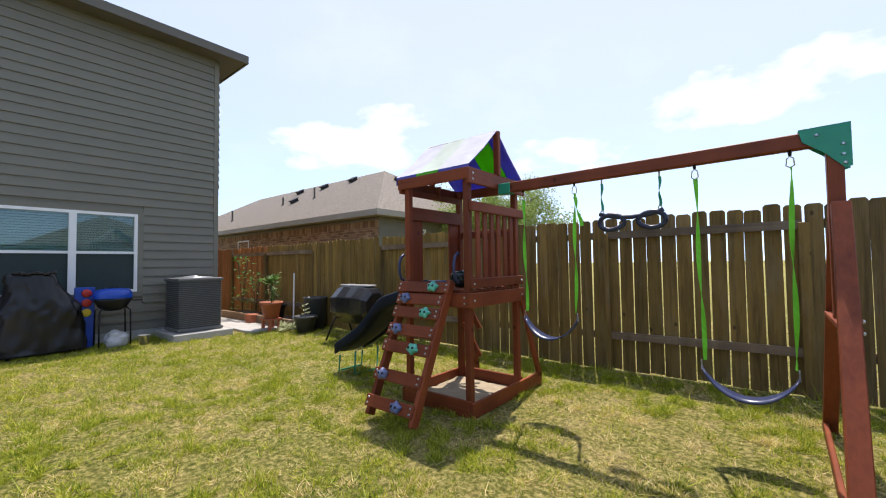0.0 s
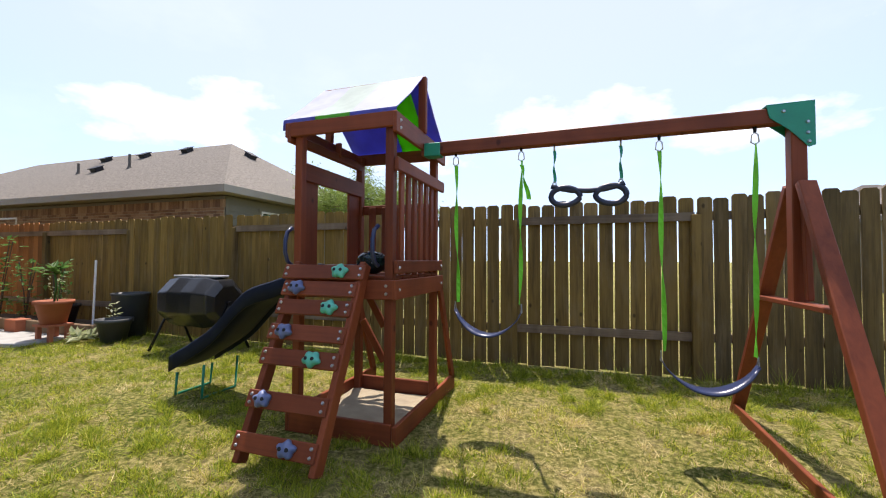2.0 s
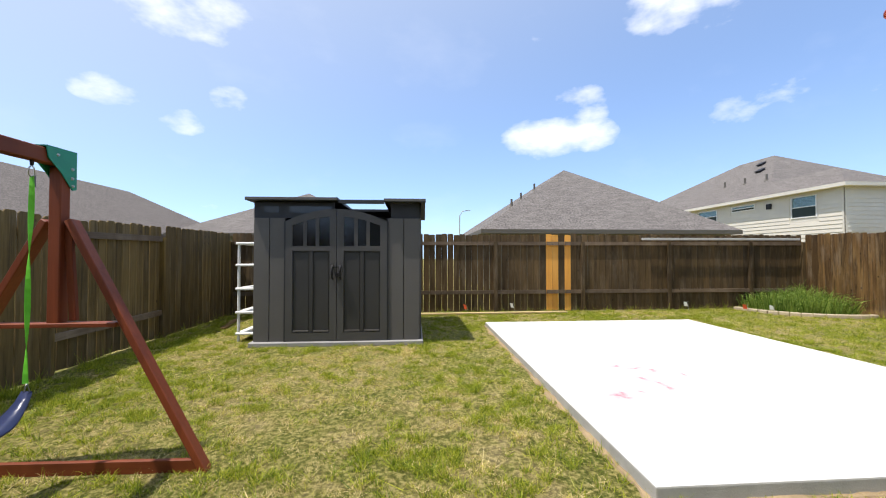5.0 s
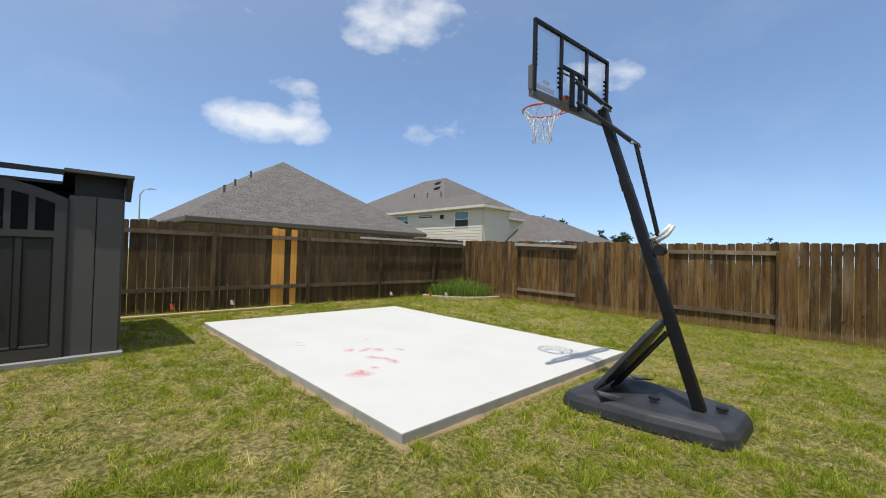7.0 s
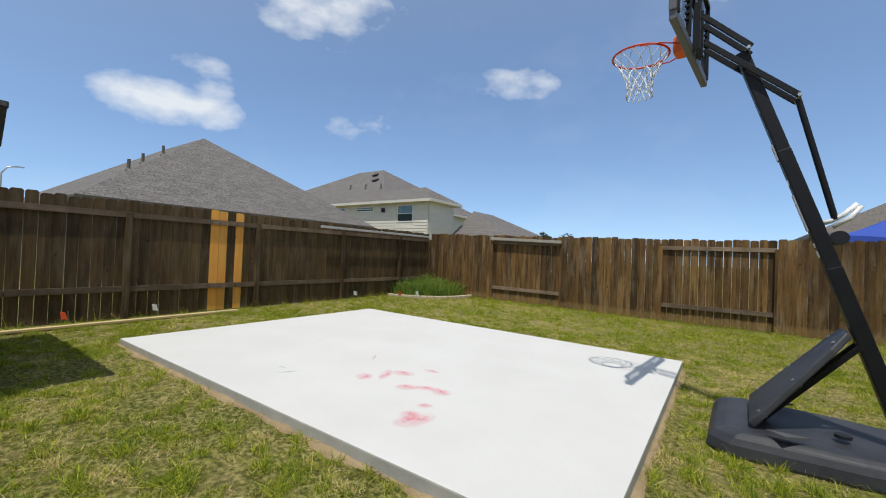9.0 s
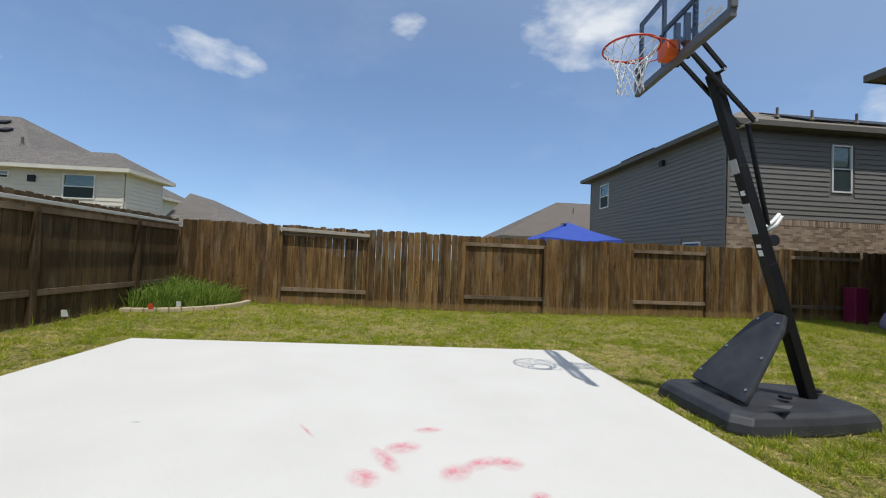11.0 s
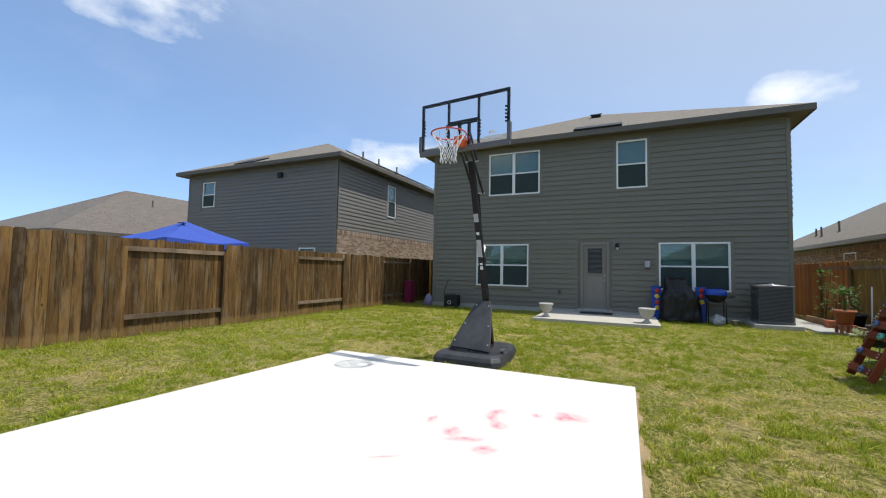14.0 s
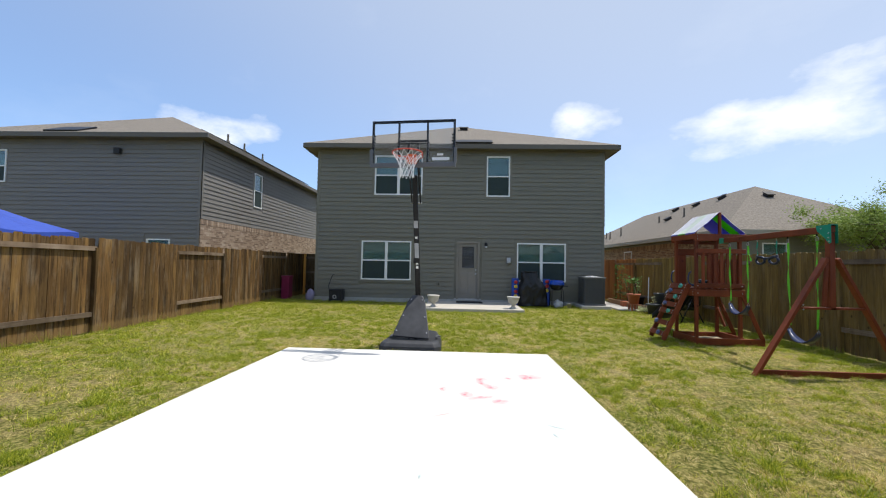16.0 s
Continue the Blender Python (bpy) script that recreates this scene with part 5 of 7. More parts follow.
def shed_door(ya, yb, inner):
    """One leaf from a filled outline with raised frame, panels and lights."""
    leaf = part("door", bmesh.new(), M_SHED_DOOR, shed, "closed resin door leaf with three small lights")
    mm = Matrix(((0, 0, -1, SX + .012), (1, 0, 0, 0), (0, 1, 0, 0), (0, 0, 0, 1)))
    n = 10

    def outline(a, b, lo, drop):
        top = [(b - (b - a) * i / n, arch(b - (b - a) * i / n) - drop) for i in range(n + 1)]
        return [(a, lo), (b, lo)] + top

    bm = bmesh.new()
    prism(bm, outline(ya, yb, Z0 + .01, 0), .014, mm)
    part("leaf", bm, M_SHED_RECESS, leaf)
    m2 = Matrix.Translation((-.014, 0, 0)) @ mm
    fr = .10
    bm = bmesh.new()
    for a, b in ((ya, ya + fr), (yb - fr, yb)):
        prism(bm, outline(a, b, Z0 + .01, 0), .026, m2)
    for z, h in ((Z0 + .07, .12), (1.52, .075)):
        box(bm, (ya + yb) / 2, z, .013, yb - ya - 2 * fr, h, .026, m2)
    top = [(yb - fr - (yb - ya - 2 * fr) * i / n) for i in range(n + 1)]
    prism(bm, [(y, arch(y) - .11) for y in reversed(top)] + [(y, arch(y)) for y in top], .026, m2)
    part("door_frame", bm, M_SHED_DOOR, leaf)
    w = (yb - ya - 2 * fr) / 3
    for k in (1, 2):
        y = ya + fr + w * k
        bm = bmesh.new()
        prism(bm, [(y - .026, 1.555), (y + .026, 1.555), (y + .026, arch(y) - .11), (y - .026, arch(y) - .11)], .022, m2)
        part("light_bar", bm, M_SHED_DOOR, leaf)
    for k in range(3):
        a = ya + fr + w * k
        bm = bmesh.new()
        prism(bm, [(a, 1.555), (a + w, 1.555), (a + w, arch(a + w) - .11), (a, arch(a) - .11)], .003, m2)
        part("pane", bm, plain("dark_pane", (.01, .011, .013), rough=.06) if k == 0 else bpy.data.materials["dark_pane"], leaf)
    mid = (ya + yb) / 2
    # recessed panels take the darkened resin as painted shade
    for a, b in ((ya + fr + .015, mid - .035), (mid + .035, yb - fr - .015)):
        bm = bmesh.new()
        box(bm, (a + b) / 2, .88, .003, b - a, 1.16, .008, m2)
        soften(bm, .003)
        part("panel", bm, M_SHED_RECESS, leaf)
        # paler bar paints the high sun's highlight along the rail's top edge
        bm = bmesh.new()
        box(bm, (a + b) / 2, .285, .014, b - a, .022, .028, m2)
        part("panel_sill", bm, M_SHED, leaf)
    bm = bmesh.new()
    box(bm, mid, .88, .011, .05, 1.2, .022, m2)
    part("centre_stile", bm, M_SHED_RECESS, leaf)
    h = YC + inner * .06
    bm = bmesh.new()
    tube(bm, [(SX - .03, h, 1.27), (SX - .075, h, 1.25), (SX - .09, h, 1.17), (SX - .075, h, 1.09), (SX - .03, h, 1.07)], .016, 8)
    part("handle", bm, M_BLACK, leaf, "black curved pull handle", True)


shed_door(1.30, 2.046, -1)
shed_door(2.054, 2.80, 1)
bm = bmesh.new()
bar(bm, (SX - .06, 1.98, 1.24), (SX - .06, 2.12, 1.24), .015, .015)
rod(bm, (SX - .09, 2.03, 1.12), (SX - .05, 2.03, 1.12), .03, .03, 12)
part("latch", bm, M_BLACKM, shed)
for y in (1.292, 2.808):
    bm = bmesh.new()
    box(bm, SX - .008, y, (Z0 + arch(y)) / 2, .03, .03, arch(y) - Z0)
    part("door_jamb", bm, M_SHED_DARK, shed)
# roof: two wide slabs and a thin bar across the open middle
for ya, yb, z in ((2.02, SYB + .09, 2.255), (SYA - .09, 1.34, 2.245)):
    bm = bmesh.new()
    box(bm, SX + 1.04, (ya + yb) / 2, z, 2.32, yb - ya, .05)
    soften(bm, .01, 2)
    part("roof_panel", bm, M_SHED_DARK, shed, "dark flat resin roof panel")
    bm = bmesh.new()
    box(bm, SX - .115, (ya + yb) / 2, z, .012, yb - ya - .02, .03)
    part("roof_edge", bm, M_SHED, shed)
bm = bmesh.new()
box(bm, SX - .04, 1.68, 2.225, .09, .68, .05)
part("roof_bar", bm, M_SHED_DARK, shed)
bm = bmesh.new()
box(bm, SX + 1.6, 1.68, 2.225, 1.1, .68, .04)
part("roof_panel", bm, M_SHED_DARK, shed)
bm = bmesh.new()
prism(bm, [(-.18, 0), (.02, 0), (.02, -.26), (-.02, -.26)], .06, Matrix(((1, 0, 0, SX + .05), (0, 0, 1, SYA - .08), (0, 1, 0, 2.22), (0, 0, 0, 1))))
part("roof_bracket", bm, M_SHED_DARK, shed)

# white plastic shelf beside the shed
shelf = thing("plastic_shelf", "white plastic open shelving unit standing beside the shed", "shelf", (4.78, 3.46, ground_z(4.78)))
for dx in (-.42, .42):
    for dy in (-.17, .17):
        bm = bmesh.new()
        rod(bm, (dx, dy, 0), (dx, dy, 1.55), .022, .022, 10)
        part("leg", bm, M_WHITE, shelf)
for z in (.12, .45, .82, 1.19, 1.53):
    bm = bmesh.new()
    box(bm, 0, 0, z, .92, .42, .035)
    soften(bm, .008)
    part("shelf_board", bm, M_WHITE, shelf)

# ---- basketball hoop ----
HYC = -2.595
hoop = thing("basketball_hoop", "portable basketball hoop with clear backboard and black leaning pole", "basketball hoop", (0, 0, 0))
bm = bmesh.new()
low = [(-.34, -3.04), (-.44, -3.12), (-1.1, -3.06), (-1.62, -2.92), (-1.69, -2.84), (-1.69, -2.3), (-1.62, -2.2), (-1.1, -2.12), (-.44, -2.10), (-.32, -2.2)]
cx_, cy_ = -1.02, -2.6
levels = []
for sc, z in ((1.0, -.02), (1.02, .02), (1.0, .085), (.95, .135), (.86, .16), (.6, .15)):
    levels.append([bm.verts.new((cx_ + (x - cx_) * sc, cy_ + (y - cy_) * sc, z)) for x, y in low])
for a, b in zip(levels, levels[1:]):
    for k in range(len(low)):
        bm.faces.new((a[k], a[(k + 1) % len(low)], b[(k + 1) % len(low)], b[k]))
bm.faces.new(levels[0][::-1])
bm.faces.new(levels[-1])
soften(bm, .012, 2)
base = part("ballast_base", bm, M_SCUFF, hoop, "dark moulded plastic ballast base")
for x, y, w in ((-.75, -2.2, .22), (-.75, -2.98, .22)):
    bm = bmesh.new()
    prism(bm, [(-w / 2, 0), (w / 2, 0), (w * .12, .1)], .012, pose(x, y, .195, 4 if y > -2.5 else -4, 0, 0))
    part("base_rib", bm, plain("worn_grey_plastic", (.10, .10, .105), rough=.5), base)
for x, y in ((-1.05, -2.45), (-1.52, -2.62)):
    bm = bmesh.new()
    lathe(bm, [(.045, .18), (.045, .2), (.035, .203)], 14, pose(x, y, 0))
    part("filler_cap", bm, M_BLACK, base)
PB, PT = Vector((-1.38, -2.55, .14)), Vector((-.46, HYC, 2.94))


def pole_at(z):
    t = (z - PB.z) / (PT.z - PB.z)
    p = PB.lerp(PT, t)
    return p


for z0, z1, r in ((.14, 1.30, .046), (1.28, 2.15, .044), (2.12, 2.94, .042)):
    bm = bmesh.new()
    n = 4
    for i in range(n):
        a, b = pole_at(z0 + (z1 - z0) * i / n), pole_at(z0 + (z1 - z0) * (i + 1) / n)
        bar(bm, a, b, r * 2, r * 2, (1, 0, 0))
    soften(bm, .012, 2)
    part("pole_section", bm, M_BLACKM, hoop)
# pale bands and bars in place of print
bandm = plain("silver_band", (.42, .42, .43), rough=.4)
for z0, z1 in ((1.56, 1.82), (2.08, 2.2)):
    a, b = pole_at(z0), pole_at(z1)
    bm = bmesh.new()
    bar(bm, a + Vector((.047, 0, -.012)), b + Vector((.047, 0, -.012)), .072, .006, (1, 0, 0))
    part("pole_band", bm, bandm, hoop, "silver grey sticker band")
for z0, z1 in ((1.36, 1.41), (1.43, 1.46), (1.88, 1.92), (.62, .66)):
    a, b = pole_at(z0), pole_at(z1)
    bm = bmesh.new()
    bar(bm, a + Vector((.045, 0, 0)), b + Vector((.045, 0, 0)), .045, .006, (1, 0, 0))
    part("pole_mark", bm, M_WHITE, hoop)
# cover plate between the base front and the pole
bm = bmesh.new()
a, b = Vector((-.58, -2.62, .19)), Vector((-1.08, -2.56, .86))
m, n = axes(a, b, (0, 1, 0))
prism(bm, [(-.31, 0), (.31, 0), (.30, .09), (.16, .70), (.09, n), (-.09, n), (-.16, .70), (-.30, .09)], .045, m @ Matrix(((0, 0, 1, -.02), (1, 0, 0, 0), (0, 1, 0, 0), (0, 0, 0, 1))))
soften(bm, .012, 2)
plate = part("cover_plate", bm, M_SCUFF, hoop, "scuffed dark plastic cover plate")
for u, v in ((.26, .1), (-.26, .1), (.19, .4), (-.19, .4), (.1, .74), (-.1, .74)):
    for off in (-.022, .03):
        bm = bmesh.new()
        lathe(bm, [(.012, -.004), (.012, .004)], 8, m @ Matrix.Translation((off, u, v)) @ Matrix.Rotation(radians(90), 4, "Y"))
        part("screw", bm, M_STEEL, plate)
bm = bmesh.new()
for s in (-.06, .06):
    bar(bm, (-.64, HYC + s, .17), (-1.13, -2.55 + s, .78), .03, .03)
part("strut", bm, M_BLACKM, hoop)
# lift arms
for s in (-.075, .075):
    for p, q in (((-.12 - .1, HYC + s, 3.06), (-.80, HYC + s, 2.52)), ((-.2, HYC + s, 3.28), (-.52, HYC + s, 2.95))):
        bm = bmesh.new()
        bar(bm, p, q, .022, .04)
        soften(bm, .004)
        part("lift_arm", bm, M_BLACKM, hoop)
bm = bmesh.new()
rod(bm, (-.80, HYC - .1, 2.52), (-.80, HYC + .1, 2.52), .014, .014, 8)
part("pivot_pin", bm, M_STEEL, hoop)
bm = bmesh.new()
rod(bm, (-.50, HYC - .1, 2.94), (-.50, HYC + .1, 2.94), .014, .014, 8)
part("pivot_pin", bm, M_STEEL, hoop)
bm = bmesh.new()
rod(bm, (-.80, HYC, 2.52), (-1.012, HYC, 1.63), .02, .02, 10)
part("lift_rod", bm, M_BLACKM, hoop)
bm = bmesh.new()
tube(bm, [(-.93, HYC, 1.60), (-.99, HYC, 1.62), (-1.05, HYC, 1.66), (-1.12, HYC, 1.735), (-1.14, HYC, 1.72), (-1.09, HYC, 1.64), (-1.0, HYC, 1.58)], .017, 8)
part("lift_handle", bm, M_WHITE, hoop, "white plastic lift handle", True)
bm = bmesh.new()
lathe(bm, [(.05, -.05), (.05, .05)], 14, pose(-1.03, HYC, 1.50, 90))
part("lock_knob", bm, M_BLACK, hoop)
# backboard
BX, BY0, BY1, BZ0, BZ1 = -.18, -3.28, -1.91, 3.02, 3.79
board = part("backboard", bmesh.new(), M_ACRYLIC, hoop, "clear acrylic backboard with black frame")
bm = bmesh.new()
box(bm, BX, HYC, (BZ0 + BZ1) / 2, .008, BY1 - BY0 - .02, BZ1 - BZ0 - .02)
ob = part("acrylic", bm, M_ACRYLIC, board, "clear acrylic sheet")


def boardbar(name, y0, z0, y1, z1, w, mat, d=.035, off=-.02):
    bm = bmesh.new()
    if y0 == y1:
        box(bm, BX + off, y0, (z0 + z1) / 2, d, w, z1 - z0)
    else:
        box(bm, BX + off, (y0 + y1) / 2, z0, d, abs(y1 - y0), w)
    soften(bm, .004)
    part(name, bm, mat, board)


boardbar("frame_bar", BY0, BZ1 - .02, BY1, BZ1 - .02, .04, M_BLACKM)
for y in (BY0 + .018, BY1 - .018):
    boardbar("frame_bar", y, BZ0 + .05, y, BZ1 - .04, .036, M_BLACKM)
for y in (HYC - .235, HYC + .235):
    boardbar("frame_bar", y, BZ0 + .07, y, BZ1 - .04, .03, M_BLACKM)
boardbar("frame_bar", HYC - .22, BZ0 + .43, HYC + .22, BZ0 + .43, .035, M_BLACKM)
boardbar("target_line", HYC - .22, BZ0 + .385, HYC + .22, BZ0 + .385, .022, M_BLACKM, .004, .006)
for y in (HYC - .075, HYC + .075):
    boardbar("mount_bar", y, BZ0 + .02, y, BZ0 + .41, .035, M_BLACKM, .05, -.05)
boardbar("pad", BY0 - .012, BZ0 + .035, BY1 + .012, BZ0 + .035, .075, M_GREYFR, .05, 0)
for y in (BY0 - .004, BY1 + .004):
    boardbar("pad_corner", y, BZ0 + .06, y, BZ0 + .30, .045, M_GREYFR, .05, 0)
for y, s in ((BY0 + .05, 1), (BY1 - .05, -1), (HYC + .26, 1), (HYC - .26, -1)):
    for k in range(5):
        boardbar("clip", y - s * .012, BZ0 + .32 + k * .05 if abs(y - HYC) > .5 else BZ0 + .2 + k * .05, y + s * .012, 0, .022, M_BLACKM, .03, -.01)
# pale bars where the maker's mark is
for y0, y1, z, h in ((-2.28, -2.0, BZ0 + .13, .05), (-2.2, -2.1, BZ0 + .2, .035)):
    boardbar("mark", y0, z, y1, 0, h, M_WHITE, .003, .006)
# rim and net
RC = Vector((.21, HYC, 3.145))
bm = bmesh.new()
tube(bm, [RC + Vector((.228 * math.cos(a), .228 * math.sin(a), 0)) for a in (2 * math.pi * k / 40 for k in range(40))], .0095, 8, True)
tube(bm, [RC + Vector(p) for p in ((-.36, -.07, -.02), (-.2, -.2, -.02), (-.05, -.225, -.012))], .006, 6)
tube(bm, [RC + Vector(p) for p in ((-.36, .07, -.02), (-.2, .2, -.02), (-.05, .225, -.012))], .006, 6)
rim = part("rim", bm, M_RIM, hoop, "orange-red steel rim", True)
bm = bmesh.new()
prism(bm, [(-.07, -.02), (.07, -.02), (.09, .03), (.075, .12), (-.075, .12), (-.09, .03)], .1, Matrix(((0, 0, 1, BX + .02), (1, 0, 0, HYC), (0, 1, 0, RC.z - .06), (0, 0, 0, 1))))
soften(bm, .015, 2)
part("rim_bracket", bm, M_ORANGE, rim, "orange rim bracket")
bm = bmesh.new()
N, NR = 12, 6
rad = [.222, .175, .135, .108, .10, .11]
zed = [0, -.075, -.15, -.225, -.30, -.37]
for i in range(NR - 1):
    for k in range(N):
        for d in (-.5, .5):
            a0 = 2 * math.pi * (k + (i % 2) * .5) / N
            a1 = a0 + 2 * math.pi * d / N
            w = .012 * noise.noise((k, i, d))
            p = RC + Vector((rad[i] * math.cos(a0), rad[i] * math.sin(a0), zed[i]))
            q = RC + Vector(((rad[i + 1] + w) * math.cos(a1), (rad[i + 1] + w) * math.sin(a1), zed[i + 1] + w))
            rod(bm, p, q, .0042, .0042, 5, False)
part("net", bm, M_NET, rim, "white braided net")
# the head is turned a little on the pole
head_turn = Matrix.Translation((BX + .06, HYC, -.03)) @ Matrix.Rotation(radians(-5.6), 4, "Z") @ Matrix.Translation((-BX, -HYC, 0))
board.matrix_basis = head_turn
rim.matrix_basis = head_turn


# ---- back of the house ----
door = thing("door_1", "closed taupe back door with a blind in its upper light", "door", kind="structure")
du0, du1, dv0, dv1 = DOOR
bm = bmesh.new()
box(bm, (du0 + du1) / 2, (dv0 + dv1) / 2 - .02, -.03, du1 - du0 - .14, dv1 - dv0 - .1, .045, mw)
soften(bm, .004)
leaf = part("leaf", bm, M_DOOR, door)
for cu, cv, su, sv in ((du0 + .03, (dv0 + dv1) / 2, .075, dv1 - dv0), (du1 - .03, (dv0 + dv1) / 2, .075, dv1 - dv0), ((du0 + du1) / 2, dv1 - .03, du1 - du0 - .14, .075)):
    bm = bmesh.new()
    box(bm, cu, cv, .005, su, sv, .08, mw)
    part("door_frame", bm, M_DOOR, door)
lu0, lu1, lv0, lv1 = -1.72, -1.24, 1.32, 2.16
for cu, cv, su, sv in ((lu0, (lv0 + lv1) / 2, .035, lv1 - lv0 + .035), (lu1, (lv0 + lv1) / 2, .035, lv1 - lv0 + .035), ((lu0 + lu1) / 2, lv0, lu1 - lu0 - .035, .035), ((lu0 + lu1) / 2, lv1, lu1 - lu0 - .035, .035)):
    bm = bmesh.new()
    box(bm, cu, cv, .002, su, sv, .03, mw)
    part("light_trim", bm, M_DOOR, leaf)
# added dark sheet, indoor shade painted behind the door's blind
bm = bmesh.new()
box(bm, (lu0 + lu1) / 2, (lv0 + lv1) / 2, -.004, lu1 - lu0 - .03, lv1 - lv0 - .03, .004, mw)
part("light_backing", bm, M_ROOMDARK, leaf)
bm = bmesh.new()
v = lv0 + .04
while v < lv1 - .02:
    bar(bm, mw @ Vector((lu0 + .02, v, .002)), mw @ Vector((lu1 - .02, v, .002)), .003, .02, mw.to_3x3() @ Vector((0, .7, -.7)))
    v += .04
part("blind", bm, plain("grey_blind", (.16, .16, .16), rough=.5), leaf, "thin grey blind slats")
for v0, v1 in ((.38, 1.18),):
    for a, b in ((-1.74, -1.52), (-1.45, -1.23)):
        bm = bmesh.new()
        box(bm, (a + b) / 2, (v0 + v1) / 2, -.004, b - a, v1 - v0, .006, mw)
        soften(bm, .003)
        part("panel", bm, M_DOOR, leaf)
bm = bmesh.new()
lathe(bm, [(.03, 0), (.03, .008), (.012, .012), (.012, .04), (.03, .05), (.028, .075), (.01, .08)], 14, mw @ Matrix.Translation((-1.185, 1.12, -.01)))
part("knob", bm, M_STEEL, leaf, "", True)
bm = bmesh.new()
lathe(bm, [(.028, 0), (.028, .02), (.02, .025)], 14, mw @ Matrix.Translation((-1.185, 1.27, -.01)))
part("deadbolt", bm, M_STEEL, leaf)
bm = bmesh.new()
box(bm, (du0 + du1) / 2, .135, .05, du1 - du0, .05, .13, mw)
part("threshold", bm, M_STEEL, door)

patio = thing("patio", "pale concrete patio slab at the back door", "patio", kind="structure")
bm = bmesh.new()
box(bm, -7.53, -1.36, .035, 2.62, 3.16, .11)
soften(bm, .01, 2)
part("patio_body", bm, M_PATIO, patio)
mat_ = thing("doormat", "dark rubber doormat on the patio at the door", "doormat", (-8.45, -1.42, .09))
bm = bmesh.new()
box(bm, 0, 0, .01, .5, .95, .02)
soften(bm, .006)
part("mat", bm, M_BLACK, mat_)

lamp = thing("wall_lamp", "small black outdoor wall lamp with clear globe", "wall lamp", (HX + .02, -.82, 2.2))
bm = bmesh.new()
lathe(bm, [(.05, 0), (.05, .02), (.02, .03)], 14, pose(0, 0, .06, 0, 90, 0))
tube(bm, [(.02, 0, .06), (.09, 0, .09), (.11, 0, .06)], .01, 8)
part("arm", bm, M_BLACKM, lamp, "", True)
bm = bmesh.new()
lathe(bm, [(.02, .05), (.055, .03), (.06, -.03), (.045, -.035)], 16, pose(.11, 0, 0))
part("cap", bm, M_BLACKM, lamp, "", True)
bm = bmesh.new()
lathe(bm, [(.045, -.036), (.045, -.09), (.02, -.11)], 16, pose(.11, 0, 0))
part("globe", bm, M_FROST, lamp, "pale glass globe", True)
ebox = thing("utility_box", "grey electrical outlet box on the siding", "utility box", (HX + .02, .03, 1.65))
bm = bmesh.new()
box(bm, .05, 0, 0, .09, .17, .24)
soften(bm, .008)
part("body", bm, M_SIDING2, ebox)
bm = bmesh.new()
box(bm, .1, 0, 0, .012, .13, .19)
soften(bm, .004)
part("cover", bm, M_STEEL, ebox)
bib = thing("hose_bib", "small hose tap and plate low on the siding", "tap", (HX + .02, -2.58, .72))
bm = bmesh.new()
box(bm, .015, 0, 0, .03, .15, .15)
soften(bm, .006)
part("plate", bm, M_SIDING, bib)
bm = bmesh.new()
tube(bm, [(.02, 0, 0), (.07, 0, 0), (.09, 0, -.04)], .014, 8)
lathe(bm, [(.028, .0), (.028, .012)], 10, pose(.06, 0, .03))
part("spout", bm, M_BLACKM, bib, "", True)


def urn(x, y):
    u = thing("garden_urn", "grey cast stone pedestal urn standing on the patio", "urn", (x, y, .09), group="patio urns")
    bm = bmesh.new()
    lathe(bm, [(.15, 0), (.155, .03), (.10, .055), (.06, .10), (.06, .14), (.12, .17), (.185, .23), (.215, .31), (.22, .375), (.245, .39), (.25, .43), (.235, .445), (.205, .44), (.19, .37)], 28)
    part("bowl", bm, M_STONE, u, "", True)
    bm = bmesh.new()
    lathe(bm, [(.01, .37), (.19, .375), (.192, .38), (.1, .40), (.01, .405)], 20)
    part("soil", bm, M_DIRT, u, "dry soil filling", True)
    u.scale = (.8, .8, .86)


urn(-6.62, -2.62)
urn(-6.62, -.08)

# air conditioner on its pad
ac = thing("air_conditioner", "dark grey louvred air conditioner on a concrete pad", "air conditioner", (-8.32, 2.92, .0))
bm = bmesh.new()
box(bm, .05, 0, .05, 1.12, 1.12, .12)
soften(bm, .012)
part("pad", bm, M_CONC_EDGE, ac, "grey concrete pad")
m_ac = plain("ac_steel", (.13, .132, .128), (.115, .117, .115), rough=.5, scale=3)
bm = bmesh.new()
box(bm, 0, 0, .56, .80, .80, .84)
soften(bm, .06, 3)
part("coil_case", bm, plain("ac_grille", (.07, .071, .07), rough=.7), ac)
for k in range(26):
    bm = bmesh.new()
    z = .17 + k * .031
    r = .415
    pts = []
    for cx, cy, a0 in ((r - .07, r - .07, 0), (-r + .07, r - .07, 90), (-r + .07, -r + .07, 180), (r - .07, -r + .07, 270)):
        for a in (0, 30, 60, 90):
            pts.append((cx + .07 * math.cos(radians(a0 + a)), cy + .07 * math.sin(radians(a0 + a)), z))
    tube(bm, pts, .0045, 4, True)
    part("louvre", bm, m_ac, ac)
for z in (.145, .98):
    bm = bmesh.new()
    box(bm, 0, 0, z, .86, .86, .05)
    soften(bm, .02, 2)
    part("rim_band", bm, m_ac, ac)
bm = bmesh.new()
for r in (.1, .16, .22, .28, .34):
    tube(bm, [(r * math.cos(a), r * math.sin(a), 1.03 - r * .06) for a in (2 * math.pi * k / 28 for k in range(28))], .006, 5, True)
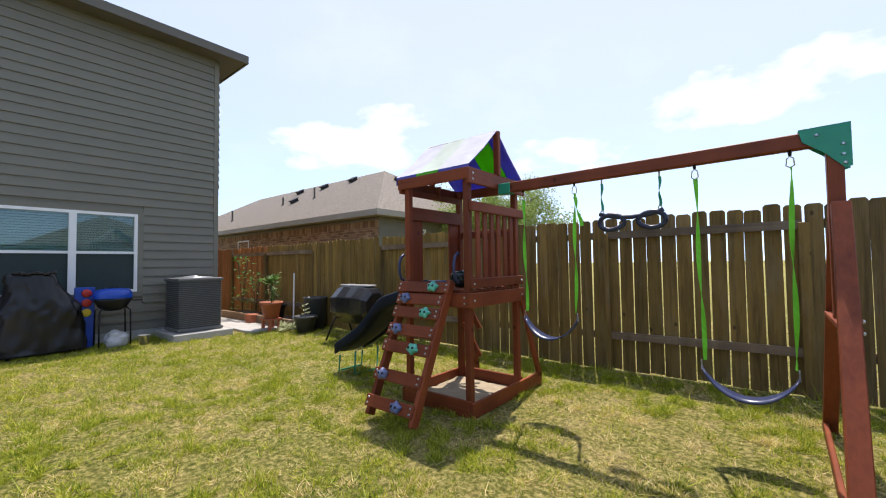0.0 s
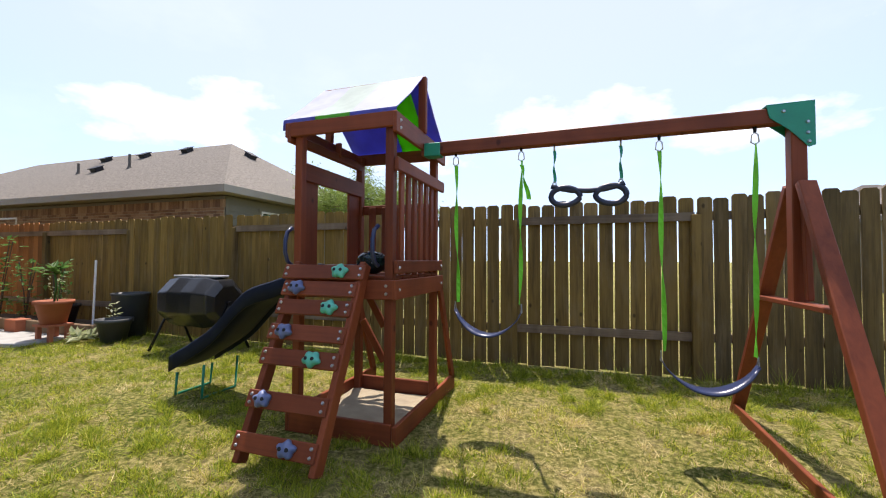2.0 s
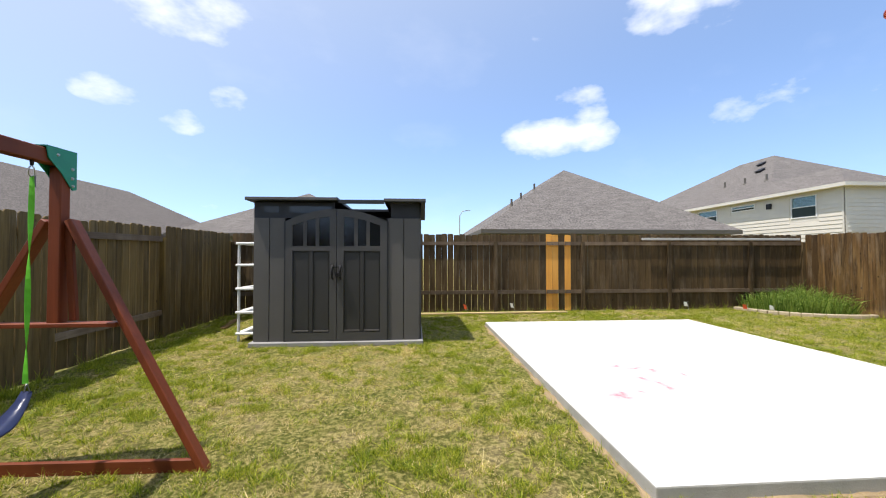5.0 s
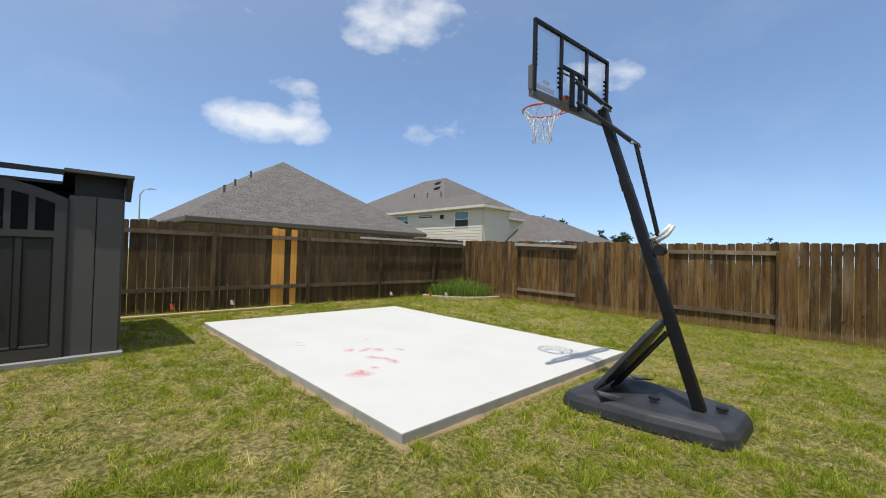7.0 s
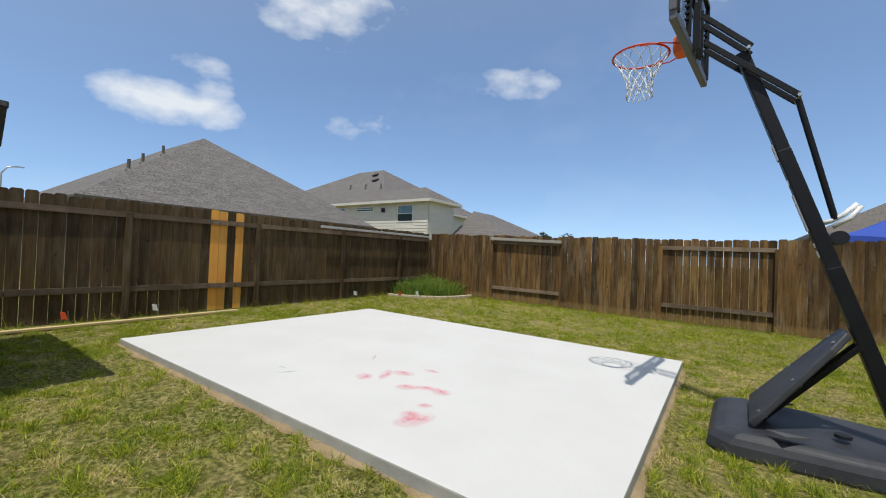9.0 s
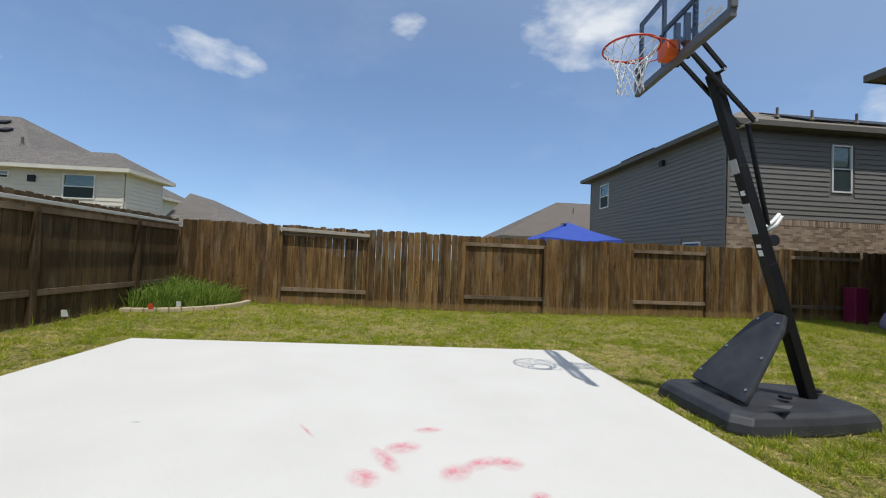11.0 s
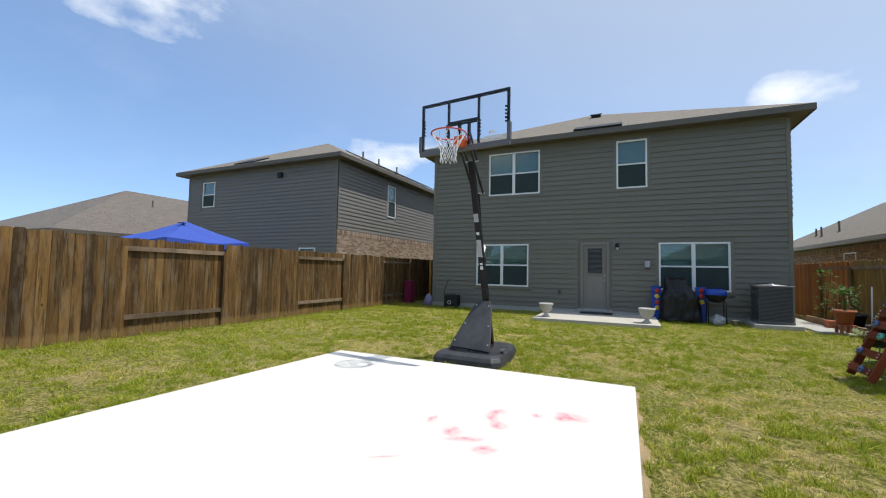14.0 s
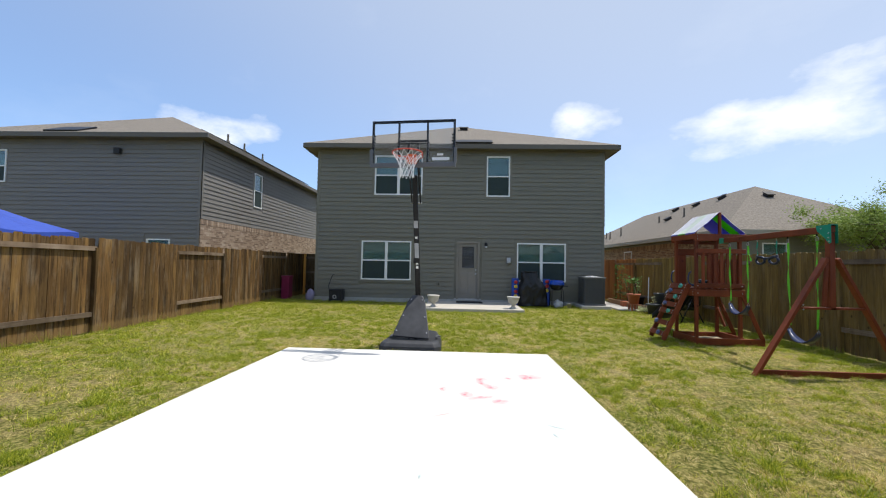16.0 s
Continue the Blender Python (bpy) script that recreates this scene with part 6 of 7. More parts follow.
for k in range(8):
    a = 2 * math.pi * k / 8
    rod(bm, (.05 * math.cos(a), .05 * math.sin(a), 1.03), (.36 * math.cos(a), .36 * math.sin(a), 1.005), .006, .006, 5)
lathe(bm, [(.09, 1.02), (.09, 1.04), (.06, 1.045)], 20)
part("fan_guard", bm, M_STEEL, ac, "pale wire fan guard on the lid", True)
ac.scale = (.9, .9, 1.1)

# covered grill
grill = thing("covered_grill", "barbecue grill under a wrinkled black cover", "grill", (-8.32, .84, 0))
bm = bmesh.new()
prof = [(.04, .33, .50, 0), (.15, .32, .50, 0), (.55, .30, .48, 0), (.72, .29, .46, 0), (.85, .27, .38, -.04), (1.05, .23, .30, -.10), (1.22, .20, .27, -.13), (1.25, .17, .24, -.13)]
prof = [tuple(p + (q - p) * i / 4 for p, q in zip(a, b)) for a, b in zip(prof, prof[1:]) for i in range(4)] + [prof[-1]]
rings = []
for z, rx, ry, oy in prof:
    ring = []
    for k in range(72):
        a = 2 * math.pi * k / 72
        c, s = math.cos(a), math.sin(a)
        q = (abs(c) ** 4 + abs(s) ** 4) ** (-1 / 4)
        fold = abs(noise.noise((c * 5 + z * 2.5, s * 5 - z * 2.0, z * 3.5))) + .6 * abs(noise.noise((c * 9 - z * 3, s * 9, z * 8)))
        w = .98 + .08 * noise.noise((c * 3, s * 3, z * 2.2)) + .22 * (.33 - fold)
        ring.append(bm.verts.new((rx * .84 * q * c * w - .06, oy + ry * q * s * w, z + .02 * noise.noise((c * 4, s * 4, z)))))
    rings.append(ring)
for a, b in zip(rings, rings[1:]):
    for k in range(72):
        bm.faces.new((a[k], a[(k + 1) % 72], b[(k + 1) % 72], b[k]))
bm.faces.new(rings[0][::-1])
bm.faces.new(rings[-1])
part("cover", bm, M_TARP, grill, "", True)
# cover gathered in a loose ridge on top
bm = bmesh.new()
for i in range(7):
    y = -.33 + i * .065
    rod(bm, (.12, y, 1.245 + .012 * math.sin(i * 2.1)), (.12 + .02 * math.cos(i), y + .075, 1.25 + .012 * math.sin(i * 2.1 + 2)), .02, .026, 8)
part("top_fold", bm, M_TARP, grill, "crumpled fold of the black cover", True)
for y in (-.34, .34):
    bm = bmesh.new()
    rod(bm, (-.22, y, .05), (.1, y, .05), .05, .05, 14)
    part("foot", bm, M_BLACK, grill)
# blue activity panels with discs behind the grill
for y, dots in ((.24, ((.86, M_REDPL), (.7, M_YELPL), (.52, M_REDPL), (.36, M_YELPL))), (1.36, ((.9, M_REDPL), (.74, M_REDPL), (.58, M_YELPL)))):
    pnl = thing("activity_toy", "blue plastic activity toy with red and yellow discs against the wall", "toy", (-8.5, y, 0), group="activity toys")
    bm = bmesh.new()
    box(bm, 0, 0, .5, .05, .26, 1.0)
    soften(bm, .015, 2)
    part("panel", bm, M_BLUEPL, pnl)
    for z, mt in dots:
        bm = bmesh.new()
        lathe(bm, [(.065, 0), (.065, .014), (.05, .02)], 20, pose(.026, .02, z, 0, 90, 0))
        part("disc", bm, mt, pnl, "coloured disc", True)
# blue kettle grill
kg = thing("charcoal_grill", "small charcoal grill with a bright blue lid on black legs", "grill", (-8.3, 1.69, 0))
bm = bmesh.new()
m_ = Matrix.Diagonal((.82, 1.05, 1, 1))
lathe(bm, [(.30, .80), (.305, .82), (.295, .90), (.25, .955), (.1, .975), (.01, .978)], 30, m_)
lid = part("lid", bm, M_BLUE, kg, "glossy blue enamel lid", True)
bm = bmesh.new()
lathe(bm, [(.12, .60), (.22, .66), (.285, .76), (.295, .80)], 30, m_)
part("bowl", bm, M_BLACKM, kg, "", True)
bm = bmesh.new()
tube(bm, [(.06, -.07, .975), (.06, -.06, 1.0), (.06, .06, 1.0), (.06, .07, .975)], .012, 8)
part("lid_handle", bm, M_BLACK, lid, "", True)
for sx, sy in ((-1, -1), (-1, 1), (1, -1), (1, 1)):
    bm = bmesh.new()
    tube(bm, [(sx * .12, sy * .16, .68), (sx * .2, sy * .24, .6), (sx * .2, sy * .25, .02)], .014, 8)
    part("leg", bm, M_BLACKM, kg, "", True)
bm = bmesh.new()
bar(bm, (.1, .30, .76), (.1, .44, .76), .2, .015)
part("side_shelf", bm, M_BLACK, kg)
kg.scale = (.84, .84, 1.0)
bag = thing("plastic_bag", "crumpled pale plastic bag under the grill", "bag", (-8.22, 1.72, 0))
bm = bmesh.new()
bmesh.ops.create_icosphere(bm, subdivisions=3, radius=.15)
for v in bm.verts:
    v.co *= 1 + .4 * noise.noise(v.co * 9)
    v.co.z = max(v.co.z + .12, 0)
part("bag", bm, plain("cloudy_plastic", (.5, .5, .5), (.38, .38, .37), rough=.35), bag)
pail = thing("coal_pail", "small pale metal pail beside the grill leg", "pail", (-8.02, 2.06, 0))
bm = bmesh.new()
lathe(bm, [(.06, 0), (.085, .16), (.09, .165), (.08, .16)], 16)
part("body", bm, M_STEEL, pail, "", True)

# things at the far corner of the house
cart = thing("hand_cart", "black folded hand cart leaning by the wall", "hand cart", (-8.45, -6.32, 0))
bm = bmesh.new()
box(bm, 0, .02, .27, .32, .5, .40)
soften(bm, .03, 2)
part("tub", bm, M_BLACK, cart)
bm = bmesh.new()
tube(bm, [(.05, -.24, .3), (0, -.3, .6), (-.1, -.2, .98), (-.12, -.12, 1.0)], .013, 8)
part("handle", bm, M_BLACKM, cart, "", True)
for y in (-.2, .24):
    bm = bmesh.new()
    lathe(bm, [(.03, -.02), (.08, -.02), (.085, 0), (.08, .02), (.03, .02)], 18, pose(.12, y, .085, 90))
    part("wheel", bm, M_BLACK, cart, "", True)
bm = bmesh.new()
tube(bm, [(.17, -.02 + .06 * math.cos(a), .2 + .06 * math.sin(a)) for a in (2 * math.pi * k / 14 for k in range(14))], .012, 6, True)
part("rope_loop", bm, M_CONC, cart, "pale rope loop", True)
sack = thing("garden_sack", "small lilac sack beside the house wall", "sack", (-8.75, -7.42, 0))
bm = bmesh.new()
bmesh.ops.create_icosphere(bm, subdivisions=3, radius=.16)
for v in bm.verts:
    v.co *= 1 + .25 * noise.noise(v.co * 7)
    v.co.z = max(v.co.z * 1.5 + .2, 0)
part("sack", bm, plain("lilac_cloth", (.25, .22, .34), rough=.8), sack, "", True)
chest = thing("storage_box", "dark magenta plastic storage box against the fence", "storage box", (-9.3, -8.55, 0))
bm = bmesh.new()
box(bm, 0, 0, .43, .36, .3, .86)
soften(bm, .02, 2)
part("body", bm, M_MAGENTA, chest)
bm = bmesh.new()
box(bm, 0, 0, .88, .39, .33, .05)
soften(bm, .012, 2)
part("lid", bm, M_MAGENTA, chest)
gate = thing("side_gate", "dark timber side gate between the house and fence", "gate", (-11.6, 0, 0))
for k in range(10):
    bm = bmesh.new()
    box(bm, 0, -8.68 + k * .15, .95, .02, .14, 1.75)
    part("board", bm, M_FENCE_E, gate)
for z in (.35, 1.0, 1.65):
    bm = bmesh.new()
    box(bm, .035, -8.0, z, .04, 1.46, .09)
    part("gate_rail", bm, M_RAIL_Y, gate)
bm = bmesh.new()
box(bm, .05, -8.74, .9, .09, .09, 1.8)
part("gate_post", bm, M_FENCE_NEW, gate)

# ---- garden strip along the north fence ----
walkway = thing("side_walk", "pale concrete strip beside the house corner", "path", kind="structure")
bm = bmesh.new()
box(bm, -9.6, 3.98, .015, 4.0, .68, .06)
soften(bm, .008)
part("walk_body", bm, M_CONC_EDGE, walkway)
bed = thing("garden_bed", "raised timber-edged garden bed with dark soil along the fence", "garden bed", (0, 0, 0))
for p, q in (((-10.6, 4.36, .11), (-8.9, 4.36, .11)), ((-8.82, 4.36, .11), (-7.3, 4.36, .11)), ((-7.24, 4.36, .11), (-7.24, 4.9, .11))):
    bm = bmesh.new()
    bar(bm, p, q, .07, .2)
    soften(bm, .01)
    part("edging", bm, plain("bed_timber", (.28, .19, .11), (.2, .13, .075), rough=.9, scale=5) if p[0] == -10.6 else bpy.data.materials["bed_timber"], bed, "weathered landscape timber")
bm = bmesh.new()
box(bm, -8.9, 4.65, .08, 3.3, .5, .16)
part("soil", bm, M_DIRT, bed)
bm = bmesh.new()
box(bm, -8.86, 4.3, .12, .28, .2, .22)
soften(bm, .012)
part("corner_block", bm, M_TERRA, bed, "reddish corner block")


def leaf_clump(name, parent, at, n, size, spread, mat, up=.6, seed=1, long=2.4):
    """Leaf blades bent out from a stem, in one mesh."""
    rr = random.Random(seed)
    bm = bmesh.new()
    for i in range(n):
        d = Vector((rr.gauss(0, 1), rr.gauss(0, 1), abs(rr.gauss(0, 1)) * up + .15)).normalized()
        base_ = Vector(at) + Vector((rr.uniform(-1, 1) * spread[0], rr.uniform(-1, 1) * spread[1], rr.uniform(0, 1) * spread[2]))
        s = size * rr.uniform(.6, 1.3)
        side = d.cross(Vector((0, 0, 1)))
        side = side.normalized() if side.length > .01 else Vector((1, 0, 0))
        L = s * long
        pts = [base_, base_ + d * L * .5 + side * s * .45, base_ + d * L - Vector((0, 0, L * .22)), base_ + d * L * .5 - side * s * .45]
        bm.faces.new([bm.verts.new(p) for p in pts])
    return part(name, bm, mat, parent)


def potted(name, label, at, pot_mat, r, h, plant):
    p = thing(name, label, "potted plant", at)
    bm = bmesh.new()
    lathe(bm, [(r * .7, 0), (r, h * .85), (r * 1.12, h * .86), (r * 1.12, h), (r * .98, h), (r * .95, h * .88)], 24)
    part("pot", bm, pot_mat, p, "", True)
    bm = bmesh.new()
    lathe(bm, [(.01, h * .85), (r * .95, h * .87), (.01, h * .9)], 16)
    part("soil", bm, M_DIRT, p)
    plant(p, h)
    return p


def papaya(p, h):
    bm = bmesh.new()
    tube(bm, [(0, 0, h * .85), (.02, .01, h + .2), (-.01, 0, h + .42)], .013, 7)
    tube(bm, [(.03, .02, h * .85), (.07, .02, h + .25)], .009, 6)
    part("stem", bm, M_LEAF2, p, "", True)
    leaf_clump("leaves", p, (0, 0, h + .36), 42, .075, (.09, .09, .12), M_LEAF2, .5, 5, 2.6)


stand = thing("plant_stand", "low terracotta plant stand with straight legs", "plant stand", (-7.62, 4.1, 0))
for dx, dy in ((-.13, -.1), (.13, -.1), (-.13, .1), (.13, .1)):
    bm = bmesh.new()
    bar(bm, (dx, dy, 0), (dx, dy, .22), .05, .05)
    part("leg", bm, M_TERRA, stand)
bm = bmesh.new()
box(bm, 0, 0, .235, .36, .3, .03)
part("stand_top", bm, M_TERRA, stand)
potted("potted_papaya", "young leafy plant in a terracotta pot on a stand", (-7.62, 4.1, .25), M_TERRA, .2, .33, papaya)
potted("potted_shrub", "dark plastic nursery pot with thin shrub", (-8.2, 4.55, .16), M_BLACK, .17, .3, lambda p, h: (leaf_clump("leaves", p, (0, 0, h), 50, .045, (.1, .1, .7), M_LEAF2, .8, 9)))
potted("planter_bucket", "grey bucket planter with a small pale sprig", (-6.78, 4.36, 0), plain("grey_bucket", (.06, .065, .07), rough=.5), .2, .33, lambda p, h: (leaf_clump("leaves", p, (0, 0, h), 26, .03, (.05, .05, .22), M_LEAF3, .8, 11)))
bucket = thing("dark_bucket", "dark grey bucket standing behind the planter", "bucket", (-7.0, 4.72, 0))
bm = bmesh.new()
lathe(bm, [(.2, 0), (.23, .62), (.245, .63), (.245, .66), (.22, .66), (.2, .6)], 24)
part("body", bm, plain("slate_bucket", (.045, .05, .055), rough=.5), bucket, "", True)
stake = thing("garden_stake", "white plastic garden stake leaning in the bed", "stake", (-7.55, 4.55, .1))
bm = bmesh.new()
rod(bm, (0, 0, 0), (-.02, .03, 1.05), .016, .016, 8)
part("rod", bm, M_WHITE, stake)
for nm, lab, at, n, s, sp, mt, sd in (("garden_shrub", "leafy green shrub rising from the garden bed", (-9.3, 4.6, .16), 110, .055, (.2, .18, .95), M_LEAF2, 3),
                                      ("garden_shrub", "leafy green shrub rising from the garden bed", (-9.9, 4.55, .16), 90, .07, (.25, .18, 1.3), M_LEAF2, 4),
                                      ("garden_shrub", "small pale flowering shrub in the garden bed", (-8.5, 4.6, .16), 70, .035, (.12, .12, .85), M_LEAF3, 6),
                                      ("variegated_plant", "low variegated spiky plant at the bed's end", (-7.12, 4.15, 0), 60, .055, (.16, .08, .05), M_LEAF3, 7)):
    sh = thing(nm, lab, "plant", at, group="garden plants")
    if sp[2] > .3:
        bm = bmesh.new()
        for k in range(4):
            tube(bm, [(0, 0, 0), (.05 * math.cos(k * 1.7), .05 * math.sin(k * 1.7), sp[2] * .5), (sp[0] * .8 * math.cos(k * 1.7), sp[1] * .8 * math.sin(k * 1.7), sp[2])], .008, 5)
        part("stem", bm, M_BARK, sh)
    leaf_clump("leaves", sh, (0, 0, 0.05), n, s, sp, mt, .6, sd, 3.4 if "varieg" in nm else 2.2)

# compost tumbler
tum = thing("compost_tumbler", "black faceted compost tumbler on splayed legs", "compost tumbler", (-5.2, 4.38, 0))
bm = bmesh.new()
prof = [(-.46, .22), (-.40, .31), (-.2, .345), (0, .335), (.2, .345), (.40, .31), (.46, .22)]
rings = []
for u, r in prof:
    rings.append([bm.verts.new((u, r * math.cos(2 * math.pi * (k + .5) / 8), .63 + r * math.sin(2 * math.pi * (k + .5) / 8))) for k in range(8)])
for a, b in zip(rings, rings[1:]):
    for k in range(8):
        bm.faces.new((a[k], a[(k + 1) % 8], b[(k + 1) % 8], b[k]))
bm.faces.new(rings[0][::-1])
bm.faces.new(rings[-1])
soften(bm, .018, 2)
part("drum", bm, M_GLOSSBLK, tum, "faceted black drum")
M_HATCH = plain("pale_grey_plastic", (.34, .34, .34), rough=.4)
for k, mt in ((-.2, M_HATCH), (.2, M_HATCH)):
    bm = bmesh.new()
    box(bm, k, 0, .955, .34, .2, .03)
    soften(bm, .01)
    part("hatch", bm, mt, tum, "grey sliding hatch")
for s in (-1, 1):
    bm = bmesh.new()
    tube(bm, [(s * .5, -.3, .01), (s * .48, 0, .62), (s * .5, .3, .01)], .018, 8)
    part("leg", bm, M_BLACKM, tum, "", True)
bm = bmesh.new()
rod(bm, (-.5, 0, .63), (.5, 0, .63), .018, .018, 8)
part("axle", bm, M_BLACKM, tum)

# ---- back corner ----
cbed = thing("corner_bed", "curved stone-edged bed in the fence corner", "garden bed", (0, 0, 0))
arcp = []
for i in range(15):
    a = radians(186 - i * 6.6)
    arcp.append((7.15 + 1.55 * math.cos(a), -8.72 + 1.85 * math.sin(radians(i * 6.4 - 2))))
stone_ = plain("edging_stone", (.52, .43, .30), (.42, .34, .23), rough=.9, scale=12, bump=.6)
for (x0, y0), (x1, y1) in zip(arcp, arcp[1:]):
    bm = bmesh.new()
    z = ground_z(x0) + .035
    bar(bm, (x0, y0, z), (x0 + (x1 - x0) * .95, y0 + (y1 - y0) * .95, z), .12, .09)
    soften(bm, .018, 2)
    part("edging_stone", bm, stone_, cbed)
rr = random.Random(5)
bm = bmesh.new()
for i in range(2300):
    a, q = rr.uniform(90, 180), rr.random() ** .5
    x, y = 7.05 + 1.35 * q * math.cos(radians(a)), -8.6 + 1.6 * q * math.sin(radians(a))
    h = rr.uniform(.3, .95) * (1.1 - .45 * q)
    d = Vector((rr.gauss(0, .26), rr.gauss(0, .26), 1)).normalized()
    s = d.cross(Vector((rr.random() - .5, rr.random() - .5, .2))).normalized() * .006
    p = Vector((x, y, ground_z(x)))
    m1 = p + d * h * .6
    m2 = p + d * h + Vector((d.x, d.y, -.5)) * h * .5
    A = [bm.verts.new(v) for v in (p - s, p + s, m1 + s, m1 - s)]
    bm.faces.new(A)
    bm.faces.new((A[3], A[2], bm.verts.new(m2)))
single("tall_grass", bm, M_LONGGRASS, "long overgrown green grass filling the corner bed", "grass", kind="stuff")


def flag(x, y, mat, label):
    f = thing("marker_flag", label, "flag", (x, y, ground_z(x)), group="marker flags")
    bm = bmesh.new()
    rod(bm, (0, 0, 0), (.01, .01, .24), .003, .003, 5)
    part("wire", bm, M_STEEL, f)
    bm = bmesh.new()
    prism(bm, [(0, .0), (.075, .02), (.06, .12), (0, .1)], .004, pose(.01, .01, .12, 80, 12, 40))
    part("flag", bm, mat, f)


for x, y, o in ((6.85, -5.55, 0), (6.3, -6.55, 1), (6.1, -7.0, 0), (6.9, -1.4, 0), (6.75, -.3, 1), (6.75, 4.3, 1)):
    flag(x, y, M_FLAGR if o else M_WHITE, "small orange marker flag on a wire" if o else "small white marker flag on a wire")
for nm, p, q, w, h, mt, lab in (("loose_plank", (6.72, 1.0, .14), (6.82, -2.6, .14), .09, .035, plain("pale_lumber", (.62, .47, .24), (.52, .38, .18), rough=.8, scale=4), "pale new plank lying along the back fence"),
                                ("loose_plank", (5.4, 4.35, .1), (6.6, 4.55, .12), .1, .035, M_FENCE_S, "weathered plank lying on the grass by the fence"),
                                ("white_board", (7.06, -4.55, 1.82), (7.06, -8.6, 1.82), .03, .055, plain("chalky_board", (.5, .49, .46), (.4, .385, .355), rough=.8, scale=5), "whitish board laid along the back fence rail"),
                                ("grey_board", (2.98, -8.76, 1.72), (5.0, -8.76, 1.80), .05, .075, plain("silvered_board", (.40, .36, .31), (.28, .245, .205), rough=.85, scale=6, bump=.4), "pale weathered board fixed over the fence rail")):
    bm = bmesh.new()
    bar(bm, p, q, w, h)
    soften(bm, .005)
    single(nm, bm, mt, lab, "board")

# ---- beyond the fences ----
tent = thing("canopy_tent", "blue pop-up canopy tent behind the south fence", "tent", (-4.6, -15.6, 0))
bm = bmesh.new()
ridge = bm.verts.new((0, 0, 3.0))
n = 8
edge = []
for k in range(4 * n):
    q, t = divmod(k, n)
    a, b = [(-1.55, -1.55), (1.55, -1.55), (1.55, 1.55), (-1.55, 1.55)][q], [(1.55, -1.55), (1.55, 1.55), (-1.55, 1.55), (-1.55, -1.55)][q]
    x, y = a[0] + (b[0] - a[0]) * t / n, a[1] + (b[1] - a[1]) * t / n
    edge.append((x, y, 2.2 + .05 * math.cos(2 * math.pi * t / n)))
mid = [bm.verts.new((x * .5, y * .5, 2.57 + .02 * math.cos(k))) for k, (x, y, z) in enumerate(edge)]
low = [bm.verts.new(v) for v in edge]
val = [bm.verts.new((x * 1.01, y * 1.01, z - .22)) for x, y, z in edge]
for k in range(4 * n):
    j = (k + 1) % (4 * n)
    bm.faces.new((ridge, mid[k], mid[j]))
    bm.faces.new((mid[k], low[k], low[j], mid[j]))
    bm.faces.new((low[k], val[k], val[j], low[j]))
part("canopy", bm, M_CANOPY_BLUE, tent, "bright blue canvas")
bm = bmesh.new()
prism(bm, [(-.12, -.1), (.12, -.1), (.1, .1), (-.1, .1)], .02, pose(.3, .3, 2.88, 0, 0, 0))
part("vent_flap", bm, M_BLACK, tent)
for sx in (-1.5, 1.5):
    for sy in (-1.5, 1.5):
        bm = bmesh.new()
        rod(bm, (sx, sy, 0), (sx, sy, 2.2), .02, .02, 8)
        part("leg", bm, M_STEEL, tent)


def tree(name, label, at, height, crown, n, leaf, mat, seed, trunk=.06, forks=7):
    t = thing(name, label, "tree", at)
    rr = random.Random(seed)
    bm = bmesh.new()
    rod(bm, (0, 0, 0), (.05, .03, height * .45), trunk, trunk * .7, 9)
    tips = []
    for k in range(forks):
        a = 2 * math.pi * k / forks + rr.uniform(-.3, .3)
        e = Vector((crown * .75 * math.cos(a) * rr.uniform(.5, 1), crown * .75 * math.sin(a) * rr.uniform(.5, 1), height * rr.uniform(.72, 1.0)))
        m = Vector((.05, .03, height * .45)).lerp(e, .5) + Vector((0, 0, height * .08))
        tube(bm, [(.05, .03, height * .4), m, e], trunk * .3, 6)
        for j in range(4):
            f = e.lerp(m, rr.uniform(0, .6)) + Vector((rr.gauss(0, crown * .3), rr.gauss(0, crown * .3), rr.gauss(.05, height * .09)))
            tube(bm, [e.lerp(m, .4), f], trunk * .12, 5)
            tips.append(f)
        tips.append(e)
    part("trunk", bm, M_BARK, t, "", True)
    bm = bmesh.new()
    for i in range(n):
        c = rr.choice(tips) + Vector((rr.gauss(0, crown * .085), rr.gauss(0, crown * .085), rr.gauss(0, crown * .075)))
        d = Vector((rr.gauss(0, 1), rr.gauss(0, 1), rr.gauss(0, .6))).normalized()
        s = d.cross(Vector((rr.gauss(0, 1), rr.gauss(0, 1), 1))).normalized()
        L = leaf * rr.uniform(.6, 1.4)
        bm.faces.new([bm.verts.new(p) for p in (c, c + d * L * .5 + s * L * .2, c + d * L, c + d * L * .5 - s * L * .2)])
    part("crown", bm, mat, t, "airy crown of small leaves")


tree("feathery_tree", "airy light green tree rising behind the north fence", (-6.7, 11.6, 0), 3.5, 2.1, 36000, .075, M_LEAF, 2, .08, 16)
rr = random.Random(8)
for az, dist, h in ((-59.3, 150, 16), (-62.3, 190, 14), (-66.0, 170, 12), (-68.5, 200, 13), (-72, 180, 11), (-84, 210, 10)):
    tree("far_tree", "dark distant tree above the fence line", (dist * math.cos(radians(az)), dist * math.sin(radians(az)), 0), h, h * .35, 700, h * .11, M_TREE, int(dist + h), .3, 6)
pole_ = thing("utility_pole", "distant timber utility pole", "utility pole", (60 * math.cos(radians(-62.2)), 60 * math.sin(radians(-62.2)), 0))
bm = bmesh.new()
rod(bm, (0, 0, 0), (0, 0, 5.2), .1, .08, 8)
part("pole", bm, M_BARK, pole_)
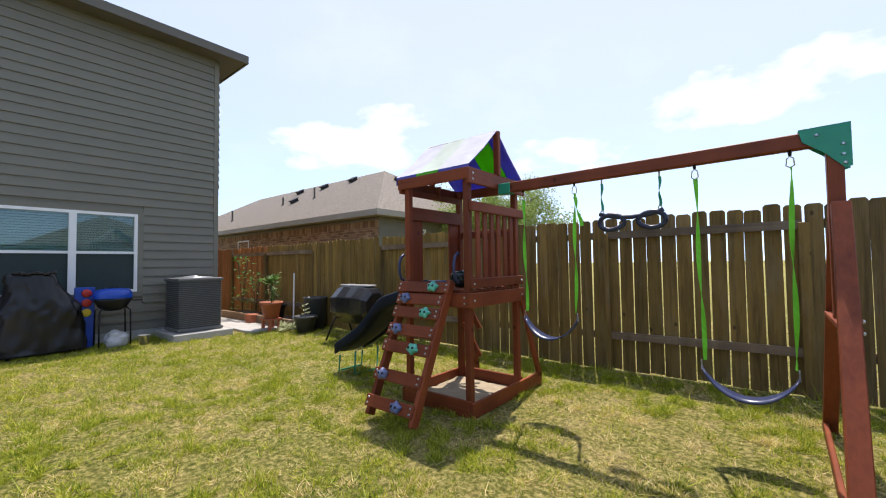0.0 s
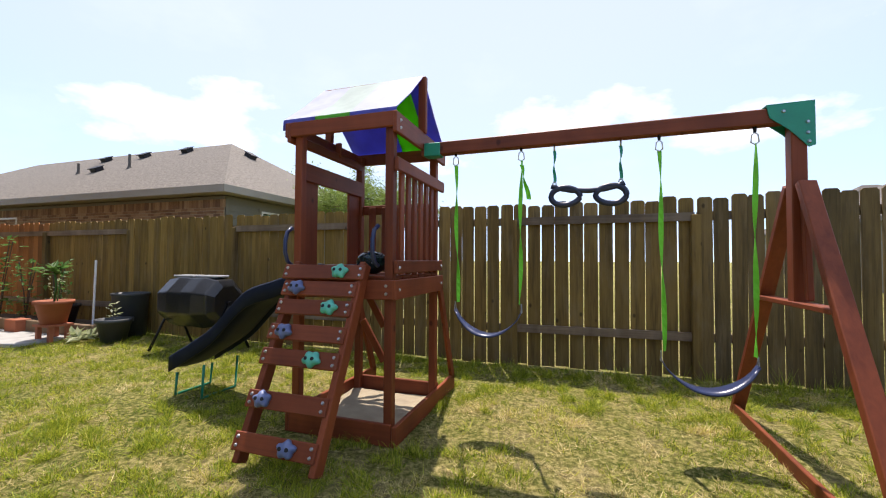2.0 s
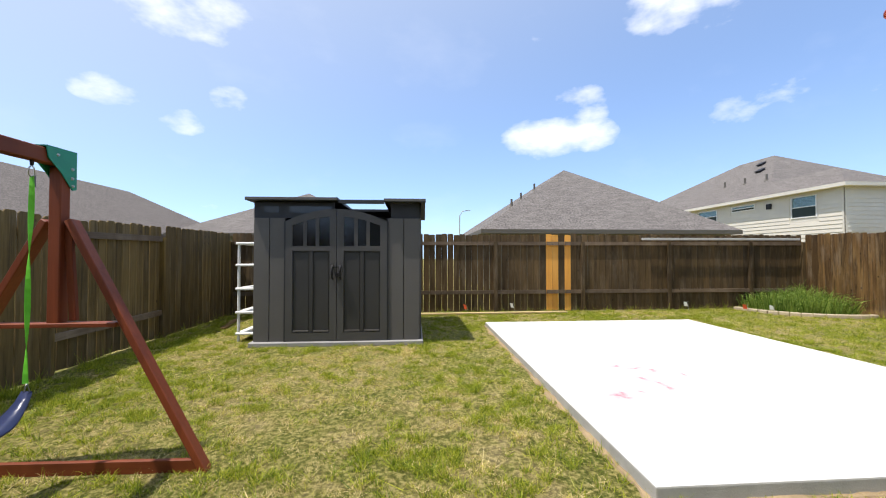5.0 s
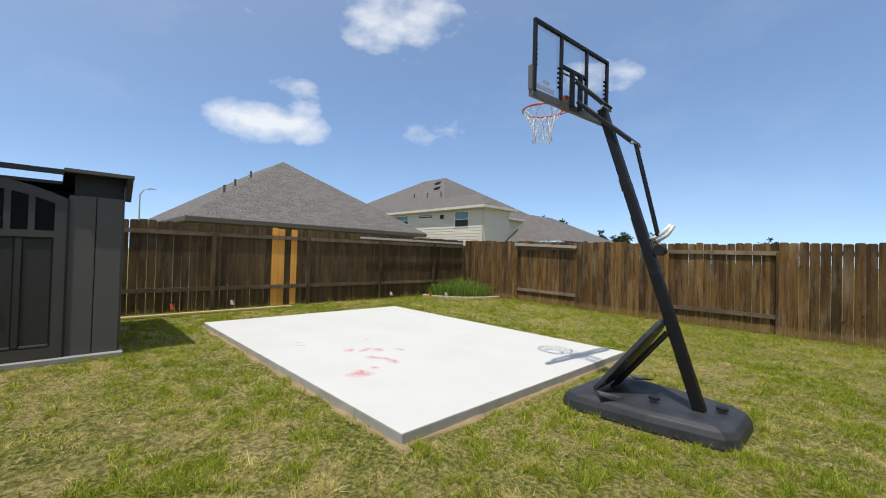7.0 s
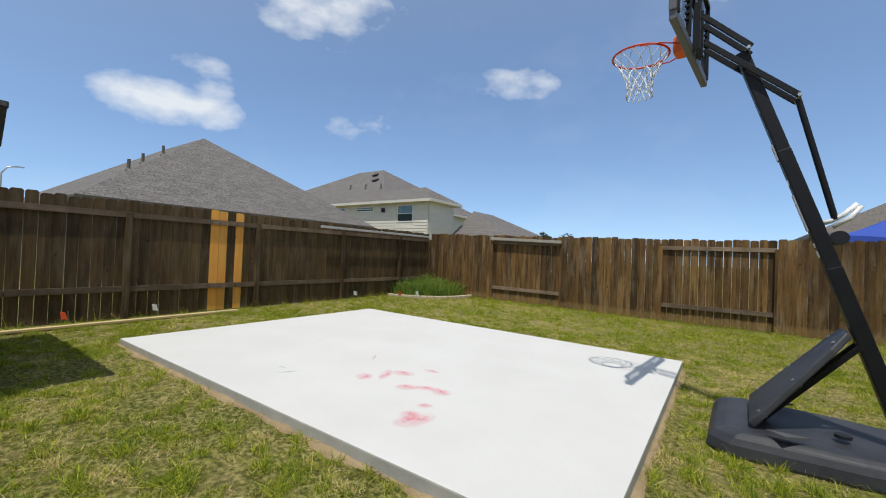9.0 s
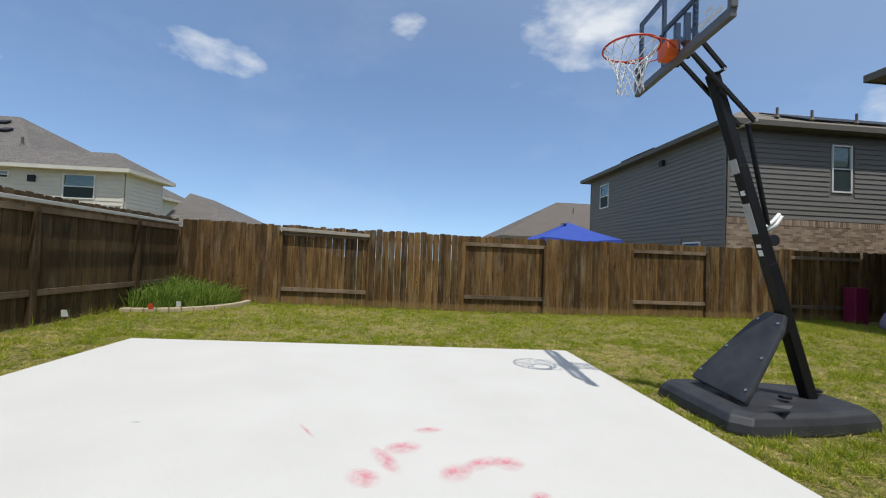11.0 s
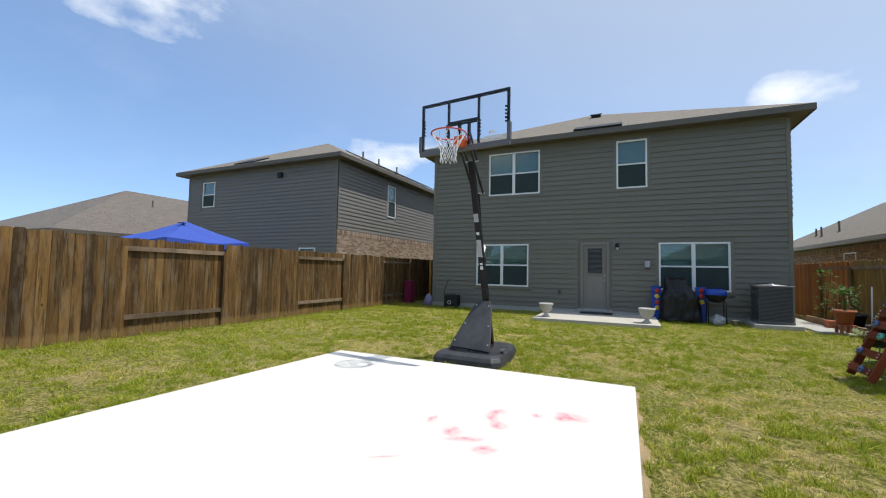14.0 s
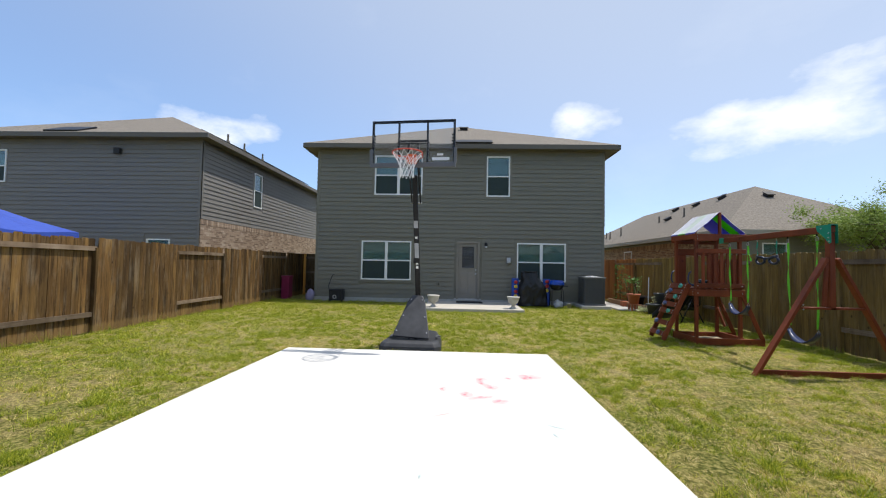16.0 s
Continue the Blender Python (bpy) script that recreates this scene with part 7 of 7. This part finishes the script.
sl_ = thing("street_lamp", "distant grey street lamp with curved arm", "street lamp", (70 * math.cos(radians(-6)), 70 * math.sin(radians(-6)), 0))
bm = bmesh.new()
tube(bm, [(0, 0, 0), (0, 0, 9.0), (0, -.5, 9.8), (0, -1.4, 10.0)], .09, 8)
part("mast", bm, M_STEEL, sl_, "", True)
bm = bmesh.new()
box(bm, 0, -1.6, 9.97, .25, .6, .12)
part("lamp_head", bm, M_STEEL, sl_)


# ---- lawn ----
rng = np.random.default_rng(11)


def in_rect(x, y, r):
    return (x > r[0]) & (x < r[1]) & (y > r[2]) & (y < r[3])


def blades(name, label, n, area, height, width, density, mat=M_BLADE, lean=.55):
    """Single bent-tip blades scattered over an area where density(x, y) allows."""
    x = rng.uniform(area[0], area[1], n)
    y = rng.uniform(area[2], area[3], n)
    keep = rng.random(n) < density(x, y)
    keep &= ~in_rect(x, y, (-.01, 5.36, -4.49, -.44)) & ~in_rect(x, y, (-8.9, -6.22, -2.95, .23)) & ~in_rect(x, y, (-11.6, -7.55, 3.6, 5.0))
    keep &= ~in_rect(x, y, (3.95, 6.2, .74, 3.33)) & ~in_rect(x, y, (-2.42, -1.7, 2.76, 3.6)) & ~in_rect(x, y, (-8.9, -7.7, 2.4, 3.6)) & (x > -8.8)
    x, y = x[keep], y[keep]
    n = len(x)
    h = rng.uniform(height[0], height[1], n)
    w = rng.uniform(width[0], width[1], n)
    a = rng.uniform(0, 2 * np.pi, n)
    b = rng.uniform(0, 2 * np.pi, n)
    h *= np.clip(1 + .5 * clumps(x, y, 13, 2), .35, 2.3)
    l = np.abs(rng.normal(0, lean, n)) * h
    z = 0.016 * np.clip(x, 0, 7.4) - .004
    v = np.empty((n, 3, 3), np.float32)
    v[:, 0] = np.stack((x - w * np.cos(a), y - w * np.sin(a), z), 1)
    v[:, 1] = np.stack((x + w * np.cos(a), y + w * np.sin(a), z), 1)
    v[:, 2] = np.stack((x + l * np.cos(b), y + l * np.sin(b), z + h), 1)
    me = bpy.data.meshes.new(name)
    me.vertices.add(3 * n)
    me.vertices.foreach_set("co", v.ravel())
    me.loops.add(3 * n)
    me.loops.foreach_set("vertex_index", np.arange(3 * n, dtype=np.int32))
    me.polygons.add(n)
    me.polygons.foreach_set("loop_start", np.arange(0, 3 * n, 3, dtype=np.int32))
    me.update(calc_edges=True)
    me.materials.append(mat)
    return tagged(new(name, me), label, "grass", kind="stuff")


# bare and thick patches from a smooth noise on a coarse grid
GX, GY = np.meshgrid(np.linspace(-9, 7.4, 165), np.linspace(-9, 5.2, 143), indexing="ij")
PATCH = np.array([[noise.fractal((x * 1.25, y * 1.25, 4.0), .8, 2.0, 5) for y in GY[0]] for x in GX[:, 0]])
DRY = np.array([[noise.fractal((x * .8, y * .8, 21.0), .7, 2.0, 6) for y in GY[0]] for x in GX[:, 0]])
TUFT = np.array([[noise.fractal((x * 4.0, y * 4.0, 9.0), .8, 2.0, 3) for y in GY[0]] for x in GX[:, 0]])
PATCH = (PATCH - PATCH.mean()) / PATCH.std()
TUFT = (TUFT - TUFT.mean()) / TUFT.std()
DRY = (DRY - DRY.mean()) / DRY.std()
# the middle of the yard is the driest, the fence sides the greenest
DRY += 1.6 * np.exp(-((GX - 1.1) / 2.4) ** 2 - ((GY - 1.6) / 1.4) ** 2) - .7 * np.clip((-GY - 4.0) / 2, 0, 1) - .9 * np.exp(-((GY - 4.9) / .9) ** 2) - 1.2 * np.clip((-GX - 2.2) / 4, 0, 1) - .5 * np.exp(-((GY + 8.7) / 1.2) ** 2)


def clumps(x, y, per_metre, seed):
    """Smooth random clumps of a given fineness, mean 0 and spread 1."""
    r = np.random.default_rng(seed).normal(0, 1, (512, 512))
    u, v = (x + 20) * per_metre, (y + 20) * per_metre
    i, j = np.floor(u).astype(int), np.floor(v).astype(int)
    fu, fv = u - i, v - j
    fu, fv = fu * fu * (3 - 2 * fu), fv * fv * (3 - 2 * fv)
    i, j, k, l = i % 512, j % 512, (i + 1) % 512, (j + 1) % 512
    return 1.4 * ((r[i, j] * (1 - fu) + r[k, j] * fu) * (1 - fv) + (r[i, l] * (1 - fu) + r[k, l] * fu) * fv)


def sample(grid, x, y):
    i = np.clip(((x + 9) / 16.4 * 164).astype(int), 0, 164)
    j = np.clip(((y + 9) / 14.2 * 142).astype(int), 0, 142)
    return grid[i, j]


# trodden spots: place, reach in x and y, wear
WORN = ((1.0, 2.0, .32, .24, .85), (.95, 1.55, .26, .26, .8), (1.37, 1.32, .38, .26, .7), (-2.16, 1.65, .5, .36, .7), (.17, 3.15, .6, .36, .75), (-1.1, 3.1, .55, .32, .75), (-.4, 2.9, .45, .3, .5),
        (2.9, 1.15, .5, .3, .55), (-1.3, 1.3, .8, .5, .35))


def worn(x, y):
    """Less grass under the swings and where feet go."""
    d = np.ones_like(x)
    for cx, cy, rx, ry, k in WORN:
        d -= k * np.exp(-((x - cx) / rx) ** 2 - ((y - cy) / ry) ** 2)
    d -= .6 * np.exp(-((y + .36) / .07) ** 2) * (x > -.1) * (x < 5.4)
    d -= .5 * np.exp(-((x + .09) / .07) ** 2) * (y > -4.5) * (y < -.4)
    return np.clip(d, .06, 1)


def cover(x, y):
    return np.clip(.42 + .24 * sample(PATCH, x, y) + .4 * clumps(x, y, 7, 1) + .6 * clumps(x, y, 13, 2), .01, 1) * worn(x, y)


def mixed(x, y):
    return cover(x, y)


def straw(x, y):
    return np.clip(.30 + .3 * sample(PATCH, x, y) + .5 * clumps(x, y, 11, 5), .04, 1) * np.clip(.46 + .36 * sample(DRY, x, y) + .55 * clumps(x, y, 8, 3), .02, 1) * np.clip(worn(x, y) * 1.5, .1, 1)


def green(x, y):
    return cover(x, y) * np.clip(.58 - .34 * sample(DRY, x, y) - .6 * clumps(x, y, 8, 3), .01, 1)


def tufts(x, y):
    return np.clip(-.6 - .35 * sample(DRY, x, y) + .45 * sample(TUFT, x, y) + .5 * clumps(x, y, 7, 4), 0, 1) * worn(x, y)


def edges(x, y):
    d = np.minimum(np.minimum(np.abs(y - 4.95), np.abs(y + 8.75)), np.abs(x - 7.05))
    d = np.minimum(d, np.abs(x + 8.75))
    return np.clip(1.1 - d / .28, 0, 1) * np.clip(.55 + .35 * sample(TUFT, x, y), .05, 1)


YARD, NEAR = (-8.8, 7.05, -8.8, 4.95), (-4.5, 7.05, -5.5, 4.95)
blades("lawn_mixed", "short patchy dry and green lawn blades", 620000, YARD, (.012, .036), (.002, .0045), mixed, M_BLADE, 1.3)
blades("lawn_straw", "dry straw-coloured lawn blades lying low", 1100000, NEAR, (.006, .024), (.002, .0042), straw, M_DRYBLADE, 2.0)
blades("lawn_straw_far", "dry straw-coloured lawn blades lying low", 420000, YARD, (.008, .028), (.0025, .005), straw, M_DRYBLADE, 1.6)
blades("lawn_green", "short bright green lawn blades", 1000000, NEAR, (.012, .04), (.002, .0042), green, M_GREENBLADE, 1.2)
blades("lawn_green_far", "short bright green lawn blades", 700000, YARD, (.014, .046), (.0025, .005), green, M_GREENBLADE, 1.1)
blades("lawn_tufts", "longer greener grass tufts in the lawn", 380000, YARD, (.03, .075), (.002, .004), tufts, M_GREENBLADE, .9)
blades("edge_grass", "uncut green grass along the fences", 300000, YARD, (.05, .13), (.002, .004), edges, M_GREENBLADE, .5)
